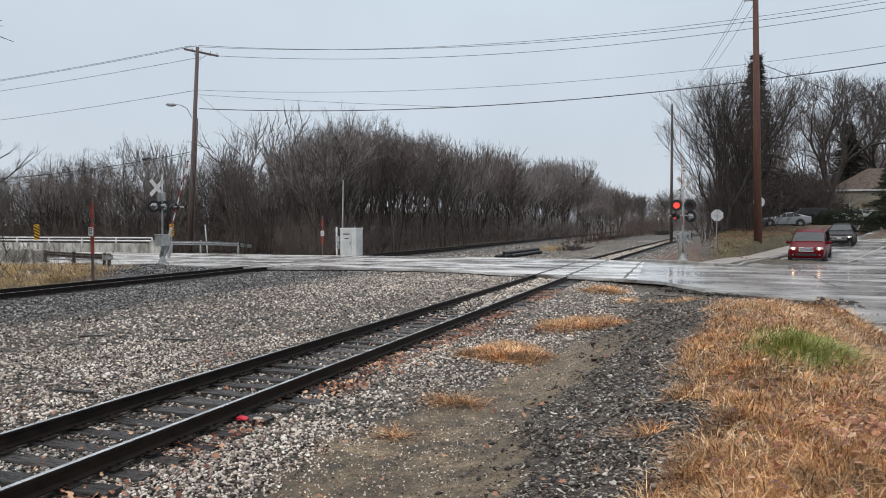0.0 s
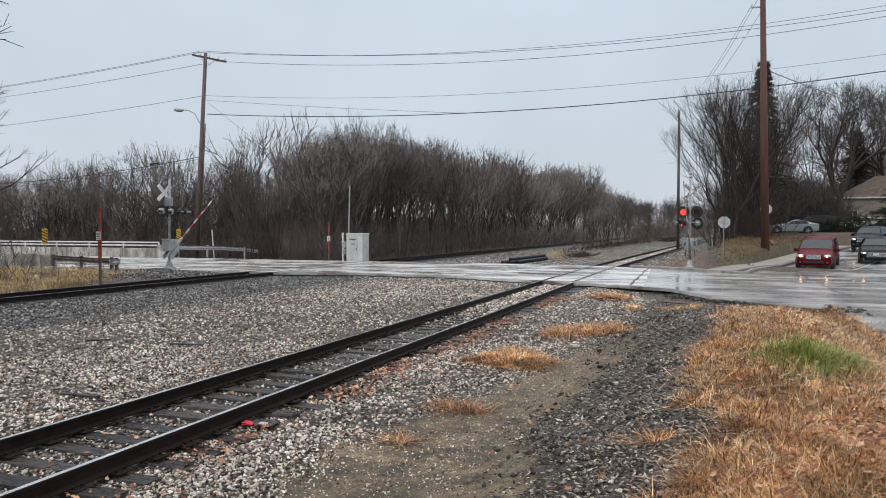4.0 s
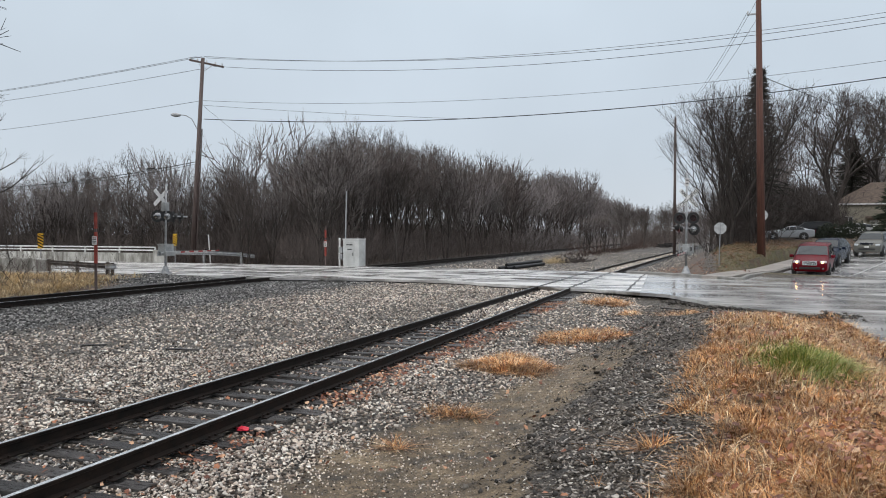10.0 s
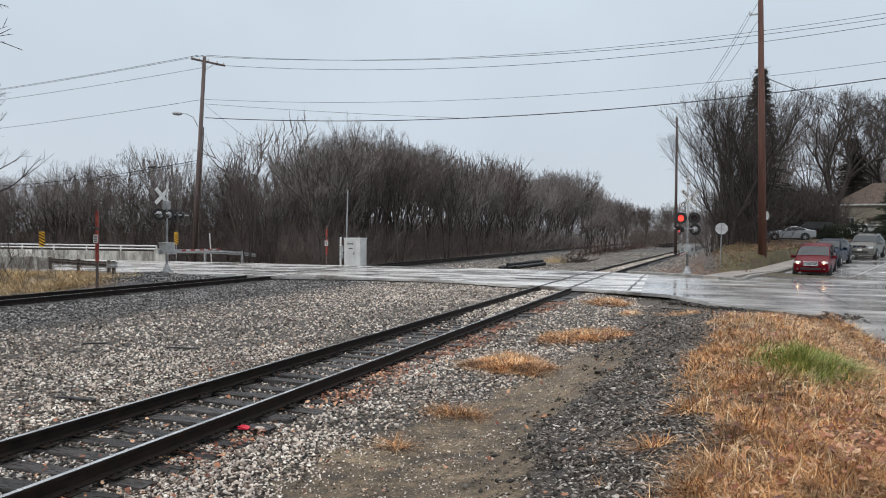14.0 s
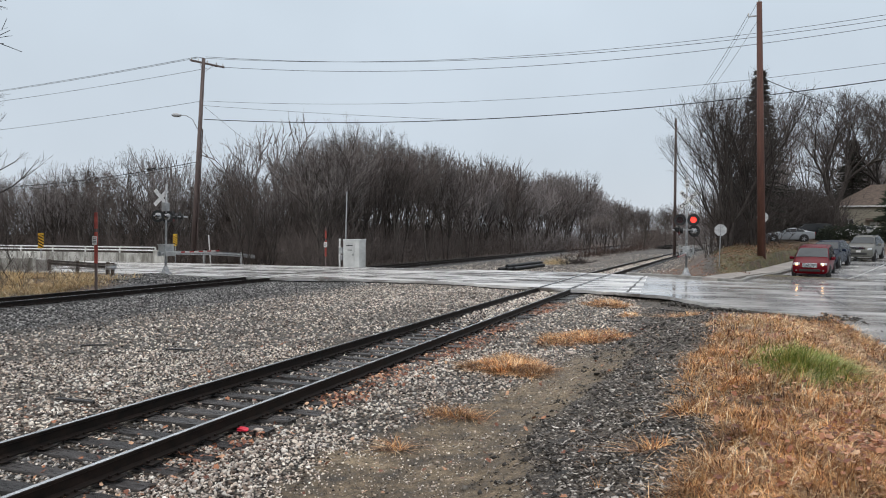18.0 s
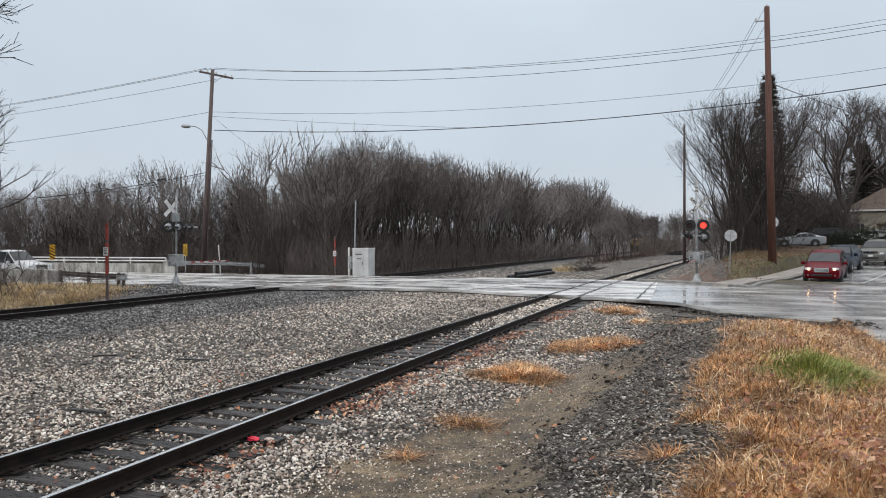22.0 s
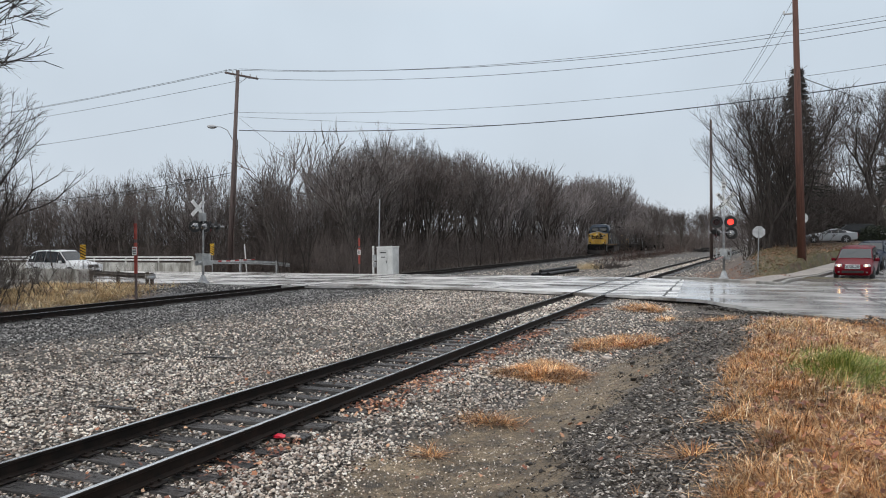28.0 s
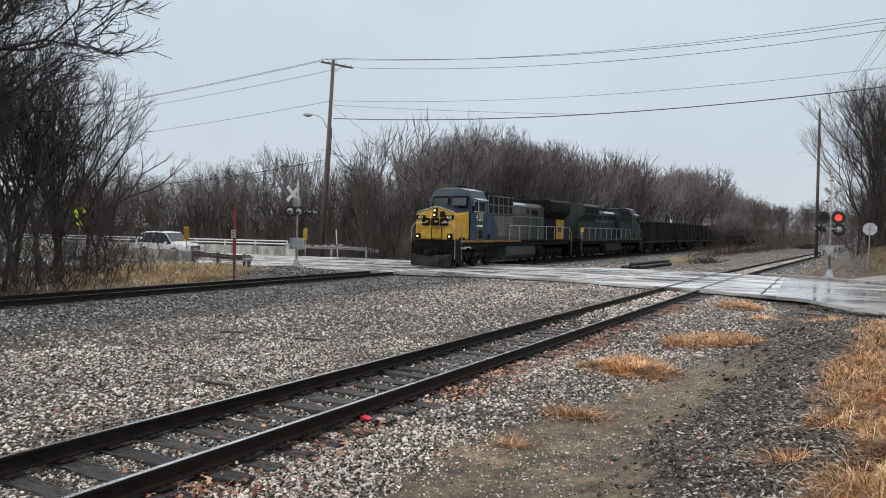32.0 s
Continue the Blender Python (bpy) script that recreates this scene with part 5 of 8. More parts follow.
part("end_block", box(B(), (-38.0, 32.7, -0.05), (0.8, 0.5, 1.5), 0.04), "concrete", near_wall)
pipe_w = part("drain_pipe", rod(B(), (-37.5, 31.6, -0.55), (-75, 31.2, -0.75), 0.3, None, 14), "galvanized", None, smooth=True)
tagged(pipe_w, "large grey pipe running along the bridge wall", "pipe")

W_BEAM = [(0.0, 0.0), (0.05, 0.03), (0.05, 0.1), (0.0, 0.155), (0.05, 0.21), (0.05, 0.28), (0.0, 0.31), (-0.012, 0.31), (0.035, 0.27), (0.035, 0.22), (-0.015, 0.155), (0.035, 0.09), (0.035, 0.04), (-0.012, 0.0)]


def guardrail(label, line, z, mat="galvanized"):
    g = thing("guardrail", label, "guardrail")
    part("beam", sweep(B(), [(x, y, z + dz) for x, y, dz in line], W_BEAM), mat, g)
    for x, y, dz in line[::2]:
        part("post", box(B(), (x, y + 0.12, (z + dz) / 2), (0.15, 0.15, z + dz + 0.75), 0.01), mat, g)
    return g


guardrail("galvanized guardrail flaring away from the road at the bridge end", [(-41.2, 46.3, 0.12), (-39.6, 46.8, 0.12), (-38.0, 47.4, 0.1), (-36.6, 48.2, 0.05), (-35.6, 49.0, -0.05), (-34.8, 49.8, -0.2)], 0.5)
guardrail("weathered brown guardrail with a rounded end by the dry grass", [(-37.6, 32.6, 0.05), (-36.2, 32.4, 0.03), (-34.8, 32.1, 0.0), (-33.4, 31.9, -0.02), (-32.2, 31.8, -0.03), (-31.5, 31.6, -0.03), (-31.25, 31.2, -0.03)], 0.3, "beam_weathered")
part_end = part("guardrail_end", sweep(B(), [(-31.3 + 0.28 * math.cos(radians(a)), 31.25 + 0.28 * math.sin(radians(a)), 0.27) for a in range(110, -160, -18)], [(0, 0), (0.02, 0.1), (0, 0.2), (0.02, 0.31), (0.008, 0.31), (-0.012, 0.2), (0.008, 0.1), (-0.012, 0)]), "galvanized", None)
tagged(part_end, "rounded galvanized guardrail end", "guardrail end")
stake = part("leaning_stake", rod(B(), (-38.2, 48.6, -0.4), (-38.5, 48.7, 2.2), 0.05, None, 8), "white_paint", None)
tagged(stake, "leaning white wooden stake by the guardrail", "stake")

# ---- road vehicles ----
def paint(name, col, rough=0.22, metal=0.3):
    m, n, l, p = shader(name, rough, metal, 0.5)
    co = coords(n)
    d = noise_tex(n, l, co, 3.0, 5)
    dirt = ramp(n, l, d, [(0.35, tuple(c * 0.8 for c in col)), (0.65, col)])
    l.new(dirt, p.inputs["Base Color"])
    l.new(ramp(n, l, d, [(0.3, (rough, rough, rough)), (0.75, (rough + 0.15, rough + 0.15, rough + 0.15))]), p.inputs["Roughness"])
    p.inputs["Specular IOR Level"].default_value = 0.1
    p.inputs["Coat Weight"].default_value = 0.04
    p.inputs["Coat Roughness"].default_value = 0.08
    return m


paint("paint_red", (0.135, 0.004, 0.011), 0.26, 0.1)
paint("paint_blue", (0.003, 0.009, 0.026), 0.22, 0.0)
paint("paint_grey", (0.17, 0.17, 0.155), 0.3, 0.5)
paint("paint_black", (0.01, 0.011, 0.013), 0.25, 0.0)
paint("paint_silver", (0.42, 0.44, 0.46), 0.3, 0.6)
paint("paint_white", (0.72, 0.73, 0.74), 0.25, 0.0)
paint("paint_dark", (0.02, 0.022, 0.024), 0.3, 0.2)
plain("tyre_rubber", (0.018, 0.018, 0.018), 0.75)
plain("rim_alloy", (0.42, 0.43, 0.44), 0.3, 0.9)
plain("plastic_black", (0.02, 0.02, 0.021), 0.5)
plain("tail_red", (0.3, 0.01, 0.01), 0.2)
plain("fog_glass", (0.16, 0.16, 0.16), 0.1)


def ring_of(st):
    y, zb, zs, zt, wb, ws, wt = st
    zm = zb + (zs - zb) * 0.55
    half = [(0, zb), (wb * 0.86, zb), (wb, zb + 0.1), (ws, zm), (ws * 0.985, zs), (wt, zt - min(0.07, (zt - zs) * 0.4)), (wt * 0.86, zt), (0, zt + 0.015)]
    pts = [(x, y, z) for x, z in half] + [(-x, y, z) for x, z in half[-2:0:-1]]
    return [Vector(p) for p in pts]


def glass_plate(name, quad, parent, inset=0.07, lift=0.008, mat="dark_glass"):
    c = sum(quad, Vector()) / 4
    n = (quad[2] - quad[0]).cross(quad[3] - quad[1]).normalized()
    bm = B()
    vs = [bm.verts.new(c + (q - c) * (1 - inset) + n * lift) for q in quad]
    bm.faces.new(vs)
    bmesh.ops.solidify(bm, geom=bm.faces[:], thickness=0.006)
    return part(name, bm, mat, parent)


def wheel(parent, x, y, r, w=0.22):
    hub = thing("wheel", "", "")
    for key in ("label", "category"):
        if key in hub:
            del hub[key]
    hub.parent = parent
    s = math.copysign(1, x)
    bm = B()
    prof = [(r * 0.62, -w / 2), (r * 0.93, -w / 2), (r, -w / 2 + 0.04), (r, w / 2 - 0.04), (r * 0.93, w / 2), (r * 0.62, w / 2)]
    rings = [[bm.verts.new((a, rr * math.cos(t), rr * math.sin(t))) for t in [2 * math.pi * k / 24 for k in range(24)]] for rr, a in prof]
    for p, q in zip(rings, rings[1:]):
        for k in range(24):
            bm.faces.new((p[k], p[(k + 1) % 24], q[(k + 1) % 24], q[k]))
    bmesh.ops.recalc_face_normals(bm, faces=bm.faces)
    part("tyre", bm, "tyre_rubber", hub, smooth=True)
    bm = B()
    rod(bm, (s * (w / 2 - 0.07), 0, 0), (s * (w / 2 - 0.05), 0, 0), r * 0.64, None, 24)
    part("rim_well", bm, "plastic_black", hub)
    bm = B()
    for k in range(5):
        a = 2 * math.pi * k / 5
        box(bm, (s * (w / 2 - 0.025), math.cos(a) * r * 0.34, math.sin(a) * r * 0.34), (0.03, r * 0.62, r * 0.2), 0.008, Matrix.Rotation(a, 4, "X"))
    rod(bm, (s * (w / 2 - 0.05), 0, 0), (s * (w / 2), 0, 0), r * 0.2, None, 12)
    rod(bm, (s * (w / 2 - 0.03), 0, 0), (s * (w / 2 - 0.005), 0, 0), r * 0.66, r * 0.62, 24, False)
    part("rim", bm, "rim_alloy", hub)
    base = Matrix.Translation((x, y, r))
    hub.matrix_local = base
    return hub, base


def car(name, label, stations, pnt, wheels, lamps, cowl, roof0, roof1, tail, doors, lit=True, rack=False, grille=None, bars=4, plate=True, pillars=True):
    """Front towards -y, origin on the ground at the middle. cowl, roof0, roof1, tail: indices of stations."""
    c = thing(name, label, "car")
    rings = [ring_of(s) for s in stations]
    bm = B()
    vr = [[bm.verts.new(p) for p in r] for r in rings]
    n = len(rings[0])
    for a, b in zip(vr, vr[1:]):
        for k in range(n):
            bm.faces.new((a[k], b[k], b[(k + 1) % n], a[(k + 1) % n]))
    bm.faces.new(vr[0])
    bm.faces.new(vr[-1][::-1])
    bmesh.ops.recalc_face_normals(bm, faces=bm.faces)
    body = part("body", bm, pnt, c, smooth=True)
    bpy_sharp(body.data, 38)
    R = rings
    up, top = 5, 6

    def plates(name, i, j, k0, k1, inset=0.06):
        a, b = R[i][k0], R[i][k1]
        q = [a, b, R[j][k1], R[j][k0]]
        nrm = (q[2] - q[0]).cross(q[3] - q[1])
        mid = sum(q, Vector()) / 4
        if nrm.dot(mid - Vector((0, mid.y, 0.8))) < 0:
            q = q[::-1]
        return glass_plate(name, q, c, inset, 0.022)

    def bowed(name, i, j, mat, f0=0.08, f1=0.9):
        """A pane that follows the curve of the body from side to side."""
        def across(r):
            return [r[5].lerp(r[6], 0.35), r[6], r[7], r[8], r[9].lerp(r[8], 0.35)]
        a, b = across(R[i]), across(R[j])
        nrm = (b[2] - a[2]).cross(Vector((1, 0, 0))).normalized()
        nrm = nrm if nrm.z > 0 else -nrm
        pane = B()
        lo = [pane.verts.new(p.lerp(q, f0) + nrm * 0.014) for p, q in zip(a, b)]
        hi = [pane.verts.new(p.lerp(q, f1) + nrm * 0.014) for p, q in zip(a, b)]
        for k in range(4):
            pane.faces.new((lo[k], lo[k + 1], hi[k + 1], hi[k]))
        bmesh.ops.recalc_face_normals(pane, faces=pane.faces)
        if sum(f.normal.z for f in pane.faces) < 0:
            bmesh.ops.reverse_faces(pane, faces=pane.faces)
        bmesh.ops.solidify(pane, geom=pane.faces[:], thickness=0.006)
        return part(name, pane, mat, c)

    bowed("windshield", cowl, roof0, "windscreen")
    for i in range(cowl, tail):
        if i in doors:
            plates("side_window", i, i + 1, 4, 5, 0.035)
            plates("side_window", i, i + 1, n - 4, n - 5, 0.035)
    bowed("rear_window", roof1, tail, "dark_glass", 0.1, 0.85)
    hubs = []
    wy0, wy1, wr, half = wheels
    for x in (-half, half):
        for y in (wy0, wy1):
            s = math.copysign(1, x)
            part("wheel_arch", disc(B(), (x - s * 0.02, y, wr + 0.02), (1, 0, 0), wr + 0.075, 0.22, 24), "plastic_black", c)
            hubs.append((*wheel(c, x + s * 0.012, y, wr), wr))
    fy = stations[0][0]
    lx, lz, lw, lh, sink = lamps
    for s in (-1, 1):
        hl = part("headlight", box(B(), (s * lx, fy + sink, lz), (lw, 0.3, lh), 0.05, Matrix.Rotation(s * radians(14), 4, "Z")), "lamp_glass", c, "clear headlight")
        part("lamp", disc(B(), (s * (lx - 0.02), fy + sink - 0.15, lz), (s * 0.1, -1, 0), lh * 0.4, 0.03, 14), "head_lamp" if lit else "lamp_glass", hl, "lit warm headlamp" if lit else "")
        part("fog_lamp", disc(B(), (s * lx * 1.02, fy - 0.005, lz - 0.36), (0, -1, 0), 0.05, 0.05, 12), "fog_glass", c)
        part("mirror", box(B(), (s * (stations[cowl][5] + 0.12), stations[cowl][0] + 0.35, stations[cowl][2] + 0.1), (0.24, 0.12, 0.17), 0.04), pnt, c)
        part("tail_light", box(B(), (s * (stations[-1][5] - 0.12), stations[-1][0] - 0.02, stations[-1][2] - 0.1), (0.2, 0.1, 0.3), 0.02), "tail_red", c)
    gw, gh, gz = grille or (0.8, 0.22, lz)
    g = part("grille", box(B(), (0, fy - 0.015, gz), (gw, 0.08, gh), 0.02), "plastic_black", c)
    for k in range(bars):
        part("grille_bar", box(B(), (0, fy - 0.06, gz - gh / 2 + gh * (k + 0.5) / bars), (gw * 0.94, 0.02, gh * 0.45 / bars), 0.002), "chrome", g)
    rim = B()
    for z in (gz - gh / 2, gz + gh / 2):
        box(rim, (0, fy - 0.055, z), (gw + 0.04, 0.03, 0.025), 0.004)
    for s in (-1, 1):
        box(rim, (s * gw / 2, fy - 0.055, gz), (0.03, 0.03, gh), 0.004)
    part("grille_frame", rim, "chrome", g)
    part("intake", box(B(), (0, fy - 0.005, stations[0][1] + 0.12), (lx * 1.6, 0.06, 0.14), 0.02), "plastic_black", c)
    if plate:
        part("plate", box(B(), (0, fy - 0.05, stations[0][1] + 0.3), (0.3, 0.02, 0.14), 0.004), "white_paint", c)
    part("sill", box(B(), (0, (wy0 + wy1) / 2, stations[1][1] + 0.02), (2 * stations[3][4] - 0.05, wy1 - wy0 - 2 * wr - 0.1, 0.1), 0.02), "plastic_black", c)
    y0, y1 = stations[roof0][0], stations[roof1][0]
    if rack:
        for s in (-1, 1):
            part("roof_rail", rod(B(), (s * stations[roof0][6] * 0.86, y0 + 0.2, stations[roof0][3] + 0.07), (s * stations[roof1][6] * 0.86, y1 - 0.1, stations[roof1][3] + 0.07), 0.02, None, 6), "plastic_black", c)
    # door seams and handles
    ds = [stations[i][0] for i in doors]
    for s in (-1, 1):
        for y in ds:
            part("door_handle", box(B(), (s * (stations[roof0][5] + 0.005), y + 0.75, stations[roof0][2] - 0.1), (0.04, 0.18, 0.035), 0.01), pnt, c)
    w0 = stations[cowl]
    for s in (-0.25, 0.35):
        part("wiper", rod(B(), (s, w0[0] + 0.06, w0[3] + 0.035), (s + 0.42, w0[0] + 0.2, w0[3] + 0.13), 0.012, None, 5), "plastic_black", c)
    return c, hubs


def bpy_sharp(me, deg):
    """Flat edges where faces meet sharply."""
    bm = B()
    bm.from_mesh(me)
    for e in bm.edges:
        if len(e.link_faces) == 2 and e.calc_face_angle(0) > radians(deg):
            e.smooth = False
    bm.to_mesh(me)
    bm.free()


def minivan():
    W = 0.975
    st = [(-2.52, 0.32, 0.62, 0.72, 0.72, 0.78, 0.74), (-2.44, 0.24, 0.72, 0.84, 0.86, 0.9, 0.84), (-2.1, 0.22, 0.8, 0.95, W - 0.05, W - 0.02, 0.88), (-1.5, 0.22, 0.96, 1.1, W - 0.03, W, 0.9), (-0.5, 0.22, 1.0, 1.68, W - 0.03, W, 0.79), (0.55, 0.22, 1.0, 1.75, W - 0.03, W, 0.81), (1.7, 0.22, 1.0, 1.74, W - 0.03, W, 0.81), (2.25, 0.26, 1.0, 1.68, W - 0.04, W - 0.02, 0.79), (2.5, 0.34, 1.02, 1.12, 0.9, 0.92, 0.84)]
    return car("minivan", "dark red minivan waiting with lit headlights", st, "paint_red", (-1.62, 1.46, 0.335, 0.9), (0.68, 0.79, 0.36, 0.17, 0.16), 3, 4, 7, 8, (3, 4, 5, 6), True, True, (0.72, 0.22, 0.74), 7, False)


def suv(name, label, pnt, h=1.7, L=4.75, lit=True, boxy=0.0, grille=(0.9, 0.24, 0.82), bars=3):
    W, k = 0.95, L / 4.75
    st = [(-2.36 * k, 0.4, 0.7, 0.82, 0.7, 0.76, 0.72), (-2.26 * k, 0.3, 0.82, 0.98, 0.86, 0.9, 0.82), (-1.9 * k, 0.26, 0.92, 1.06, W - 0.05, W - 0.02, 0.86), (-1.1 * k, 0.26, 1.02, 1.17, W - 0.03, W, 0.86), (-0.35 * k, 0.26, 1.06, h - 0.05, W - 0.03, W, 0.69), (0.7 * k, 0.26, 1.08, h, W - 0.03, W, 0.7), (1.55 * k, 0.26, 1.1, h - 0.03, W - 0.03, W, 0.68), (2.1 * k, 0.34, 1.1, h - 0.2 + 0.1 * boxy, W - 0.04, W - 0.02, 0.66), (2.35 * k, 0.42, 1.08, 1.16, 0.86, 0.88, 0.8)]
    return car(name, label, st, pnt, (-1.42 * k, 1.4 * k, 0.36, 0.88), (0.68, 0.86, 0.3, 0.15, 0.12), 3, 4, 7, 8, (3, 4, 5, 6), lit, True, grille, bars)


def sedan():
    W = 0.915
    st = [(-2.42, 0.3, 0.52, 0.62, 0.68, 0.74, 0.7), (-2.3, 0.22, 0.62, 0.76, 0.82, 0.86, 0.78), (-1.9, 0.2, 0.74, 0.86, W - 0.05, W - 0.02, 0.84), (-1.0, 0.2, 0.88, 0.99, W - 0.03, W, 0.84), (-0.15, 0.2, 0.94, 1.42, W - 0.03, W, 0.6), (0.75, 0.2, 0.96, 1.46, W - 0.03, W, 0.61), (1.5, 0.2, 0.98, 1.3, W - 0.03, W, 0.6), (2.0, 0.26, 0.98, 1.06, W - 0.04, W - 0.03, 0.8), (2.4, 0.32, 0.9, 0.98, 0.82, 0.84, 0.76)]
    return car("sedan", "black four-door sedan with bright daytime lamps", st, "paint_black", (-1.45, 1.4, 0.33, 0.85), (0.64, 0.66, 0.32, 0.12, 0.16), 3, 4, 6, 7, (3, 4, 5), True, False, (0.95, 0.2, 0.58), 4, True)


def coupe(label="silver two-door coupe parked on the lawn edge", pnt="paint_silver"):
    W = 0.93
    st = [(-2.38, 0.26, 0.56, 0.66, 0.72, 0.78, 0.74), (-2.28, 0.2, 0.66, 0.78, 0.84, 0.88, 0.8), (-1.8, 0.19, 0.78, 0.88, W - 0.04, W - 0.01, 0.84), (-0.75, 0.19, 0.9, 0.98, W - 0.03, W, 0.84), (0.15, 0.19, 0.94, 1.36, W - 0.03, W, 0.58), (0.75, 0.19, 0.97, 1.39, W - 0.03, W, 0.58), (1.45, 0.19, 1.0, 1.2, W - 0.03, W, 0.62), (1.95, 0.24, 1.0, 1.06, W - 0.03, W - 0.01, 0.82), (2.36, 0.32, 0.94, 1.0, 0.84, 0.86, 0.8)]
    return car("coupe", label, st, pnt, (-1.36, 1.36, 0.345, 0.87), (0.64, 0.68, 0.3, 0.14, 0.14), 3, 4, 5, 6, (3, 4, 5), False, False, (0.8, 0.2, 0.6), 2)


def on_street(u, d, turn=0.0):
    x, y = along_street(u, d)
    z = ROAD_Z + 0.004 + float(street_z(np.float64(x), np.float64(y)))
    slope = 2.8 if d > 2.5 else 2.8 * max(0.0, d + 0.5) / 3
    return Matrix.Translation((x, y, z)) @ Matrix.Rotation(-STREET + radians(turn), 4, "Z") @ Matrix.Rotation(radians(slope), 4, "X")


VAN = minivan()
VAN[0].matrix_world = on_street(1.62, 1.95, 8)
BLUE = suv("suv", "dark blue crossover with lit headlights behind the minivan", "paint_blue", 1.7, 4.75, True)
GREY = suv("suv", "grey off-road style crossover with a slotted grille", "paint_grey", 1.72, 4.62, False, 1.0, (0.85, 0.16, 0.94), 1)
BLACK = sedan()
WHITE = suv("suv", "white luxury crossover stopped on the bridge", "paint_white", 1.93, 5.34, False, 0.0, (0.8, 0.26, 0.8), 4)
SILVER = coupe()
SILVER[0].matrix_world = Matrix.Translation((6.9, 77.6, float(ground_z(6.9, 77.6)) - 0.1)) @ Matrix.Rotation(radians(-82), 4, "Z")
WHITE_PARKED = coupe("white car parked behind the hedge", "paint_white")
WHITE_PARKED[0].matrix_world = Matrix.Translation((14.2, 86.0, float(ground_z(14.2, 86.0)) + 0.15)) @ Matrix.Rotation(radians(-75), 4, "Z")
PARKED = suv("suv", "dark green suv parked behind the coupe", "paint_dark", 1.75, 4.9, False, 1.0)
PARKED[0].matrix_world = Matrix.Translation((9.5, 84.5, float(ground_z(9.5, 84.5)))) @ Matrix.Rotation(radians(-80), 4, "Z")

# ---- train ----
worn("loco_yellow", (0.42, 0.23, 0.022), (0.74, 0.44, 0.04), 2.2, 0.4, 0, 0.05)
worn("loco_blue", (0.014, 0.03, 0.058), (0.03, 0.058, 0.1), 1.5, 0.45, 0, 0.05, (1, 1, 0.4))
worn("loco_grey", (0.024, 0.027, 0.027), (0.072, 0.077, 0.072), 1.2, 0.55, 0, 0.08, (1, 1, 0.3))
worn("loco_dark", (0.004, 0.004, 0.0045), (0.013, 0.0125, 0.012), 2.0, 0.6, 0, 0.15, (1, 1, 1), 40, 0.12, 0.12)
worn("loco_navy", (0.007, 0.013, 0.015), (0.019, 0.03, 0.033), 1.4, 0.5, 0, 0.06, (1, 1, 0.4))
worn("hopper_black", (0.01, 0.0095, 0.009), (0.034, 0.031, 0.029), 1.0, 0.65, 0, 0.2, (1, 1, 0.25), 40, 0.15, 0.2)
worn("number_cream", (0.5, 0.46, 0.28), (0.68, 0.62, 0.4), 3.0, 0.5, 0, 0.02)
worn("roof_light", (0.3, 0.33, 0.36), (0.5, 0.53, 0.56), 1.0, 0.4, 0, 0.05)
worn("plough_steel", (0.012, 0.011, 0.01), (0.06, 0.057, 0.053), 2.0, 0.5, 0.1, 0.1, (1, 1, 0.3))
worn("sill_rust", (0.06, 0.03, 0.015), (0.26, 0.13, 0.03), 1.5, 0.6, 0, 0.1, (1, 1, 2))
plain("cab_glass", (0.025, 0.031, 0.036), 0.14, 0.0, 0.18)
worn("loco_tan", (0.06, 0.058, 0.052), (0.135, 0.13, 0.118), 1.4, 0.6, 0, 0.06, (1, 1, 0.4))
AXLES = []


def truck(parent, y0, pitch, axles, r=0.53):
    """A bogie: side frames, springs and wheels."""
    ys = [y0 + pitch * k for k in range(axles)]
    for s in (-1, 1):
        bm = B()
        prism(bm, [(ys[0] - 0.75, 0.62), (ys[0] - 0.6, 0.95), (ys[-1] + 0.6, 0.95), (ys[-1] + 0.75, 0.62), (ys[-1] + 0.4, 0.5), ((ys[0] + ys[-1]) / 2, 0.62), (ys[0] - 0.4, 0.5)], "x", s * 1.06 - 0.07, s * 1.06 + 0.07, 0.02)
        fr = part("side_frame", bm, "loco_dark", parent)
        for y in ys:
            part("journal_box", box(B(), (s * 1.17, y, r), (0.14, 0.34, 0.34), 0.03), "loco_dark", fr)
        for y in [(a + b) / 2 for a, b in zip(ys, ys[1:])]:
            part("spring", rod(B(), (s * 1.17, y, 0.5), (s * 1.17, y, 0.86), 0.1, None, 10), "rail_steel", fr)
    for y in ys:
        hub = thing("wheelset", "", "")
        for key in ("label", "category"):
            if key in hub:
                del hub[key]
        hub.parent = parent
        for s in (-1, 1):
            bm = B()
            rod(bm, (s * 0.7, 0, 0), (s * 0.83, 0, 0), r, r - 0.015, 28)
            rod(bm, (s * 0.66, 0, 0), (s * 0.7, 0, 0), r + 0.03, None, 28)
            part("wheel", bm, "rail_steel", hub)
        part("axle", rod(B(), (-0.9, 0, 0), (0.9, 0, 0), 0.08, None, 10), "rail_steel", hub)
        hub.matrix_local = Matrix.Translation((0, y, r))
        AXLES.append((hub, Matrix.Translation((0, y, r))))


def rail_run(parent, x, y0, y1, z0, z1, mat, pitch=1.7):
    """Handrail with stanchions along the walkway."""
    part("handrail", rod(B(), (x, y0, z1), (x, y1, z1), 0.025, None, 6), mat, parent)
    n = max(1, round((y1 - y0) / pitch))
    for k in range(n + 1):
        y = y0 + (y1 - y0) * k / n
        part("stanchion", rod(B(), (x, y, z0), (x, y, z1), 0.028, None, 6), mat, parent)


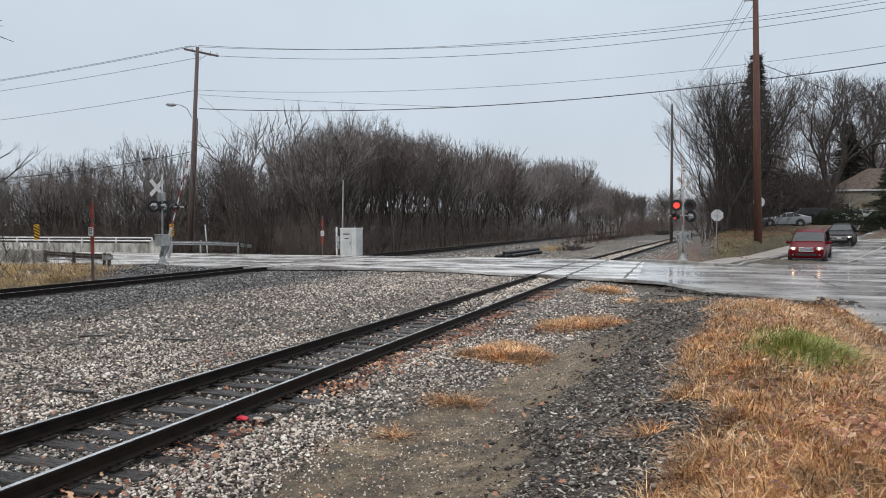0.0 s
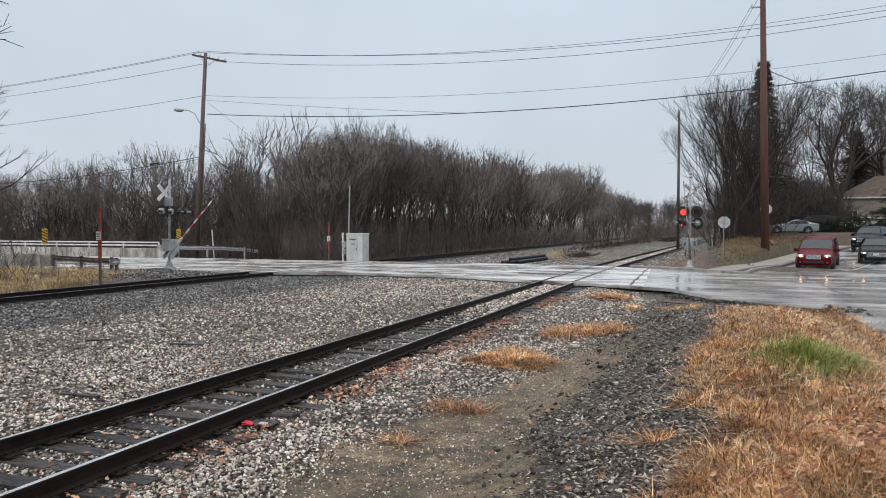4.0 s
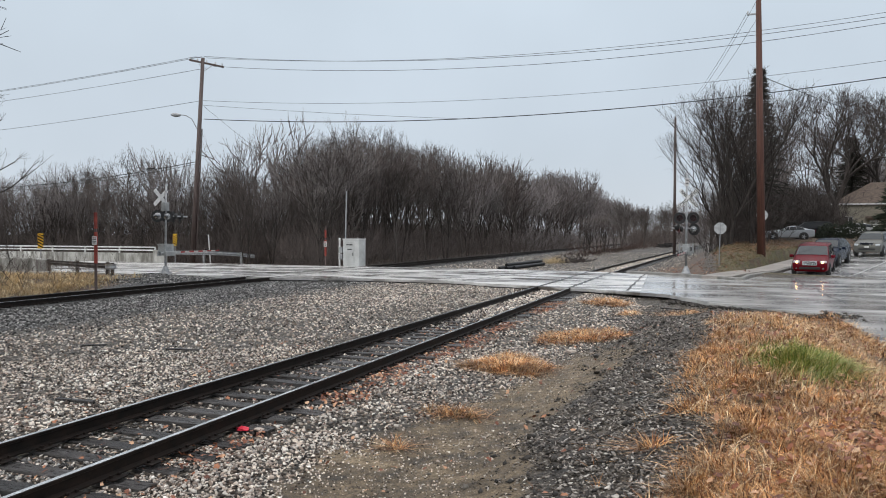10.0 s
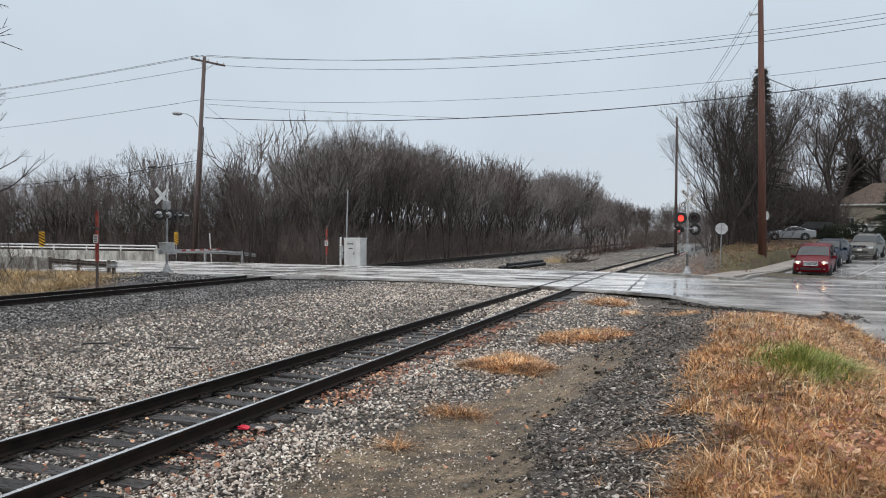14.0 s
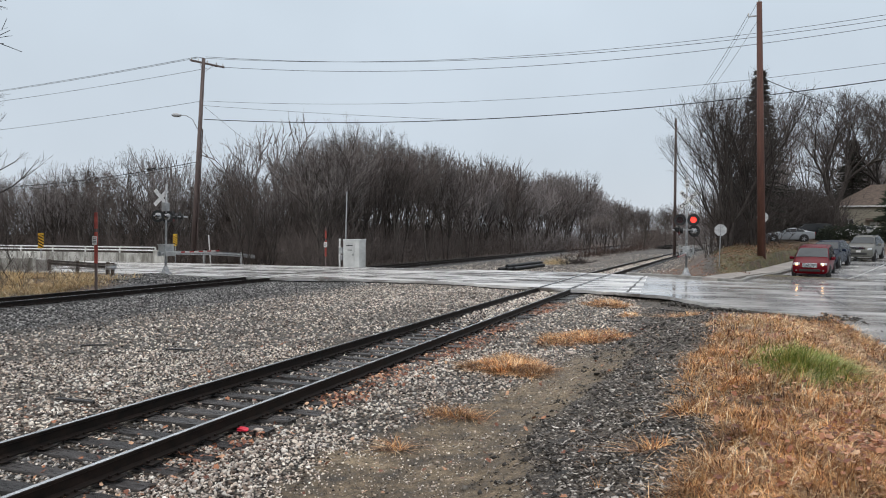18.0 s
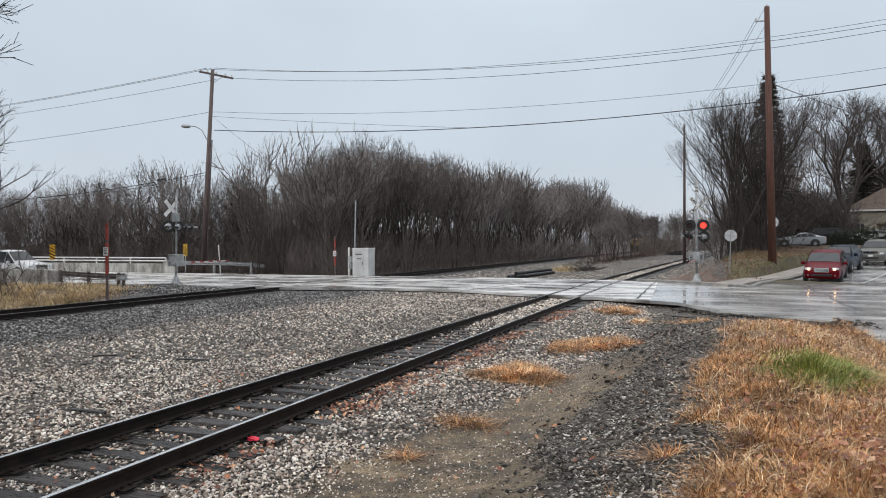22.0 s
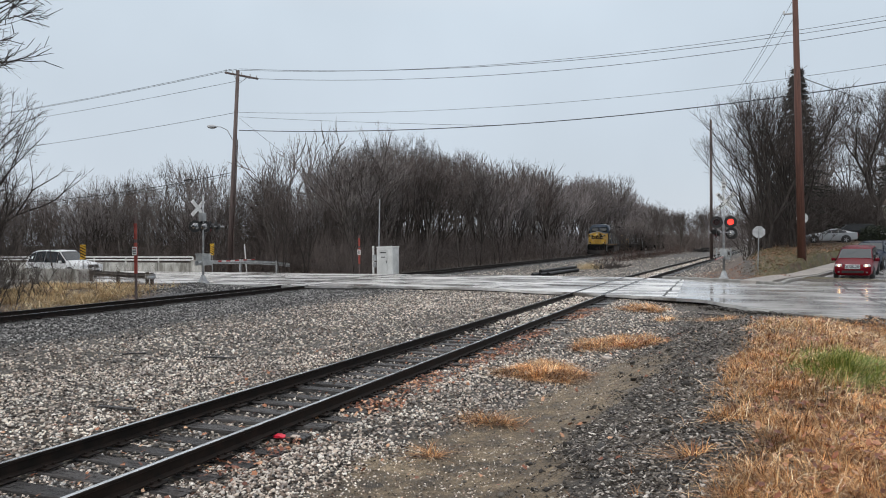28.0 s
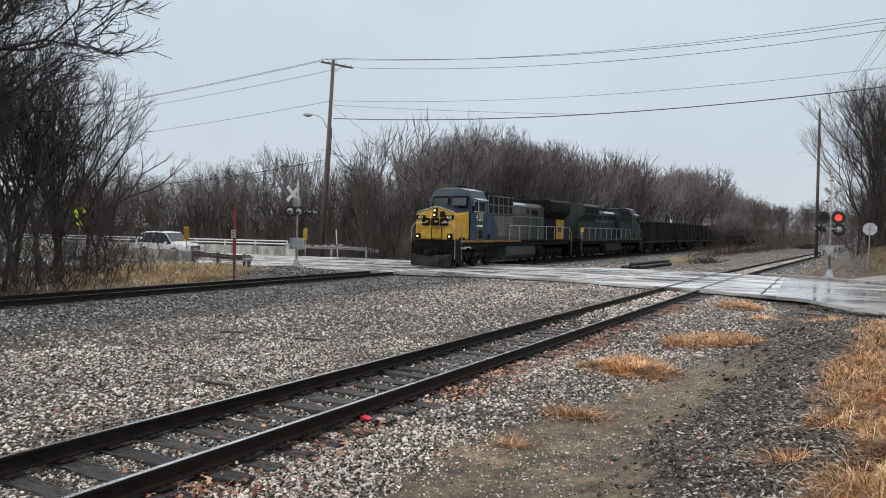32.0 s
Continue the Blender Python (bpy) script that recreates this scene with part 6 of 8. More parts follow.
def locomotive(label, lead):
    """Nose towards -y, rail top at z 0, front coupler at y 0."""
    g = thing("locomotive", label, "locomotive")
    hood = "loco_grey" if lead else "loco_navy"
    blue = "loco_blue" if lead else "loco_navy"
    dark = "loco_dark"
    # frame and walkway
    part("underframe", box(B(), (0, 11.2, 1.42), (2.9, 20.6, 0.3), 0.03), dark, g)
    part("walkway", box(B(), (0, 11.2, 1.63), (3.08, 20.4, 0.1), 0.02), dark, g)
    for s in (-1, 1):
        part("sill_stripe", box(B(), (s * 1.55, 6.0 if lead else 11.2, 1.62), (0.02, 9.0 if lead else 20.0, 0.16), 0.004), "sill_rust" if lead else "loco_grey", g, "dirty yellow sill stripe" if lead else "")
    # pilot and plough
    bm = B()
    prism(bm, [(-1.5, 0.16), (-1.35, 0.1), (0, 0.1), (1.35, 0.1), (1.5, 0.16), (1.5, 1.5), (-1.5, 1.5)], "y", 0.72, 0.82, 0.01)
    part("pilot_plate", bm, dark, g)
    bm = B()
    for s in (-1, 1):
        q = [(0, 0.1, 0.12), (s * 1.42, 0.62, 0.12), (s * 1.42, 0.7, 0.85), (0, 0.38, 0.72)]
        f = bm.faces.new([bm.verts.new(p) for p in q])
    bmesh.ops.solidify(bm, geom=bm.faces[:], thickness=0.03)
    part("plough", bm, "plough_steel", g, "scraped dark steel snow plough")
    part("coupler", box(B(), (0, 0.35, 0.88), (0.3, 0.75, 0.32), 0.05), "rail_steel", g)
    part("coupler_pocket", box(B(), (0, 0.72, 0.9), (0.8, 0.2, 0.55), 0.03), dark, g)
    for x in (-0.95, -0.7, -0.45, 0.45, 0.7, 0.95):
        part("air_hose", pipe(B(), [(x, 0.68, 1.15), (x * 1.02, 0.5, 0.95), (x * 0.98, 0.48, 0.65), (x, 0.55, 0.48)], 0.03, 6), dark, g)
    # corner steps
    for s in (-1, 1):
        st = part("step_well", box(B(), (s * 1.36, 1.2, 0.95), (0.35, 0.75, 1.3), 0.02), dark, g)
        for z in (0.42, 0.78, 1.14, 1.48):
            part("step", box(B(), (s * 1.5, 1.2, z), (0.22, 0.7, 0.04), 0.008), "rail_steel", st)
        m = "loco_yellow" if lead else "galvanized"
        part("grab_rail", pipe(B(), [(s * 1.53, 0.82, 0.55), (s * 1.55, 0.8, 1.7), (s * 1.5, 0.8, 2.45), (s * 1.28, 0.82, 2.72), (s * 0.55, 0.85, 2.72)], 0.024, 6), "galvanized" if lead else m, g, "pale tubular grab rail")
        part("grab_rail", pipe(B(), [(s * 1.53, 1.65, 0.5), (s * 1.55, 1.65, 1.7), (s * 1.5, 1.7, 2.5), (s * 1.36, 1.9, 2.7)], 0.024, 6), "galvanized" if lead else m, g)
    # nose: broad, with a low roof shape
    nose = B()
    out = [(-1.45, 1.7), (1.45, 1.7), (1.45, 3.2), (1.36, 3.3), (0.0, 3.7), (-1.36, 3.3), (-1.45, 3.2)]
    prism(nose, out, "y", 0.98, 2.75, 0.05)
    for v in nose.verts:
        if v.co.y < 1.6:
            v.co.y += 0.12 * max(0.0, v.co.z - 2.3)
            v.co.x *= 0.95
        elif v.co.z > 3.0:
            v.co.z += 0.18
    nose_ob = part("nose", nose, "loco_yellow" if lead else "loco_navy", g, "yellow sloped nose" if lead else "")
    fy = 0.955
    def nose_y(z):
        return fy + 0.12 * max(0.0, z - 2.3)
    for s in (-1, 1):
        bm = B()
        q = [(s * 0.02, 1.2, 3.72), (s * 1.3, 1.14, 3.34), (s * 1.4, 2.74, 3.5), (s * 0.02, 2.74, 3.9)]
        bm.faces.new([bm.verts.new(p) for p in q])
        bmesh.ops.solidify(bm, geom=bm.faces[:], thickness=-0.02 * s)
        part("nose_top", bm, blue, g, "dark blue nose top" if lead else "")
    if lead:
        for x, w in ((-0.62, 0.52), (0.02, 0.56), (0.66, 0.56)):
            part("emblem_block", box(B(), (x, nose_y(2.75) - 0.01, 2.78), (w, 0.03, 0.46), 0.05, Matrix.Rotation(radians(-7), 4, "X")), "loco_dark", nose_ob)
            part("emblem_gap", box(B(), (x + 0.08, nose_y(2.75) - 0.03, 2.8), (w * 0.4, 0.02, 0.1), 0.02, Matrix.Rotation(radians(-7), 4, "X")), "loco_yellow", nose_ob)
    for s in (-1, 1):
        nb = part("number_board", box(B(), (s * 1.0, nose_y(3.0) - 0.01, 3.06), (0.62, 0.08, 0.26), 0.02, Matrix.Rotation(radians(-7), 4, "X")), "loco_dark", g)
        if lead:
            letters(nb, "433", 0.24, Matrix.Translation((s * 1.0, nose_y(3.0) - 0.056, 3.06)) @ Matrix.Rotation(radians(83), 4, "X"), "number_cream", "small pale number 433")
            part("nose_trim", pipe(B(), [(s * 0.03, 1.16, 3.745), (s * 1.27, 1.1, 3.385), (s * 1.38, 1.1, 3.22)], 0.022, 6), "white_paint", nose_ob, "thin pale edge strip")
        part("door_edge", box(B(), (0.15 + s * 0.36, fy + 0.03, 2.05), (0.03, 0.05, 0.75), 0.006), "loco_dark", g)
        dl = part("ditch_light_box", box(B(), (s * 1.12, fy - 0.03, 1.9), (0.34, 0.16, 0.34), 0.04), "loco_dark", g)
        part("ditch_light", disc(B(), (s * 1.12, fy - 0.12, 1.9), (0, -1, 0), 0.065, 0.03, 16), "loco_lamp" if lead else "lamp_glass", dl, "lit warm ditch light" if lead else "")
    for x in (-0.62, 0.62):
        part("nose_grab", pipe(B(), [(x, fy + 0.02, 1.95), (x, fy - 0.06, 2.0), (x, fy - 0.04, 2.45), (x, fy + 0.04, 2.5)], 0.018, 6), "galvanized", g)
        part("mu_hose", pipe(B(), [(x * 1.3, 0.7, 1.5), (x * 1.1, 0.5, 1.35), (x * 0.8, 0.48, 1.2), (x * 0.5, 0.6, 1.3)], 0.022, 6), "loco_dark", g)
    for z in (1.78, 2.42):
        part("nose_seam", box(B(), (0.15, nose_y(z) + 0.02, z), (0.72, 0.05, 0.025), 0.004), "loco_dark", g)
    hb = part("headlight_box", box(B(), (0, nose_y(3.3) - 0.03, 3.34), (0.32, 0.14, 0.58), 0.05, Matrix.Rotation(radians(-10), 4, "X")), "loco_dark", g)
    for dz in (-0.14, 0.14):
        part("headlight", disc(B(), (0, nose_y(3.3 + dz) - 0.11, 3.34 + dz), (0, -1, 0), 0.06, 0.03, 16), "loco_lamp" if lead else "lamp_glass", hb, "lit headlight" if lead else "")
    part("nose_vent", box(B(), (0.52, nose_y(3.2) - 0.01, 3.24), (0.36, 0.05, 0.36), 0.03, Matrix.Rotation(radians(-7), 4, "X")), "loco_dark", g)
    # cab
    cab = B()
    prism(cab, [(-1.55, 1.7), (1.55, 1.7), (1.55, 4.2), (1.25, 4.76), (0.6, 4.9), (-0.6, 4.9), (-1.25, 4.76), (-1.55, 4.2)], "y", 2.75, 5.15, 0.03)
    for v in cab.verts:
        if v.co.y < 3.2 and v.co.z > 3.4:
            v.co.y += 0.22 * (v.co.z - 3.4)
    cab_ob = part("cab", cab, blue, g, "dark blue cab" if lead else "")
    part("cab_roof", prism(B(), [(-1.27, 4.78), (-0.6, 4.92), (0.6, 4.92), (1.27, 4.78), (0.6, 4.96), (-0.6, 4.96)], "y", 3.1, 5.1), "roof_light", g)
    for s in (-1, 1):
        wz = 4.08
        y = 2.74 + 0.22 * (wz - 3.4)
        wf = part("windshield_frame", box(B(), (s * 0.66, y - 0.01, wz), (1.2, 0.06, 0.72), 0.05, Matrix.Rotation(radians(-12), 4, "X")), "loco_dark", g)
        part("windshield", box(B(), (s * 0.66, y - 0.035, wz), (1.1, 0.04, 0.6), 0.05, Matrix.Rotation(radians(-12), 4, "X")), "cab_glass", wf)
        for yy, w in ((3.45, 0.55), (4.25, 0.8)):
            sf = part("side_window_frame", box(B(), (s * 1.55, yy, 3.8), (0.05, w + 0.1, 0.72), 0.02), "roof_light", g)
            part("side_window", box(B(), (s * 1.575, yy, 3.8), (0.02, w, 0.6), 0.01), "cab_glass", sf)
        part("sun_visor", box(B(), (s * 1.68, 4.0, 4.24), (0.3, 1.5, 0.04), 0.01, Matrix.Rotation(radians(s * 22), 4, "Y")), "roof_light", g)
        part("cab_mirror", box(B(), (s * 1.62, 2.95, 3.62), (0.14, 0.04, 0.4), 0.01), dark, g)
        bd = part("battery_door", box(B(), (s * 1.56, 3.95, 2.05), (0.04, 1.0, 0.75), 0.02), "loco_grey", g)
        part("door_panel", box(B(), (s * 1.585, 4.05, 2.05), (0.02, 0.5, 0.55), 0.02), "loco_dark", bd)
        if lead:
            rot = Matrix.Rotation(radians(90 * s), 4, "Z") @ Matrix.Rotation(radians(90), 4, "X")
            letters(cab_ob, "433", 0.68, Matrix.Translation((s * 1.575, 3.95, 3.12)) @ rot, "number_cream", "pale cream number 433")
            part("emblem_bar", box(B(), (s * 1.575, 3.95, 2.58), (0.012, 0.85, 0.11), 0.003), "number_cream", cab_ob)
    part("horn_bracket", box(B(), (0.2, 4.3, 5.0), (0.4, 0.5, 0.1), 0.02), dark, g)
    for k in range(3):
        part("horn", rod(B(), (0.05 + 0.15 * k, 4.5, 5.08), (0.05 + 0.15 * k, 3.95, 5.08), 0.03, 0.09, 10), dark, g)
    # hoods
    aux = B()
    prism(aux, [(-1.42, 1.68), (1.42, 1.68), (1.42, 4.2), (1.25, 4.4), (-1.25, 4.4), (-1.42, 4.2)], "y", 5.15, 9.3, 0.03)
    aux_ob = part("equipment_cab", aux, hood, g)
    for s in (-1, 1):
        for k in range(4):
            part("door_panel", box(B(), (s * 1.43, 5.75 + 0.98 * k, 2.6), (0.025, 0.86, 1.5), 0.01), hood, aux_ob)
        for k in range(3):
            sc = part("screen", box(B(), (s * 1.44, 5.9 + 1.25 * k, 3.75), (0.03, 1.0, 0.5), 0.01), dark, aux_ob)
            for j in range(4):
                part("slat", box(B(), (s * 1.46, 5.9 + 1.25 * k, 3.57 + 0.12 * j), (0.02, 0.95, 0.03)), hood, sc)
        bm = B()
        prism(bm, [(5.16, 1.74), (6.9, 1.74), (6.2, 3.3), (5.16, 3.3)], "x", s * 1.435 - 0.012, s * 1.435 + 0.012, 0.003)
        part("blue_panel", bm, blue, aux_ob)
        if lead:
            bm = B()
            prism(bm, [(6.95, 1.95), (9.25, 1.95), (9.25, 3.3), (6.3, 3.3)], "x", s * 1.45 - 0.012, s * 1.45 + 0.012, 0.003)
            part("side_panel", bm, "loco_tan", aux_ob, "faded tan side panel")
            part("side_panel", box(B(), (s * 1.02, 11.0, 2.85), (0.06, 3.2, 2.3), 0.01), "loco_tan", g, "faded pale hood panel")
            for k in range(4):
                part("emblem_bar", box(B(), (s * 1.06, 9.9 + 0.74 * k, 3.05), (0.02, 0.42, 1.0), 0.04), "loco_grey", g, "worn pale lettering shape")
        part("brake_grid", box(B(), (s * 1.38, 7.25, 3.98), (0.14, 3.9, 1.2), 0.01), dark, aux_ob, "dark open brake grid")
        for k in range(6):
            part("grid_post", box(B(), (s * 1.47, 5.35 + 0.77 * k, 3.98), (0.05, 0.1, 1.2), 0.01), "loco_tan" if lead else hood, aux_ob)
        for z in (3.42, 4.0, 4.58):
            part("grid_rail", box(B(), (s * 1.475, 7.25, z), (0.05, 3.95, 0.07), 0.01), "loco_tan" if lead else hood, aux_ob)
    rack = part("roof_rack", box(B(), (0, 7.2, 4.44), (2.2, 3.6, 0.12), 0.03), dark, g)
    for s in (-1, 1):
        part("rack_rail", rod(B(), (s * 1.3, 5.3, 4.78), (s * 1.3, 9.2, 4.78), 0.03, None, 6), dark, rack)
        for k in range(5):
            part("rack_post", rod(B(), (s * 1.3, 5.35 + 0.95 * k, 4.2), (s * 1.3, 5.35 + 0.95 * k, 4.78), 0.03, None, 6), dark, rack)
        part("brake_vent", box(B(), (s * 1.0, 6.2, 4.6), (0.5, 1.2, 0.3), 0.04), dark, rack)
    eng = B()
    prism(eng, [(-1.0, 1.68), (1.0, 1.68), (1.0, 4.1), (0.75, 4.38), (-0.75, 4.38), (-1.0, 4.1)], "y", 9.3, 16.2, 0.03)
    eng_ob = part("engine_hood", eng, hood, g)
    for s in (-1, 1):
        for k in range(9):
            d = part("door_panel", box(B(), (s * 1.015, 9.75 + 0.74 * k, 2.75), (0.03, 0.64, 1.9), 0.012), hood, eng_ob)
            part("latch", box(B(), (s * 1.035, 9.95 + 0.74 * k, 2.6), (0.02, 0.05, 0.12)), dark, d)
        part("roof_edge", box(B(), (s * 0.88, 11.0, 4.23), (0.3, 3.2, 0.1), 0.02, Matrix.Rotation(radians(s * 40), 4, "Y")), "roof_light", g)
    part("exhaust_stack", box(B(), (0, 12.3, 4.5), (1.0, 1.4, 0.34), 0.05), dark, g)
    rad = B()
    prism(rad, [(-1.0, 1.68), (1.0, 1.68), (1.0, 3.3), (1.55, 3.85), (1.55, 4.65), (1.35, 4.8), (-1.35, 4.8), (-1.55, 4.65), (-1.55, 3.85), (-1.0, 3.3)], "y", 16.2, 20.6, 0.03)
    rad_ob = part("radiator_cab", rad, "loco_dark" if lead else "loco_navy", g)
    for s in (-1, 1):
        for k in range(4):
            part("radiator_grille", box(B(), (s * 1.56, 16.8 + 1.05 * k, 4.25), (0.03, 0.92, 0.55), 0.01), dark, rad_ob)
        yp = part("end_panel", box(B(), (s * 1.02, 19.6, 2.5), (0.03, 1.7, 1.6), 0.01), "loco_yellow" if lead else "loco_navy", rad_ob, "yellow end panel" if lead else "")
        part("emblem_block", box(B(), (s * 1.045, 19.5, 2.5), (0.02, 0.8, 0.4), 0.01), "loco_blue" if lead else "sign_yellow", yp)
    part("rear_wall", box(B(), (0, 20.62, 3.0), (1.9, 0.06, 2.5), 0.02), "loco_yellow" if lead else hood, g)
    # stains and fittings along the sides
    for s in (-1, 1):
        for k, (y, z, w, h) in enumerate(((5.5, 1.9, 0.5, 0.35), (10.2, 3.75, 0.9, 0.35), (11.4, 3.75, 0.9, 0.35), (12.6, 3.75, 0.9, 0.35), (14.2, 3.7, 1.2, 0.4))):
            part("vent", box(B(), (s * (1.44 if y < 9 else 1.03), y, z), (0.03, w, h), 0.01), dark, g)
        part("handrail", rod(B(), (s * 1.06, 9.5, 3.35), (s * 1.06, 16.0, 3.35), 0.02, None, 6), "galvanized", g)
        part("sand_box", box(B(), (s * 1.3, 1.9, 1.55), (0.4, 0.6, 0.6), 0.04), dark, g)
        part("brake_cylinder", rod(B(), (s * 1.2, 3.85, 0.78), (s * 1.2, 4.35, 0.78), 0.12, None, 10), "rail_steel", g)
    # tank and trucks
    tank = B()
    prism(tank, [(-1.4, 0.6), (-1.1, 0.3), (1.1, 0.3), (1.4, 0.6), (1.4, 1.25), (-1.4, 1.25)], "y", 8.4, 13.6, 0.04)
    part("fuel_tank", tank, "hopper_black" if not lead else "loco_grey", g, "grime-streaked grey fuel tank")
    part("air_tank", rod(B(), (1.2, 13.8, 1.1), (1.2, 15.2, 1.1), 0.18, None, 12), dark, g)
    part("air_tank", rod(B(), (-1.2, 13.8, 1.1), (-1.2, 15.2, 1.1), 0.18, None, 12), dark, g)
    truck(g, 2.9, 1.9, 3)
    truck(g, 15.4, 1.9, 3)
    for s in (-1, 1):
        rail_run(g, s * 1.5, 8.6 if lead else 5.4, 20.6, 1.68, 2.68, "grey_paint")
        part("grab_rail", pipe(B(), [(s * 1.5, 20.6, 2.68), (s * 1.52, 21.0, 2.3), (s * 1.52, 21.1, 0.6)], 0.024, 6), "loco_yellow", g)
        st = part("step_well", box(B(), (s * 1.36, 21.0, 0.95), (0.35, 0.6, 1.3), 0.02), dark, g)
    part("rear_pilot", box(B(), (0, 21.4, 0.85), (2.9, 0.1, 1.2), 0.02), dark, g)
    part("coupler", box(B(), (0, 21.9, 0.88), (0.3, 0.7, 0.32), 0.05), "rail_steel", g)
    return g


def hopper(label):
    h = thing("hopper_car", label, "railway car", None, "hopper cars of the train")
    L = 15.2
    body = B()
    prism(body, [(0.5, 1.9), (2.3, 1.15), (L - 1.8, 1.15), (L, 1.9), (L, 3.62), (0.5, 3.62)], "x", -1.48, 1.48, 0.02)
    part("body", body, "hopper_black", h)
    for s in (-1, 1):
        part("top_chord", box(B(), (s * 1.53, L / 2 + 0.25, 3.64), (0.16, L - 0.4, 0.16), 0.02), "hopper_black", h)
        part("side_sill", box(B(), (s * 1.53, L / 2 + 0.25, 1.3), (0.14, L - 0.4, 0.24), 0.02), "hopper_black", h)
        for k in range(13):
            part("rib", box(B(), (s * 1.53, 1.1 + 1.1 * k, 2.45), (0.1, 0.1, 2.3), 0.015), "hopper_black", h)
    part("load", prism(B(), [(1.0, 3.6), (4.0, 3.74), (11, 3.76), (L - 0.6, 3.6)], "x", -1.35, 1.35), "loco_dark", h, "heaped black load")
    for y in (0.4, L + 0.1):
        part("end_sill", box(B(), (0, y, 1.15), (2.7, 0.2, 0.35), 0.02), "hopper_black", h)
        for s in (-1, 1):
            part("ladder", box(B(), (s * 1.3, y, 2.3), (0.4, 0.05, 2.4), 0.01), "hopper_black", h)
    part("centre_sill", box(B(), (0, L / 2, 0.95), (0.5, L + 0.5, 0.3), 0.02), "hopper_black", h)
    for y in (5.0, 10.4):
        bm = B()
        prism(bm, [(y - 1.6, 1.2), (y + 1.6, 1.2), (y + 0.35, 0.42), (y - 0.35, 0.42)], "x", -1.1, 1.1, 0.02)
        part("chute", bm, "hopper_black", h)
    truck(h, 1.5, 1.75, 2, 0.46)
    truck(h, L - 2.75, 1.75, 2, 0.46)
    return h


TRAIN = [(locomotive("leading locomotive with yellow nose and dark blue cab", True), 0.0, 0), (locomotive("dark blue second locomotive coupled rear first", False), 44.6, 180)]
first_hopper = hopper("black ribbed coal hopper car in the train")
TRAIN.append((first_hopper, 44.9, 0))
for k in range(1, 9):
    TRAIN.append((copy_thing(first_hopper, Matrix()), 44.9 + 15.9 * k, 0))

# ---- single trees, house and shrubs on the rising ground ----
BIG = [tree_meshes("big", spread_tree(58, 12.5, 0.15, 3, 0.16, 0.33, 4, 5, 0.0, 0.09, 0.1, 1.1), "bark_dark", "twig_dark", 3, 1.0), tree_meshes("big", spread_tree(52, 17.0, 0.4, 1, 0.22, 0.44, 6, 4, 0.0, 0.12, 0.06, 1.0), "bark_dark", "twig_dark", 3, 1.2)]
LEFT_TREE = tree_meshes("left", spread_tree(57, 17.0, 0.3, 1, 0.13, 0.46, 7, 3, 0.02, 0.13, 0.06, 0.62), "bark_dark", "bark_dark", 3, 1.5, 3)
DARK_WOOD = [tree_meshes("dark", WOOD_SEGS[k], "bark_dark", "twig_dark", 3, 1.2) for k in (2, 5)]
plant_tree(BIG[0], "broad dark bare tree with many upright stems", 1.5, 66.0, 0.4, 1.0)
plant_tree(BIG[0], "dark bare tree crowded behind its neighbours", 0.9, 75.0, 4.0, 0.86)
plant_tree(BIG[0], "dense dark bare tree beside the utility pole", 3.4, 67.5, 1.5, 0.95)
plant_tree(BIG[1], "large rounded bare tree with spreading limbs", 15.1, 101.3, 1.0, 1.02)
plant_tree(BIG[1], "large bare tree with spreading limbs behind the house", 22.5, 116.0, 4.0, 1.1)
for x, y, t, s in ((-31, 63, 0.3, 0.88), (-34, 68, 1.7, 1.0), (-37, 62, 3.0, 0.84), (-39, 72, 4.1, 1.0), (-42, 66, 5.0, 0.72), (-35, 75, 0.9, 1.05), (-45, 62, 2.2, 0.66)):
    plant_tree(WOOD[2 if s > 0.95 else 5], "broad bare tree with a rounded crown above the woods", x, y, t, s, "trees of the wood")
plant_tree(WOOD[4], "slender bare tree on the lawn", 6.5, 92.0, 1.0, 1.15)
plant_tree(WOOD[1], "bare tree behind the conifer", 2.5, 96.0, 1.0, 1.0)
plant_tree(WOOD[0], "bare tree near the house", 13.0, 112.0, 1.0, 1.2)
plant_tree(WOOD[2], "bare tree near the house", 22.0, 118.0, 1.0, 1.2)
plant_tree(LEFT_TREE, "large bare tree with dark spreading limbs by the main line", -31.2, 12.0, 0.7, 1.0)
plant_tree(LEFT_TREE, "large bare tree leaning over the brush", -33.8, 12.2, 2.2, 0.85)
plant_tree(LEFT_TREE, "smaller dark bare tree in the brush", -31.0, 15.8, 4.4, 0.56)
plant_tree(DARK_WOOD[0], "slim dark bare tree in the brush", -30.5, 18.2, 2.0, 0.75)
plant_tree(DARK_WOOD[1], "small dark bare tree with crooked limbs", -32.0, 20.0, 5.0, 0.72)
plant_tree(DARK_WOOD[1], "small dark bare tree with crooked limbs", -29.6, 16.2, 3.0, 0.68)
plant_tree(DARK_WOOD[0], "small dark bare tree beside the line", -33.0, 18.6, 0.3, 0.8)
plant_tree(DARK_WOOD[0], "slim dark bare tree in the brush", -34.0, 21.5, 4.0, 0.62)
plant_tree(DARK_WOOD[1], "slim dark bare tree in the brush", -36.0, 25.0, 1.0, 0.5)
for x, y, t, s in ((-34.5, 16.5, 1.1, 0.85), (-36.5, 20.5, 2.9, 0.8), (-38.5, 24.0, 4.6, 0.66), (-40.5, 27.0, 0.2, 0.56)):
    plant_tree(DARK_WOOD[0], "dark bare tree crowding the brush beyond the line", x, y, t, s, "dark trees beyond the main line")
r8 = random.Random(8)
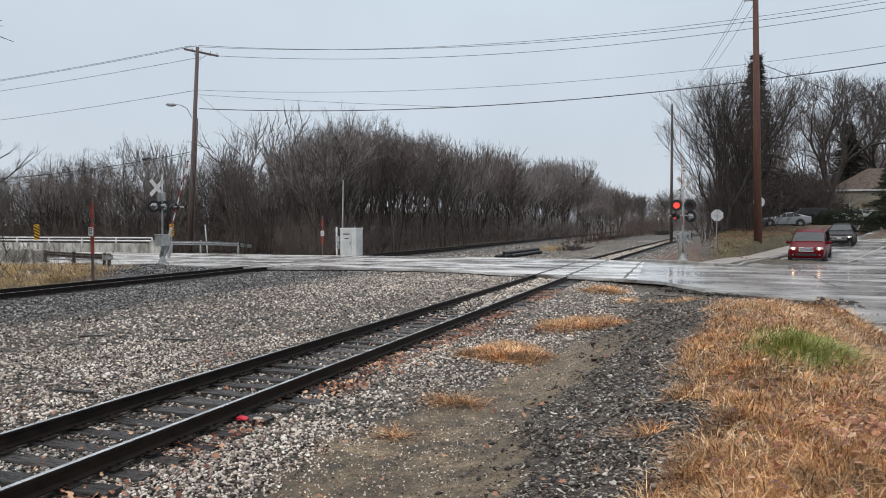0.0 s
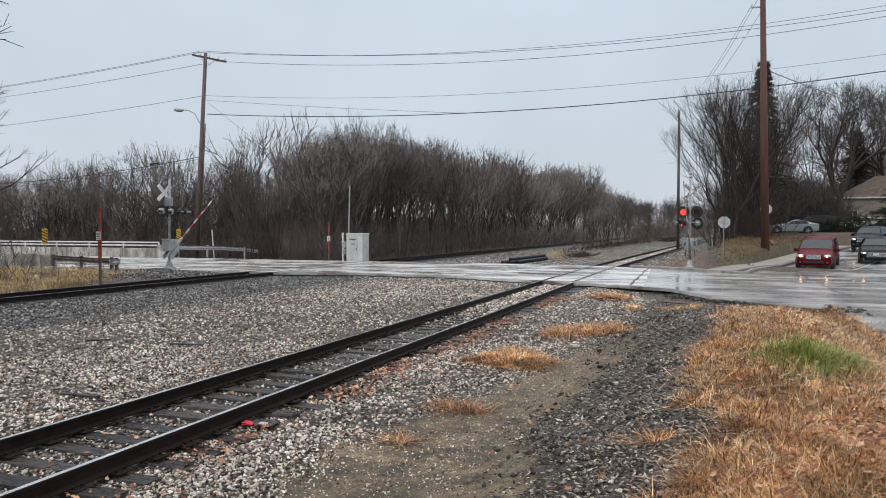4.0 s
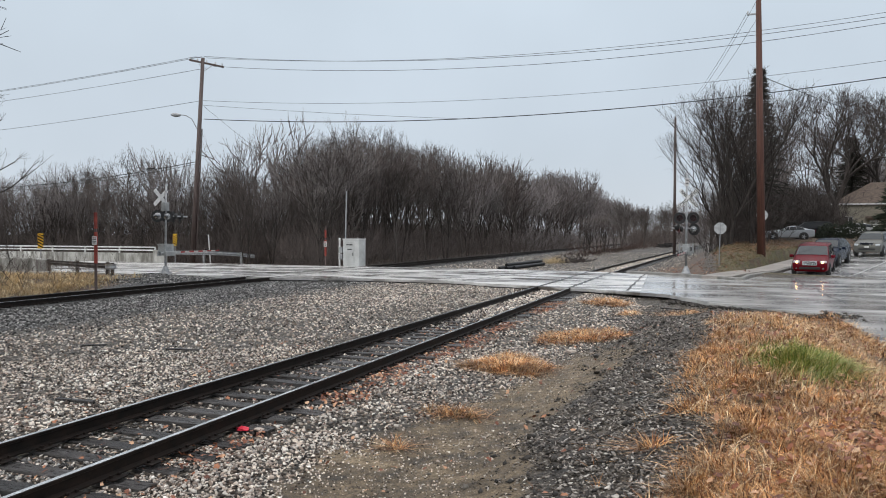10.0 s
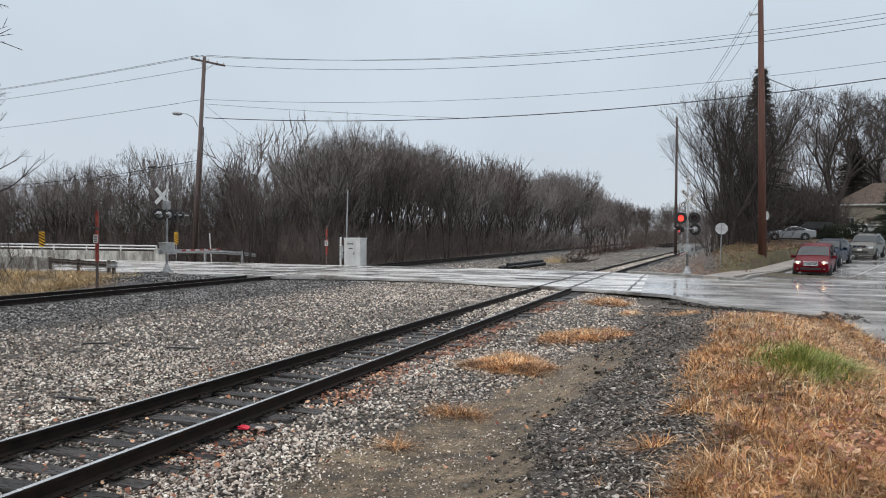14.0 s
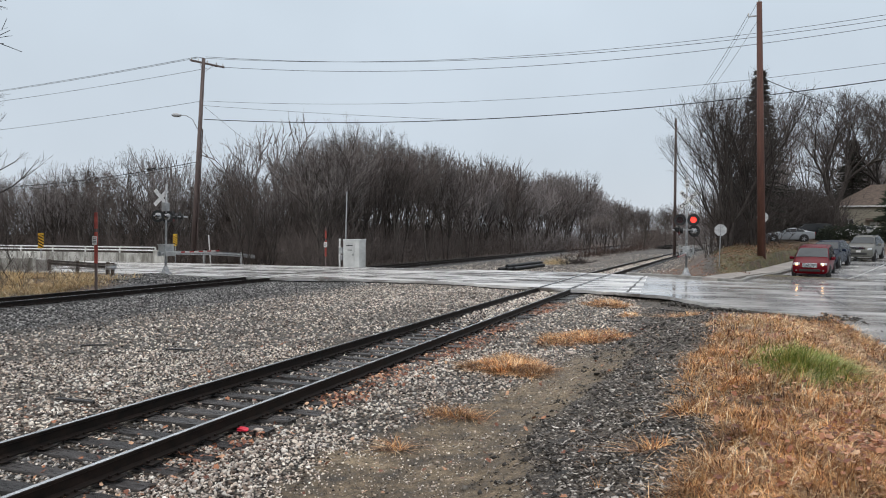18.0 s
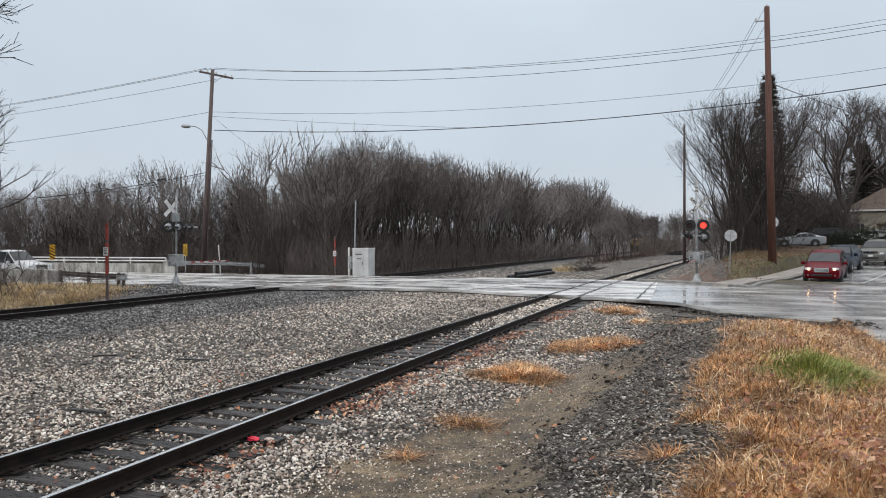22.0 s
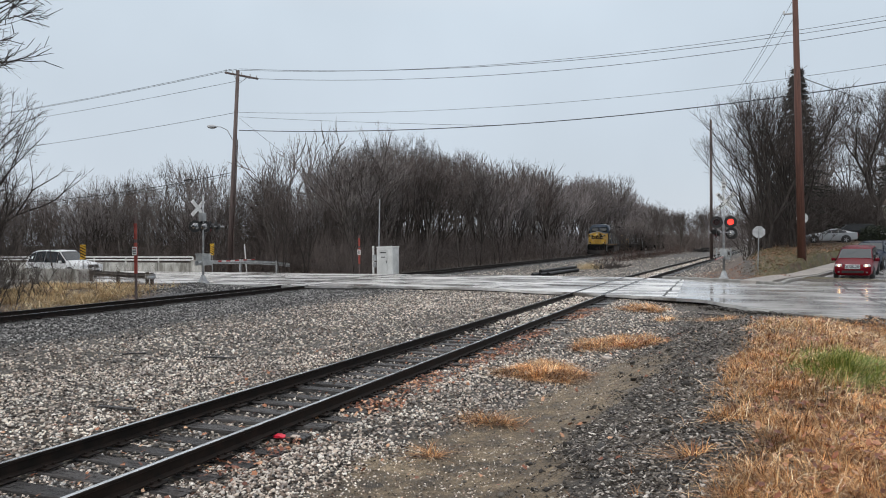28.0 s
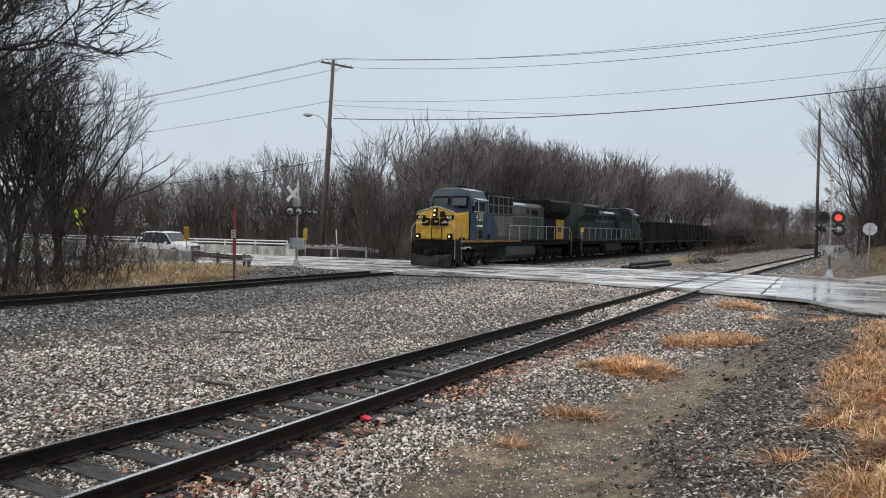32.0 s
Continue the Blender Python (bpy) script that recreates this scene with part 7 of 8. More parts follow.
for k in range(5):
    i = r8.randrange(6)
    plant_tree(WOOD[i], WOOD_LABEL[i], r8.uniform(-2, 18), r8.uniform(104, 150), r8.uniform(0, 6), r8.uniform(0.7, 1.05), "trees behind the house")
for x, y, s in ((-15.3, 135, 0.66), (-12.5, 150, 0.6), (-9.5, 170, 0.62), (-13.5, 120, 0.42), (-17.0, 160, 0.62), (-10.0, 200, 0.8), (-14.5, 172, 0.6), (-16.8, 185, 0.66), (-12.8, 190, 0.6), (-17.6, 205, 0.7), (-14.0, 215, 0.75), (-9.5, 182, 0.6)):
    plant_tree(WOOD[2], "small spreading bare tree between the tracks", x, y, x, s, "small trees between the tracks")
for k, (x, y) in enumerate(((-15.6, 96), (-15.1, 97.5), (-14.6, 99), (-15.9, 101), (-14.2, 104), (-14.9, 108), (-13.6, 111), (-15.2, 114))):
    plant_tree(WOOD[(3, 1)[k % 2]], "slender bare sapling in the brush", x, y, k * 1.3, 0.34 + 0.05 * (k % 3), "saplings between the tracks")


def conifer(name, label, x, y, h, rad, seed, mat, z=None):
    r = random.Random(seed)
    rows = []
    n = int(h * 24)
    for k in range(n):
        f = (k + r.random()) / n
        zz = 0.08 * h + f * h * 0.92
        ln = rad * (1 - f) ** 0.8 * r.uniform(0.7, 1.15) + 0.15
        a = r.uniform(0, 6.28)
        d = Vector((math.cos(a), math.sin(a), r.uniform(-0.25, 0.15)))
        p = Vector((0, 0, zz))
        for i in range(3):
            q = p + d * ln / 3
            rows.append((*p, *q, 0.02, 0.015, 2))
            for _ in range(7):
                e = (d + Vector((r.gauss(0, 0.5), r.gauss(0, 0.5), r.gauss(-0.15, 0.35)))).normalized()
                w = p.lerp(q, r.random())
                rows.append((*w, *(w + e * r.uniform(0.25, 0.6)), 0.06, 0.015, 3))
            p = q
            d = (d + Vector((0, 0, -0.06))).normalized()
    top = thing(name, label, "tree")
    part("trunk", rod(B(), (0, 0, -0.3), (0, 0, h), 0.02 * h, 0.02, 8), "bark_dark", top)
    part("crown", mesh_np("crown", *tubes(np.array(rows), 3), mat), None, top)
    top.matrix_world = Matrix.Translation((x, y, float(ground_z(x, y)) if z is None else z))


worn("needles_dark", (0.014, 0.016, 0.01), (0.04, 0.034, 0.022), 2.0, 0.8, 0, 0)
worn("needles_green", (0.012, 0.02, 0.01), (0.035, 0.045, 0.022), 2.0, 0.8, 0, 0)
conifer("conifer", "tall dark spruce behind the utility pole", 4.7, 84.0, 18.0, 3.6, 1, "needles_dark")
conifer("conifer", "dark green cedar beside the house", 16.9, 81.0, 6.5, 2.4, 2, "needles_green")
conifer("conifer", "dark green cedar beside the house", 18.4, 84.0, 7.5, 3.0, 4, "needles_green")
conifer("conifer", "dark spruce rising behind the house", 19.0, 118.0, 14.0, 4.2, 7, "needles_dark")
conifer("conifer", "small dark evergreen near the house", 23.0, 98.0, 9.0, 3.0, 3, "needles_green")


def shrub(label, x, y, w, h, seed, mat="needles_green"):
    r = random.Random(seed)
    rows = []
    for _ in range(int(900 * w * h / 6)):
        a, rr, z = r.uniform(0, 6.28), math.sqrt(r.random()), r.random()
        p = Vector((math.cos(a) * rr * w / 2 * (1 - 0.4 * z * z), math.sin(a) * rr * w / 3 * (1 - 0.4 * z * z), z * h * r.uniform(0.75, 1.05)))
        e = Vector((r.gauss(0, 0.6), r.gauss(0, 0.6), r.gauss(0.3, 0.5))).normalized() * r.uniform(0.12, 0.3)
        rows.append((*p, *(p + e), 0.05, 0.01, 3))
    ob = new("shrub", mesh_np("shrub", *tubes(np.array(rows), 3), mat))
    ob.location = (x, y, float(ground_z(x, y)))
    tagged(ob, label, "shrub", "clipped evergreen shrubs")


for k, (x, y, w, h) in enumerate(((11.5, 82.5, 3.2, 1.5), (13.4, 82.0, 3.0, 1.7), (15.3, 81.5, 3.0, 1.5), (17.4, 81.0, 3.2, 1.6), (19.6, 80.4, 3.2, 1.6), (12.8, 100, 3, 2.0), (16.2, 100.5, 2.5, 1.6), (7.0, 88, 3, 1.6), (4.5, 88, 3, 1.7))):
    shrub("dark evergreen shrub beyond the street", x, y, w, h, 60 + k)


def house():
    worn("siding_cream", (0.3, 0.27, 0.21), (0.42, 0.39, 0.32), 1.2, 0.7, 0, 0.1, (0.3, 0.3, 6))
    worn("shingles", (0.11, 0.08, 0.062), (0.2, 0.152, 0.122), 3.0, 0.85, 0, 0.5)
    g = float(ground_z(18, 104)) - 0.1
    h = thing("house", "cream sided house with a brown hipped roof", "house", Matrix.Translation((14.8, 104, g)) @ Matrix.Rotation(radians(-8), 4, "Z"))
    L, D, H = 13.0, 9.0, 4.2
    part("wall", box(B(), (L / 2, D / 2, H / 2), (L, D, H), 0.02), "siding_cream", h)
    bm = B()
    e, o = H, 0.45
    v = [bm.verts.new(p) for p in ((-o, -o, e), (L + o, -o, e), (L + o, D + o, e), (-o, D + o, e), (4.2, D / 2, e + 2.9), (L - 4.2, D / 2, e + 2.9))]
    for f in ((0, 1, 5, 4), (1, 2, 5), (2, 3, 4, 5), (3, 0, 4), (3, 2, 1, 0)):
        bm.faces.new([v[k] for k in f])
    roof = part("roof", bm, "shingles", h)
    part("fascia", box(B(), (L / 2, -o, e - 0.08), (L + 2 * o, 0.06, 0.2), 0.01), "white_paint", h)
    part("chimney", box(B(), (9, D / 2, e + 3.0), (0.7, 0.7, 1.4), 0.02), "kerb_concrete", roof)
    for x, w, z, hh in ((1.6, 1.0, 1.9, 1.3), (7.6, 1.6, 1.9, 1.3), (10.8, 1.6, 1.9, 1.3)):
        win = part("window", box(B(), (x, -0.03, z), (w, 0.08, hh), 0.01), "white_paint", h)
        for s in (-1, 1):
            part("pane", box(B(), (x + s * w / 4, -0.08, z), (w / 2 - 0.1, 0.02, hh - 0.14), 0.004), "dark_glass", win)
    d = part("door", box(B(), (4.4, -0.03, 1.05), (1.0, 0.08, 2.1), 0.01), "white_paint", h, "white front door")
    part("handle", box(B(), (4.75, -0.09, 1.0), (0.06, 0.05, 0.12), 0.01), "black_paint", d)
    part("awning", box(B(), (4.4, -0.6, 2.45), (2.0, 1.2, 0.12), 0.02, Matrix.Rotation(radians(10), 4, "X")), "shingles", h)
    ramp_top = thing("boat_trailer_mast", "two pale poles leaning above a white parked hood", "poles", Matrix.Translation((12.4, 76, float(ground_z(12.4, 76)))))
    part("pole", rod(B(), (0, 0, 0), (0.3, 0, 1.25), 0.03, None, 8), "white_paint", ramp_top)
    part("pole", rod(B(), (0.25, 0, 0.1), (0.85, 0, 1.4), 0.03, None, 8), "white_paint", ramp_top)


house()


def bush_area(x0, x1, y0, y1):
    return lambda r: (r.uniform(x0, x1), r.uniform(y0, y1))


def clumped(spots, spread):
    def area(r):
        x, y = r.choice(spots)
        return (r.gauss(x, spread), r.gauss(y, spread * 1.6))
    return area


thicket("brush", "reddish brown bare brush between the tracks", 360, clumped([(-15.8, 92), (-14.5, 101), (-13.8, 112), (-12.5, 125), (-11.5, 136), (-16.5, 112), (-14, 150), (-12, 165)], 1.3), 0.5, 2.0, "twig_red", 43, 7, 0.55, 0.013)
thicket("brush", "tall grey brush between the tracks far down the line", 520, lambda r: (r.uniform(-18.6, -9.5), r.uniform(150, 225)), 2.5, 6.5, "twig_brown", 72, 7, 0.4, 0.026)
thicket("brush", "dark bare brush beside the siding", 260, clumped([(2.4, 84), (2.0, 95), (2.2, 106), (3.2, 120), (4.4, 135), (5.4, 150), (5.5, 110)], 1.0), 1.0, 4.0, "twig_dark", 44, 7, 0.5, 0.018)
thicket("brush", "tangled dark brush beyond the main line", 430, clumped([(-28, 15), (-30, 18), (-32, 20), (-34, 23), (-36, 25), (-31, 13), (-28, 10), (-29, 12), (-27.6, 15)], 1.3), 1.2, 5.0, "twig_dark", 45, 6, 0.5, 0.016)
thicket("brush", "low brown brush by the bridge wall", 200, clumped([(-33, 28), (-36, 29.5), (-38.5, 30.5), (-30, 24), (-40, 28)], 1.3), 0.6, 2.0, "twig_brown", 46, 5, 0.6, 0.008)
thicket("brush_heap", "heap of dark cut branches beside the track", 90, clumped([(-11.9, 63.5), (-11.5, 65.0), (-11.2, 66.5)], 0.35), 0.5, 1.3, "twig_dark", 71, 4, 2.2, 0.03)
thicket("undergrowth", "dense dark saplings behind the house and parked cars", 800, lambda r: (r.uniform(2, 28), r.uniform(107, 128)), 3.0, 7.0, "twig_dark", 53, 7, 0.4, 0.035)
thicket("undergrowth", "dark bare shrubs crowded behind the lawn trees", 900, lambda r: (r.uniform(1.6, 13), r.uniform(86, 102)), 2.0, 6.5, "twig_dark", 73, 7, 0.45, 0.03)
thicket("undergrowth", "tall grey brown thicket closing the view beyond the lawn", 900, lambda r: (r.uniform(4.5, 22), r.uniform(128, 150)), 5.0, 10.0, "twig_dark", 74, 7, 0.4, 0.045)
def along_siding(near, far, y0, y1):
    def area(r):
        y = r.uniform(y0, y1)
        return (float(siding_x(y)) + r.uniform(near, far), y)
    return area


thicket("undergrowth", "grey brown brush closing in on the siding far off", 520, along_siding(3.2, 15, 165, 300), 5.0, 9.5, "twig_brown", 75, 7, 0.4, 0.045)
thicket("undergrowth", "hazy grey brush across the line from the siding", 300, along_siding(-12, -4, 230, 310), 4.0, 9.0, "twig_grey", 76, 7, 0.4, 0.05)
thicket("vines", "tangle of dark twigs in front of the parked cars", 200, bush_area(4, 14, 86, 92), 1.0, 3.5, "twig_dark", 47, 4, 0.4, 0.02)
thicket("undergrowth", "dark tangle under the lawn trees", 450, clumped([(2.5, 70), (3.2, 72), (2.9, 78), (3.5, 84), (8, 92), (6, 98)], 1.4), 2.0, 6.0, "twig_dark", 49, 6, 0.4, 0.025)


# ---- loose things on the ground ----
island_mix("stone_light", [(0.0, (0.014, 0.012, 0.011)), (0.16, (0.08, 0.062, 0.052)), (0.28, (0.32, 0.25, 0.205)), (0.4, (0.26, 0.255, 0.255)), (0.54, (0.62, 0.51, 0.43)), (0.7, (0.66, 0.64, 0.61)), (0.86, (0.88, 0.78, 0.68)), (1.0, (1.0, 0.98, 0.94))], 0.5, 0.5)
island_mix("stone_dark", [(0.0, (0.01, 0.008, 0.007)), (0.36, (0.06, 0.05, 0.043)), (0.62, (0.17, 0.15, 0.13)), (0.86, (0.38, 0.35, 0.32)), (1.0, (0.72, 0.69, 0.65))], 0.42, 0.6)
island_mix("stone_ballast", [(0.0, (0.012, 0.012, 0.012)), (0.32, (0.055, 0.055, 0.056)), (0.64, (0.18, 0.18, 0.18)), (1.0, (0.58, 0.575, 0.57))], 0.5, 0.5)
island_mix("grass_dead", [(0.0, (0.05, 0.022, 0.012)), (0.22, (0.24, 0.095, 0.04)), (0.5, (0.6, 0.3, 0.12)), (0.8, (0.86, 0.54, 0.26)), (1.0, (0.98, 0.84, 0.6))], 0.55, 2.6, 0.3, (0.42, 0.38, 0.35), (1.35, 1.32, 1.25))
island_mix("straw_pale", [(0.0, (0.5, 0.3, 0.14)), (0.5, (0.85, 0.62, 0.36)), (1.0, (1.0, 0.88, 0.66))], 0.5)
island_mix("grass_tan", [(0.0, (0.36, 0.24, 0.13)), (0.4, (0.82, 0.65, 0.4)), (1.0, (1.0, 0.92, 0.7))], 0.7, 0.5)
island_mix("grass_green", [(0.0, (0.08, 0.12, 0.022)), (0.4, (0.22, 0.29, 0.06)), (0.75, (0.42, 0.44, 0.12)), (1.0, (0.8, 0.64, 0.3))], 0.45)
island_mix("grass_lawn", [(0.0, (0.07, 0.06, 0.03)), (0.4, (0.15, 0.14, 0.05)), (0.75, (0.2, 0.13, 0.07)), (1.0, (0.26, 0.14, 0.08))], 0.6, 0.4)
island_mix("leaf_dead", [(0.0, (0.1, 0.038, 0.026)), (0.4, (0.27, 0.1, 0.055)), (0.75, (0.46, 0.21, 0.11)), (1.0, (0.66, 0.42, 0.26))], 0.4)
island_mix("grit", [(0.0, (0.03, 0.022, 0.015)), (0.5, (0.13, 0.1, 0.068)), (0.85, (0.3, 0.25, 0.18)), (1.0, (0.7, 0.64, 0.55))], 0.6, 0.8)
island_mix("asphalt_chunk", [(0.0, (0.022, 0.019, 0.016)), (0.7, (0.06, 0.053, 0.046)), (1.0, (0.15, 0.135, 0.115))], 0.5)

PHI = (1 + 5 ** 0.5) / 2
ICO_V = np.array([(-1, PHI, 0), (1, PHI, 0), (-1, -PHI, 0), (1, -PHI, 0), (0, -1, PHI), (0, 1, PHI), (0, -1, -PHI), (0, 1, -PHI), (PHI, 0, -1), (PHI, 0, 1), (-PHI, 0, -1), (-PHI, 0, 1)]) / 1.9
ICO_F = np.array([(0, 11, 5), (0, 5, 1), (0, 1, 7), (0, 7, 10), (0, 10, 11), (1, 5, 9), (5, 11, 4), (11, 10, 2), (10, 7, 6), (7, 1, 8), (3, 9, 4), (3, 4, 2), (3, 2, 6), (3, 6, 8), (3, 8, 9), (4, 9, 5), (2, 4, 11), (6, 2, 10), (8, 6, 7), (9, 8, 1)])
gen = np.random.default_rng(4)


def sector(n, d0, d1):
    """Points on the ground round the viewpoint, by distance and bearing."""
    d = np.sqrt(gen.uniform(d0 * d0, d1 * d1, n))
    a = np.radians(gen.uniform(-63, 13, n))
    return np.sin(a) * d, np.cos(a) * d


def turned(n):
    q = gen.normal(size=(n, 4))
    q /= np.linalg.norm(q, axis=1, keepdims=True)
    w, x, y, z = q.T
    return np.stack([np.stack([1 - 2 * (y * y + z * z), 2 * (x * y - z * w), 2 * (x * z + y * w)], -1), np.stack([2 * (x * y + z * w), 1 - 2 * (x * x + z * z), 2 * (y * z - x * w)], -1), np.stack([2 * (x * z - y * w), 2 * (y * z + x * w), 1 - 2 * (x * x + y * y)], -1)], 1)


OCT_V = np.array([(1, 0, 0), (-1, 0, 0), (0, 1, 0), (0, -1, 0), (0, 0, 1), (0, 0, -1)]) * 1.15
OCT_F = np.array([(0, 2, 4), (2, 1, 4), (1, 3, 4), (3, 0, 4), (2, 0, 5), (1, 2, 5), (3, 1, 5), (0, 3, 5)])


def stones(name, label, x, y, size, mat, sink=0.25, plain_shape=False, flat=False):
    n = len(x)
    pts, tri = (OCT_V, OCT_F) if plain_shape else (ICO_V, ICO_F)
    shape = pts[None] * gen.uniform(0.5, 1.3, (n, len(pts), 1)) * np.stack([gen.uniform(0.75, 1.3, n), gen.uniform(0.65, 1.05, n), gen.uniform(0.5, 0.8, n)], 1)[:, None]
    if flat:
        # broken chips lying almost level
        shape = shape * np.stack([gen.uniform(1.1, 1.9, n), gen.uniform(0.7, 1.0, n), gen.uniform(0.45, 0.7, n)], 1)[:, None]
        yaw, tip = gen.uniform(0, 6.283, n), gen.normal(0, 0.3, (2, n))
        c, d = np.cos(yaw), np.sin(yaw)
        lay = np.zeros((n, 3, 3))
        lay[:, 0, 0], lay[:, 0, 1], lay[:, 1, 0], lay[:, 1, 1], lay[:, 2, 2] = c, -d, d, c, 1
        lay[:, 2, 0], lay[:, 2, 1] = tip[0], tip[1]
        v = np.einsum("nij,nkj->nki", lay, shape) * size[:, None, None]
    else:
        v = np.einsum("nij,nkj->nki", turned(n), shape) * size[:, None, None]
        v[:, :, 2] *= 0.8
    v += np.stack([x, y, ground_z(x, y) + size * (0.5 - sink)], 1)[:, None]
    f = tri[None] + (np.arange(n) * len(pts))[:, None, None]
    ob = new(name, mesh_np(name, v.reshape(-1, 3), f.reshape(-1, 3), mat))
    return tagged(ob, label, "gravel", kind="stuff")


def off_ties(x, y):
    ok = np.ones(len(x), bool)
    inside = np.abs(x - SIDING) < 1.32
    ty = np.array([b for a, b in TIE_YS if abs(a - SIDING) < 0.5])
    gap = np.min(np.abs(y[:, None] - ty[None]), axis=1)
    ok &= ~(inside & (gap < 0.1))
    for s in (-GAUGE, GAUGE):
        ok &= np.abs(x - SIDING - s) > 0.095
    return ok


def spread_gravel():
    L, D, G = [], [], []
    for n, d0, d1, s0, s1 in ((42000, 4.0, 9.0, 0.011, 0.029), (33000, 9.0, 16.0, 0.017, 0.034), (22000, 16.0, 27.0, 0.025, 0.042)):
        x, y = sector(n, d0, d1)
        size = gen.uniform(s0, s1, n) * np.where(gen.random(n) < 0.08, 1.4, 1.0)
        dm = dirt_mask(x, y)
        size = size * (1 - 0.45 * dm)
        keep = (gen.random(n) > 0.72 * dm) & (gen.random(n) > 0.93 * grass_mask(x, y)) & (off_ties(x, y) | ((gen.random(n) < 0.3) & (np.abs(np.abs(x - SIDING) - GAUGE) > 0.1))) & (x > -19.0) & (y < near_edge(x) + 0.25)
        dark = (x > -2.1 + 0.4 * ripple(x, y)) & (y < 27)
        size = np.where(dark, size * 0.78, size)
        grey = gen.random(n) < step(-14.0, -17.0, x + 0.6 * ripple(x * 0.8, y * 0.8))
        grey |= (np.abs(x - SIDING) < 0.7) & (gen.random(n) < 0.55)
        for store, m in ((L, keep & ~dark & ~grey), (D, keep & dark), (G, keep & grey)):
            store.append((x[m], y[m], size[m]))
    for far, zone in ((False, slice(0, 1)), (True, slice(1, 3))):
        stones("gravel", "loose pale grey and white railway gravel", *[np.concatenate([a[k] for a in L[zone]]) for k in range(3)], "stone_light", 0.25, far)
        stones("gravel", "dark slag and stones on the bank", *[np.concatenate([a[k] for a in D[zone]]) for k in range(3)], "stone_dark", 0.25, far, True)
    stones("ballast", "dark grey crushed ballast towards the main line", *[np.concatenate([a[k] for a in G]) for k in range(3)], "stone_ballast", 0.25, True)
    # fine chips of slag and stone over the face of the bank, and grit on the bare dirt
    n = 26000
    y = 3.6 + 22 * gen.random(n) ** 1.7
    x = np.interp(y, [3, 9, 16, 26], [-1.1, -1.3, -1.0, -0.4]) + gen.normal(0, 0.75, n)
    m = (gen.random(n) > 0.95 * grass_mask(x, y)) & (gen.random(n) > 0.9 * dirt_mask(x, y)) & (y < near_edge(x) - 0.1)
    stones("slag", "fine dark chips of slag and broken stone on the bank", x[m], y[m], gen.uniform(0.006, 0.017, m.sum()) * (0.8 + 0.03 * y[m]), "stone_dark", 0.2, True, True)
    n = 15000
    y = 4.2 + 14 * gen.random(n) ** 1.4
    x = np.interp(y, [0, 6.2, 8.5, 10.5, 12.7, 17, 22], [-2.5, -2.7, -2.95, -2.55, -2.2, -1.7, -1.4]) + gen.normal(0, 0.6, n)
    stones("grit", "fine grit and crumbs of earth on the bare dirt", x, y, gen.uniform(0.003, 0.009, n) * (0.8 + 0.03 * y), "grit", 0.2, True)
    # coarse stones on the far gravel between the tracks
    n = 10000
    y = 46.5 + 60 * gen.random(n) ** 1.6
    x = gen.uniform(-20.0, -1.5, n)
    side = np.abs(x - siding_x(y))
    m = (np.abs(side - GAUGE) > 0.14) & (x < siding_x(y) + 3.5)
    stones("gravel", "coarse pale gravel beyond the crossing", x[m], y[m], gen.uniform(0.03, 0.058, m.sum()), "stone_light", 0.2, True)
    n = 3500
    y = 46.5 + 60 * gen.random(n) ** 1.5
    off = gen.uniform(-0.62, 0.62, n)
    bed = stones("gravel", "pale gravel filling the siding between its rails", siding_x(y) + off, y, gen.uniform(0.04, 0.07, n), "stone_light", 0.2, True)
    bed.location.z = 0.06
    n = 22000
    x = gen.uniform(-19.5, -2.5, n)
    y = gen.uniform(17.5, 33.4, n)
    m = (np.abs(x - SIDING) > 1.4) & (y < near_edge(x) + 0.1) & (np.hypot(x, y) > 26.3)
    grey = gen.random(n) < step(-14.0, -17.0, x + 0.6 * ripple(x * 0.8, y * 0.8))
    for pick, mat, label in ((m & ~grey, "stone_light", "coarse gravel beside the crossing road"), (m & grey, "stone_ballast", "coarse grey ballast beside the crossing road")):
        stones("gravel", label, x[pick], y[pick], gen.uniform(0.027, 0.05, pick.sum()), mat, 0.2, True)
    n = 2600
    y = gen.uniform(17, 31.4, n)
    x = SIDING + gen.uniform(-0.62, 0.62, n)
    m = gen.random(n) < step(16, 24, y)
    bed = stones("gravel", "gravel strewn over the ties near the road", x[m], y[m], gen.uniform(0.03, 0.055, m.sum()), "stone_light", 0.2, True)
    bed.location.z = 0.055
    # lumps of slag scattered on the bank
    n = 1000
    y = 3.8 + 22 * gen.random(n) ** 1.5
    x = np.interp(y, [3, 9, 16, 26], [-1.2, -1.4, -1.3, -1.0]) + gen.normal(0, 0.55, n)
    m = gen.random(n) > 0.9 * grass_mask(x, y)
    stones("slag", "black and rusty lumps of slag on the bank", x[m], y[m], gen.uniform(0.015, 0.045, m.sum()) * np.where(gen.random(m.sum()) < 0.06, 1.7, 1.0), "asphalt_chunk", 0.3, True)
    n = 2600
    x, y = gen.uniform(-31.5, -24.6, n), gen.uniform(26.5, 32.6, n)
    m = gen.random(n) < step(26.5, 29, y) * (0.25 + 0.75 * step(-31, -29, x))
    stones("ballast", "dark grey crushed ballast round the gate mast", x[m], y[m], gen.uniform(0.035, 0.065, m.sum()), "stone_ballast", 0.25, True)
    # ballast shoulder of the main line
    n = 9000
    y = gen.uniform(8, 32, n)
    x = gen.uniform(-21.0, -17.3, n)
    m = y < near_edge(x)
    stones("ballast", "dark grey crushed ballast beside the main line", x[m], y[m], gen.uniform(0.03, 0.055, m.sum()), "stone_ballast", 0.25, True)


spread_gravel()


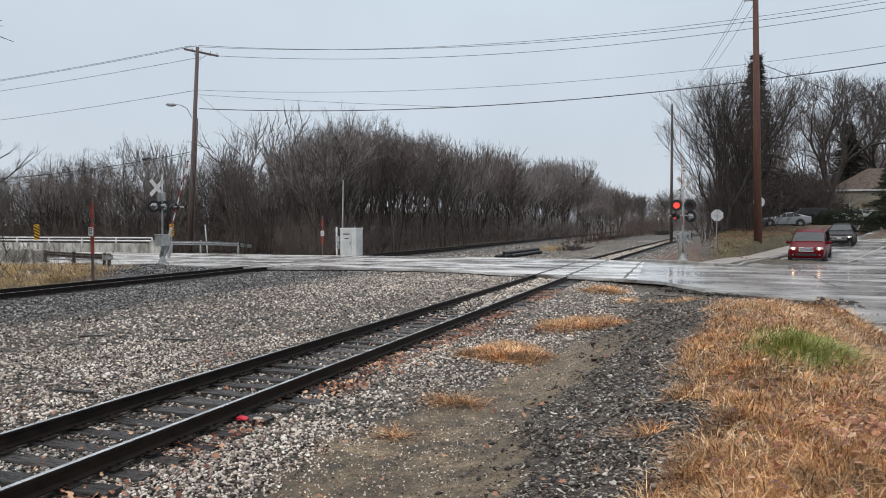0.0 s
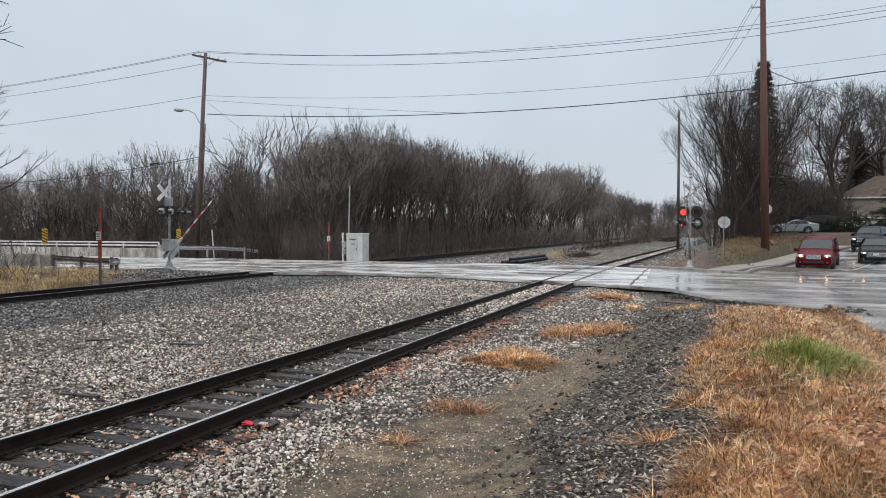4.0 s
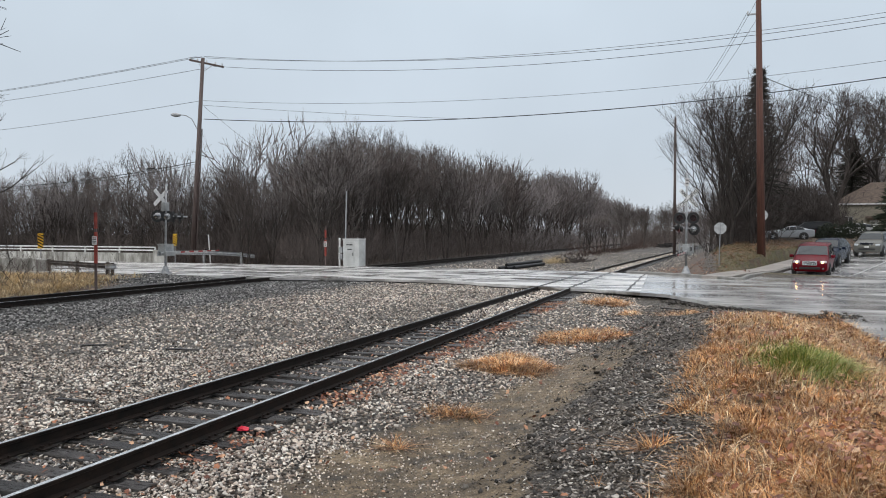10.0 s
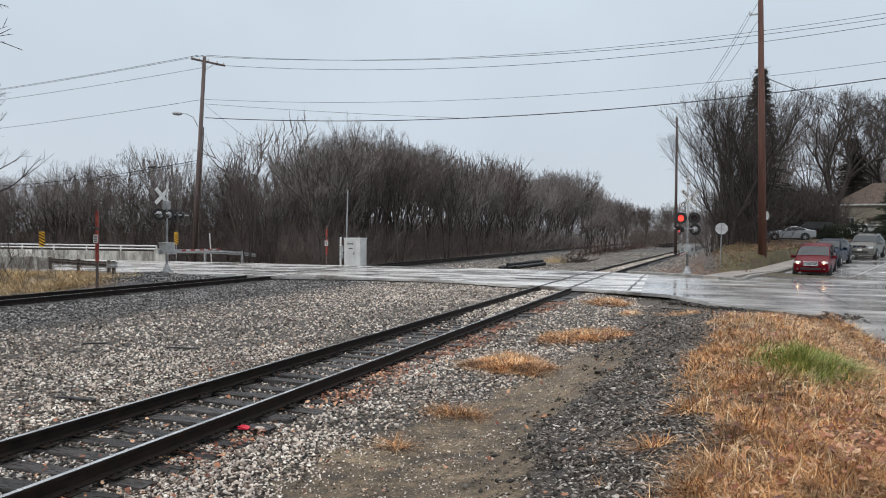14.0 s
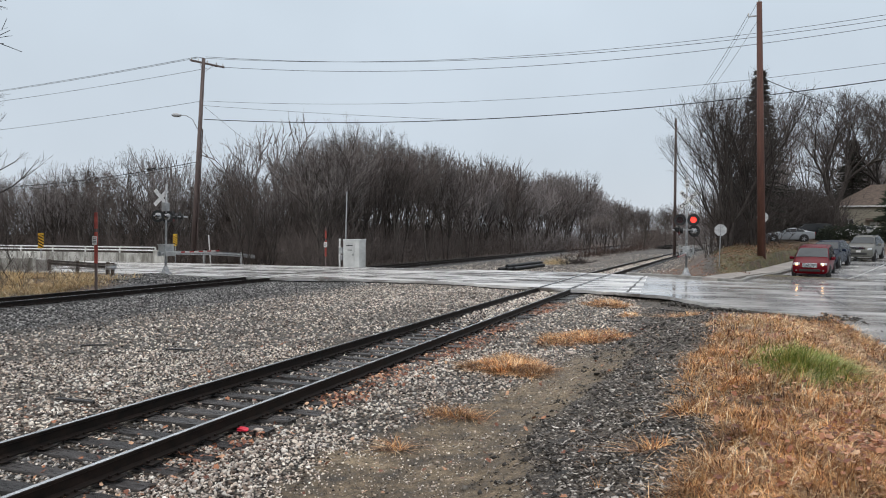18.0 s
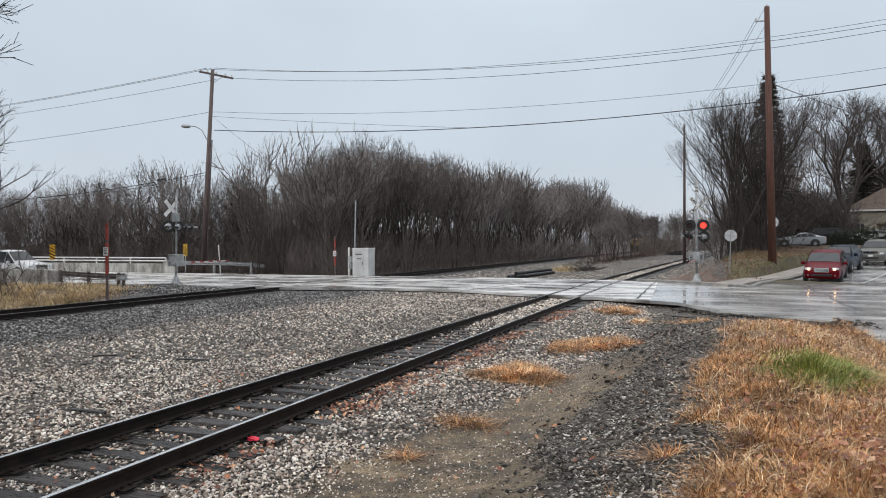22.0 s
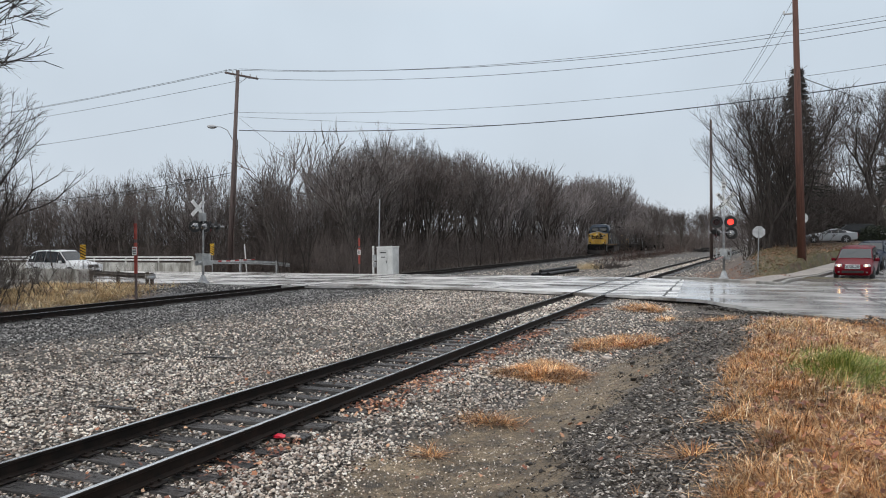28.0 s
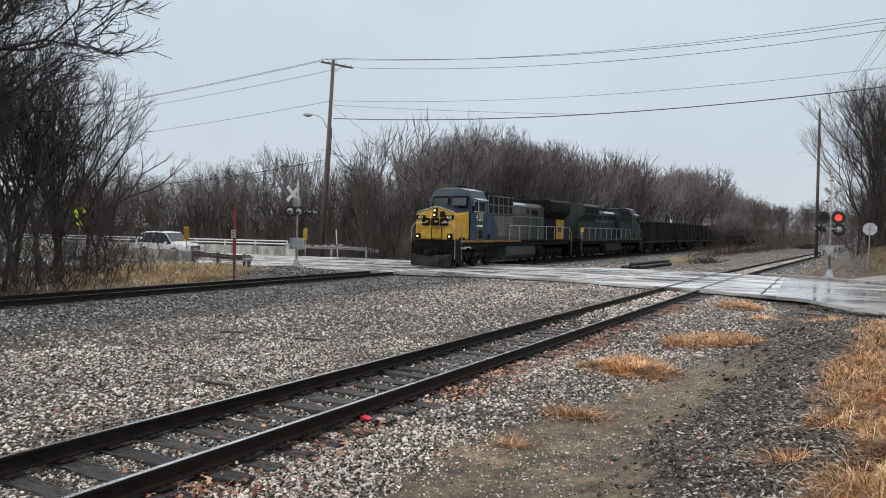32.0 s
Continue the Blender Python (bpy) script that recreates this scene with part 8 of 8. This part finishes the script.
def blades(name, label, x, y, length, width, mat, lean=0.5, lift=0.0, category="grass", angle=None):
    n = len(x)
    a = 2.6 * ripple(x * 2.2 + 3, y * 2.2) + gen.normal(0, 0.9, n) - 1.2 if angle is None else angle
    d = np.stack([np.cos(a), np.sin(a)], 1)
    w = np.stack([-np.sin(a), np.cos(a)], 1) * width[:, None] / 2
    ln = gen.uniform(0.3, 1.6, n) * lean
    base = np.stack([x, y, ground_z(x, y) - 0.01 + lift], 1)
    V = np.zeros((n, 5, 3))
    h1, h2 = length * 0.5 * np.clip(1.1 - 0.35 * ln, 0.25, 1), length * np.clip(0.95 - 0.4 * ln, 0.12, 1)
    V[:, 0] = base
    V[:, 1] = base
    V[:, 0, :2] += w
    V[:, 1, :2] -= w
    m = base.copy()
    m[:, :2] += d * (length * ln * 0.35)[:, None]
    m[:, 2] += h1 * 0.9
    V[:, 2] = m
    V[:, 3] = m
    V[:, 2, :2] -= w * 0.7
    V[:, 3, :2] += w * 0.7
    V[:, 4] = base
    V[:, 4, :2] += d * (length * ln)[:, None]
    V[:, 4, 2] += h2
    f = np.array([(0, 1, 2), (0, 2, 3), (3, 2, 4)])
    F = (f[None] + (np.arange(n) * 5)[:, None, None]).reshape(-1, 3)
    ob = new(name, mesh_np(name, V.reshape(-1, 3), F, mat))
    return tagged(ob, label, category, kind="stuff")


def tufts(cx, cy, per, spread, l0, l1, w):
    """Blades in clumps: each clump leans its own way and has its own height."""
    m = len(cx)
    tall = gen.uniform(0.6, 1.25, m)
    way = 2.6 * ripple(cx * 1.7 + 3, cy * 1.7) + gen.normal(0, 0.8, m) - 1.2
    k = np.repeat(np.arange(m), per)
    q = gen.normal(size=(len(k), 2)) * spread
    out = np.arctan2(q[:, 1], q[:, 0])
    pull = gen.random(len(k)) < 0.45
    a = np.where(pull, out + gen.normal(0, 0.5, len(k)), way[k] + gen.normal(0, 0.6, len(k)))
    return cx[k] + q[:, 0], cy[k] + q[:, 1], gen.uniform(l0, l1, len(k)) * tall[k], np.full(len(k), w) * gen.uniform(0.6, 1.3, len(k)), a


def spread_grass():
    got = []
    for n, d0, d1, per, l0, l1, w in ((2500, 3.4, 8.0, 20, 0.06, 0.26, 0.0075), (2700, 8.0, 14.0, 17, 0.07, 0.24, 0.0105), (2400, 14.0, 24.0, 13, 0.08, 0.24, 0.015)):
        d = np.sqrt(gen.uniform(d0 * d0, d1 * d1, n * 3 // 2))
        a = np.radians(gen.uniform(-5, 14, n * 3 // 2))
        x, y = np.sin(a) * d, np.cos(a) * d
        k = grass_mask(x, y) * np.clip(0.55 + 1.3 * ripple(x * 2.3, y * 2.1) + 0.8 * ripple(x * 6.1, y * 5.3), 0.04, 1)
        m = gen.random(n * 3 // 2) < k
        got.append(tufts(x[m], y[m], per, 0.055 + 0.004 * d0, l0, l1, w))
    # stray clumps on the bare soil beside the turf
    n = 420
    y = gen.uniform(4, 24, n)
    x = np.interp(y, [4, 8, 13, 17.2, 24], [4.6, 4.3, 3.8, 3.35, 3.2]) + gen.normal(-0.12, 0.16, n)
    got.append(tufts(x, y, 9, 0.05, 0.06, 0.2, 0.01))
    n = 60
    y = gen.uniform(3.6, 21, n)
    x = np.interp(y, [3.6, 8, 15, 21], [-0.5, -0.9, -0.6, 0.8]) + gen.normal(0, 0.35, n)
    got.append(tufts(x, y, 7, 0.03, 0.05, 0.16, 0.007))
    blades("dead_grass", "matted orange-brown dead grass on the bank", *[np.concatenate([g[k] for g in got]) for k in range(4)], "grass_dead", 1.3, 0.0, "grass", np.concatenate([g[4] for g in got]))
    # long bleached straws lying over the turf
    n = 5200
    d = np.sqrt(gen.uniform(3.4 ** 2, 20 ** 2, n))
    a = np.radians(gen.uniform(-5, 14, n))
    x, y = np.sin(a) * d, np.cos(a) * d
    m = gen.random(n) < grass_mask(x, y)
    blades("straw", "long bleached straws over the dead turf", x[m], y[m], gen.uniform(0.14, 0.34, m.sum()), 0.004 + 0.0005 * y[m], "straw_pale", 1.6, 0.03)
    # flat mats of dead grass on the gravel
    X, Y, L, W, A = [], [], [], [], []
    for cx, cy, rx, ry, n in ((-3.57, 13.3, 0.66, 0.85, 4200), (-2.78, 17.9, 0.9, 1.1, 3200), (-3.4, 17.0, 0.35, 0.7, 700), (-3.53, 27.0, 0.7, 1.3, 2000), (-3.34, 9.5, 0.36, 0.14, 420), (-3.46, 7.75, 0.1, 0.1, 120), (-0.48, 6.73, 0.12, 0.14, 160), (-0.8, 22.5, 0.6, 1.0, 420), (-2.4, 23.5, 0.3, 0.6, 260)):
        t = gen.uniform(0, 6.283, n)
        rr = np.sqrt(gen.random(n)) * (1 + 0.3 * np.sin(3 * t + cx) + 0.15 * np.sin(7 * t + cy))
        X.append(cx + rr * rx * np.cos(t)), Y.append(cy + rr * ry * np.sin(t))
        L.append(gen.uniform(0.1, 0.26, n)), W.append(np.full(n, 0.006 + 0.0004 * cy)), A.append(t + gen.normal(0, 1.0, n))
    blades("grass_mats", "flat mats of dead grass lying on the gravel", *[np.concatenate(v) for v in (X, Y, L, W)], "grass_dead", 1.9, 0.02, "grass", np.concatenate(A))
    n = 6500
    q = gen.normal(size=(n, 2)) * 0.8
    blades("green_grass", "clump of fresh green grass in the dead turf", 1.2 + q[:, 0] * 0.32, 10.9 + q[:, 1] * 0.75, gen.uniform(0.12, 0.36, n), np.full(n, 0.012), "grass_green", 1.2, 0.01)
    n = 30000
    x, y = gen.uniform(-38, -26.3, n), gen.uniform(17, 30.5, n)
    m = gen.random(n) < step(0.0, 1.5, -26.6 - x + 0.5 * ripple(x, y) - 1.2 * step(26, 30, y)) * (0.5 + 0.5 * step(-27, -29, x)) * step(-0.4, 0.5, ripple(x * 0.6, y * 0.6) + 0.3) * (0.12 + 0.88 * step(20.0, 24.0, y))
    blades("tall_grass", "tall pale dry grass beside the main line", x[m], y[m], gen.uniform(0.25, 0.6, m.sum()), np.full(m.sum(), 0.024), "grass_tan", 1.3)
    n = 700
    x, y = gen.normal(-12.9, 0.5, n), gen.normal(63.5, 1.4, n)
    blades("tall_grass", "tuft of pale dry grass between the tracks", x, y, gen.uniform(0.3, 1.0, n), np.full(n, 0.018), "grass_tan", 0.7)
    n = 2200
    y = gen.uniform(84, 150, n)
    x = gen.normal(-14.5, 1.3, n)
    blades("tall_grass", "dry brown grass under the brush between the tracks", x, y, gen.uniform(0.25, 0.6, n), np.full(n, 0.035), "twig_red", 0.6)
    n = 14000
    x, y = gen.uniform(-1.0, 8.5, n), gen.uniform(44.6, 75, n)
    along, across = street_coords(x, y)
    m = (across < -1.85) & (ground_z(x, y) > 0.1) & (x > -0.4 + gen.random(n))
    blades("lawn_grass", "thin winter lawn, green and brown", x[m], y[m], gen.uniform(0.06, 0.14, m.sum()), np.full(m.sum(), 0.03), "grass_lawn", 0.8)


spread_grass()


def leaves():
    star = np.array([(0, -0.6), (0.25, -0.2), (0.7, -0.1), (0.4, 0.2), (0.5, 0.65), (0.0, 0.95), (-0.5, 0.65), (-0.4, 0.2), (-0.7, -0.1), (-0.25, -0.2)])
    x, y = [], []
    drifts = 4.5 + 22 * gen.random(34)
    for n, fn in ((2000, lambda n: (gen.normal(-5.15, 0.24, n), gen.choice(drifts, n) + gen.normal(0, 0.35, n))), (260, lambda n: (gen.normal(SIDING, 0.5, n), gen.uniform(4.5, 22, n))), (200, lambda n: (gen.uniform(-9, -7.2, n), gen.uniform(4, 14, n))), (1500, lambda n: (gen.uniform(0.0, 3.2, n), 3.6 + 19 * gen.random(n) ** 1.4)), (220, lambda n: (gen.normal(1.1, 0.22, n), gen.normal(6.6, 0.5, n))), (160, lambda n: (gen.uniform(-4.8, -1, n), gen.uniform(4.5, 17, n))), (240, lambda n: (gen.normal(-2.6, 0.6, n), gen.normal(18.0, 0.9, n))), (1100, lambda n: (gen.uniform(-3.5, 2.2, n), 44.5 + 12 * gen.random(n) ** 1.8)), (700, lambda n: (gen.uniform(0, 6, n), gen.uniform(50, 60, n))), (500, lambda n: (gen.uniform(1, 7, n), gen.uniform(58, 74, n)))):
        a, b = fn(n)
        x.append(a), y.append(b)
    x, y = np.concatenate(x), np.concatenate(y)
    n = len(x)
    far = np.where(y > 40, 1.4, 1.0)
    size = gen.uniform(0.022, 0.054, n) * far
    a = gen.uniform(0, 6.28, n)
    ca, sa = np.cos(a)[:, None], np.sin(a)[:, None]
    px, py = star[None, :, 0] * size[:, None], star[None, :, 1] * size[:, None]
    qx, qy = px * ca - py * sa, px * sa + py * ca
    tilt = gen.normal(0, 0.35, (n, 2))
    z = (qx * tilt[:, :1] + qy * tilt[:, 1:]) + np.abs(px) * gen.uniform(-0.3, 0.6, n)[:, None] + (ground_z(x, y) + 0.04 + gen.uniform(0, 0.03, n) + 0.05 * grass_mask(x, y))[:, None]
    V = np.stack([x[:, None] + qx, y[:, None] + qy, z], -1)
    c = V.mean(1, keepdims=True)
    V = np.concatenate([V, c], 1)
    k = np.arange(10)
    f = np.stack([k, (k + 1) % 10, np.full(10, 10)], 1)
    F = (f[None] + (np.arange(n) * 11)[:, None, None]).reshape(-1, 3)
    ob = new("fallen_leaves", mesh_np("fallen_leaves", V.reshape(-1, 3), F, "leaf_dead"))
    tagged(ob, "wet orange-brown fallen leaves", "leaves", kind="stuff")


leaves()


def chunks():
    n = 620
    t = gen.random(n)
    x = np.interp(t, [0, 0.3, 0.6, 1.0], [-1.5, 0.2, 1.8, 3.9]) + gen.normal(0, 0.15, n)
    y = np.interp(t, [0, 0.3, 0.6, 1.0], [28.4, 25.6, 24.0, 22.6]) + gen.normal(-0.15, 0.4, n)
    ob = stones("asphalt_rubble", "broken black asphalt along the road edge", x, y, gen.uniform(0.03, 0.085, n), "asphalt_chunk", 0.1)
    for v in ob.data.vertices:
        v.co.z = v.co.z + 0.05 if v.co.z < -0.1 else v.co.z


chunks()


def litter():
    plain("bag_red", (0.65, 0.02, 0.05), 0.35)
    plain("bag_white", (0.5, 0.42, 0.36), 0.5)
    for name, x, y, m, label, s, seed in (("plastic_scrap", -5.42, 7.5, "bag_red", "crumpled bright red plastic scrap", 0.07, 1), ("paper_scrap", -5.22, 7.55, "bag_white", "crumpled pale paper scrap", 0.06, 2), ("paper_scrap", -2.75, 15.2, "bag_white", "crumpled white paper scrap", 0.09, 3)):
        r = random.Random(seed)
        bm = B()
        bmesh.ops.create_icosphere(bm, subdivisions=2, radius=1)
        for v in bm.verts:
            v.co = Vector((v.co.x * 1.3, v.co.y * 0.8, v.co.z * 0.4)) * s * r.uniform(0.6, 1.2)
        ob = part(name, bm, m, None)
        ob.location = (x, y, float(ground_z(x, y)) + 0.06)
        tagged(ob, label, "litter")
    for x0, y0, x1, y1, z in ((-13.6, 47.8, -13.0, 56.5, -0.06), (-13.25, 48.4, -12.55, 57.2, -0.06), (-12.9, 49.2, -12.6, 56.2, -0.06), (-13.35, 48.9, -12.85, 57.6, 0.14)):
        ob = part("culvert_pipe", rod(B(), (x0, y0, z), (x1, y1, z), 0.13, None, 14), "mulch_pipe", None)
        tagged(ob, "black plastic culvert pipe lying by the track", "pipe", "stacked black pipes")
    r = random.Random(9)
    for k in range(10):
        ob = part("old_tie", box(B(), (0, 0, 0.12), (2.6, 0.24, 0.2), 0.02), "tie_wood", None)
        ob.matrix_world = pose(-8.0 + r.uniform(-1, 1), 150 + r.uniform(-3, 3), -0.1 + 0.22 * (k // 3), 0, r.uniform(-4, 4), r.uniform(-20, 20))
        tagged(ob, "discarded old timber tie in a heap", "timber tie", "heap of old ties")
    for x, y, ln, a in ((-10.3, 12.2, 0.7, 20), (-2.4, 21.5, 0.9, 5), (-0.9, 24.5, 1.3, -8), (-12.5, 12.0, 0.5, 50), (-8.6, 7.9, 0.6, 10)):
        ob = part("wood_scrap", box(B(), (0, 0, 0.02), (ln, 0.07, 0.035), 0.008), "tie_wood", None)
        ob.matrix_world = pose(x, y, float(ground_z(x, y)) + 0.02, 0, 2, a)
        tagged(ob, "dark splintered piece of wood on the gravel", "wood scrap")


litter()


# ---- what moves ----
def spin_rows(hub_base, dist_rows, radius, sign=1.0):
    """Rows for a wheel that rolls along with its car: never more than 80 degrees from row to row."""
    rows, last = [], 0.0
    for (t0, s0), (t1, s1) in zip(dist_rows, dist_rows[1:]):
        n = max(1, math.ceil(abs(s1 - s0) / radius / radians(75)))
        for k in range(n):
            f = k / n
            rows.append((t0 + (t1 - t0) * f, hub_base @ Matrix.Rotation(sign * (s0 + (s1 - s0) * f) / radius, 4, "X")))
    rows.append((dist_rows[-1][0], hub_base @ Matrix.Rotation(sign * dist_rows[-1][1] / radius, 4, "X")))
    out, seen = [], set()
    for t, m in rows:
        if frame(t) not in seen:
            seen.add(frame(t))
            out.append((t, m))
    return out


def drive(made, rows):
    """rows: seconds, offset across the street, distance along it, extra turn."""
    c, hubs = made
    walk(c, [(t, on_street(u, d, a)) for t, u, d, a in rows])
    roll = [(t, -d) for t, u, d, a in rows]
    for hub, base, r in hubs:
        walk(hub, spin_rows(base, roll, r))


def motions():
    drive(BLUE, [(0, 1.9, 42, 0), (1, 1.9, 35, 0), (2, 1.9, 28.5, 0), (2.5, 1.85, 25.2, 0), (3, 1.8, 22.2, 0), (3.5, 1.8, 19.4, 0), (5.5, 1.45, 11.8, 0), (6, 1.4, 10.4, 0), (6.5, 1.25, 9.4, 0), (7, 1.1, 8.75, 0), (7.5, 1.0, 8.5, 0), (32, 1.0, 8.5, 0)])
    drive(GREY, [(0, 2.2, 90, 0), (6, 2.2, 42, 0), (8, 2.2, 29, 0), (9, 2.1, 23.5, 0), (10, 2.0, 18.0, 0), (10.5, 1.95, 16.3, 0), (11, 1.9, 15.6, 0), (11.5, 1.9, 15.5, 0), (32, 1.9, 15.5, 0)])
    drive(BLACK, [(0, 0.8, 14.4, 8), (1, 1.0, 13.0, 10), (2, 1.75, 11.0, 12), (3, 2.9, 8.9, 12), (3.5, 3.4, 7.8, 11), (5.5, 4.8, 4.3, 10), (7, 6.2, 1.8, 8), (8, 7.6, 0.2, 8), (10, 11.0, -3.0, 8), (12, 13.0, -8.0, 0), (32, 13.0, -8.0, 0)])
    white = [(0, -190), (10, -112), (16, -70), (19, -52.5), (20, -47.6), (20.5, -45.4), (21, -43.9), (21.5, -42.9), (22, -42.2), (22.5, -41.6), (23, -40.9), (23.5, -40.5), (24, -40.35), (25, -40.3), (32, -40.3)]
    turn = Matrix.Rotation(radians(90), 4, "Z")
    walk(WHITE[0], [(t, Matrix.Translation((x - 2.85, 35.4, ROAD_Z + 0.002)) @ turn) for t, x in white])
    for hub, base, r in WHITE[1]:
        walk(hub, spin_rows(base, [(t, x + 190) for t, x in white], r))
    run = [(0, 545), (10, 395), (20, 240.5), (24.6, 169.6), (25.4, 157.8), (27.6, 122.3), (28.4, 108.1), (29.2, 93.6), (30, 78.0), (30.8, 62.0), (31.4, 49.6), (32, 36.9)]
    for ob, back, turned in TRAIN:
        walk(ob, [(t, Matrix.Translation((MAIN, y + back, 0.004)) @ Matrix.Rotation(radians(turned), 4, "Z")) for t, y in run])
    # wheels of both locomotives roll along the rail
    far = float(np.interp(24.5, [r[0] for r in run], [r[1] for r in run]))
    for k, (hub, base) in enumerate(AXLES[:12]):
        way = 1.0 if k < 6 else -1.0
        rows = [(0, base)]
        for f in range(frame(24.5), frame(32.0) + 1):
            t = (f - 1) / FPS
            d = far - float(np.interp(t, [r[0] for r in run], [r[1] for r in run]))
            rows.append((t, base @ Matrix.Rotation(way * d / 0.53, 4, "X")))
        walk(hub, rows)
    # gate arms come down
    west = [(0, 66), (0.5, 62), (1, 58), (2, 50.3), (3, 43.2), (3.5, 39.6), (5.5, 16.6), (6, 8.2), (6.5, 1.8), (7, -0.4), (7.5, 0), (32, 0)]
    walk(ARM_W[0], [(t, ARM_W[1] @ Matrix.Rotation(radians(a), 4, "X")) for t, a in west])
    east = [(0, 64), (0.5, 60), (1, 55.5), (2, 46.5), (3, 38), (3.5, 34.5), (5.5, 13.5), (6, 6.5), (6.5, 1.2), (7, -0.4), (7.5, 0), (32, 0)]
    walk(ARM_E[0], [(t, ARM_E[1] @ Matrix.Rotation(radians(a), 4, "X")) for t, a in east])
    # the lamps flash in turn: each lens disc swings its lit face out
    first = [0.45, 1.1, 1.7, 2.3, 2.9, 3.5, 4.1, 4.7]
    second = [10.3, 10.92, 11.55, 12.22, 12.87, 13.5] + [14.1 + 0.62 * k for k in range(32)]
    shows = {0: [(-1.0, first[0])] + list(zip(first[1::2], first[2::2])) + list(zip(second[1::2], second[2::2])), 1: list(zip(first[0::2], first[1::2])) + list(zip(second[0::2], second[1::2]))}
    for (lens, base), where, silver, at in LENSES:
        if silver:
            walk(lens, [(0, base), (32, base)])
            continue
        side = (0 if at < 0 else 1) if where == "e" else (0 if at < 1 else 1)
        if at == 9:
            side = 0
        state, events = 0, []
        for a, b in shows[side]:
            if a < 32:
                events += [(max(a, 0), 1)] if a > 0 else []
                events += [(b, 0)] if b < 31.85 else []
        lit0 = side == 0
        rows = [(0, 180.0 if lit0 else 0.0)]
        cur = rows[0][1]
        for t, want in events:
            goal = 180.0 if want else 0.0
            if goal == cur:
                continue
            n0 = frame(t)
            for k, f in enumerate((0.0, 0.333, 0.667, 1.0)):
                tt = (n0 - 1 + k - 1) / FPS
                if rows[-1][0] < tt - 0.001:
                    rows.append((tt, cur + (goal - cur) * f))
            cur = goal
        rows.append((32, cur)) if rows[-1][0] < 31.99 else None
        walk(lens, [(t, base @ Matrix.Rotation(radians(a), 4, "Z")) for t, a in rows])


motions()
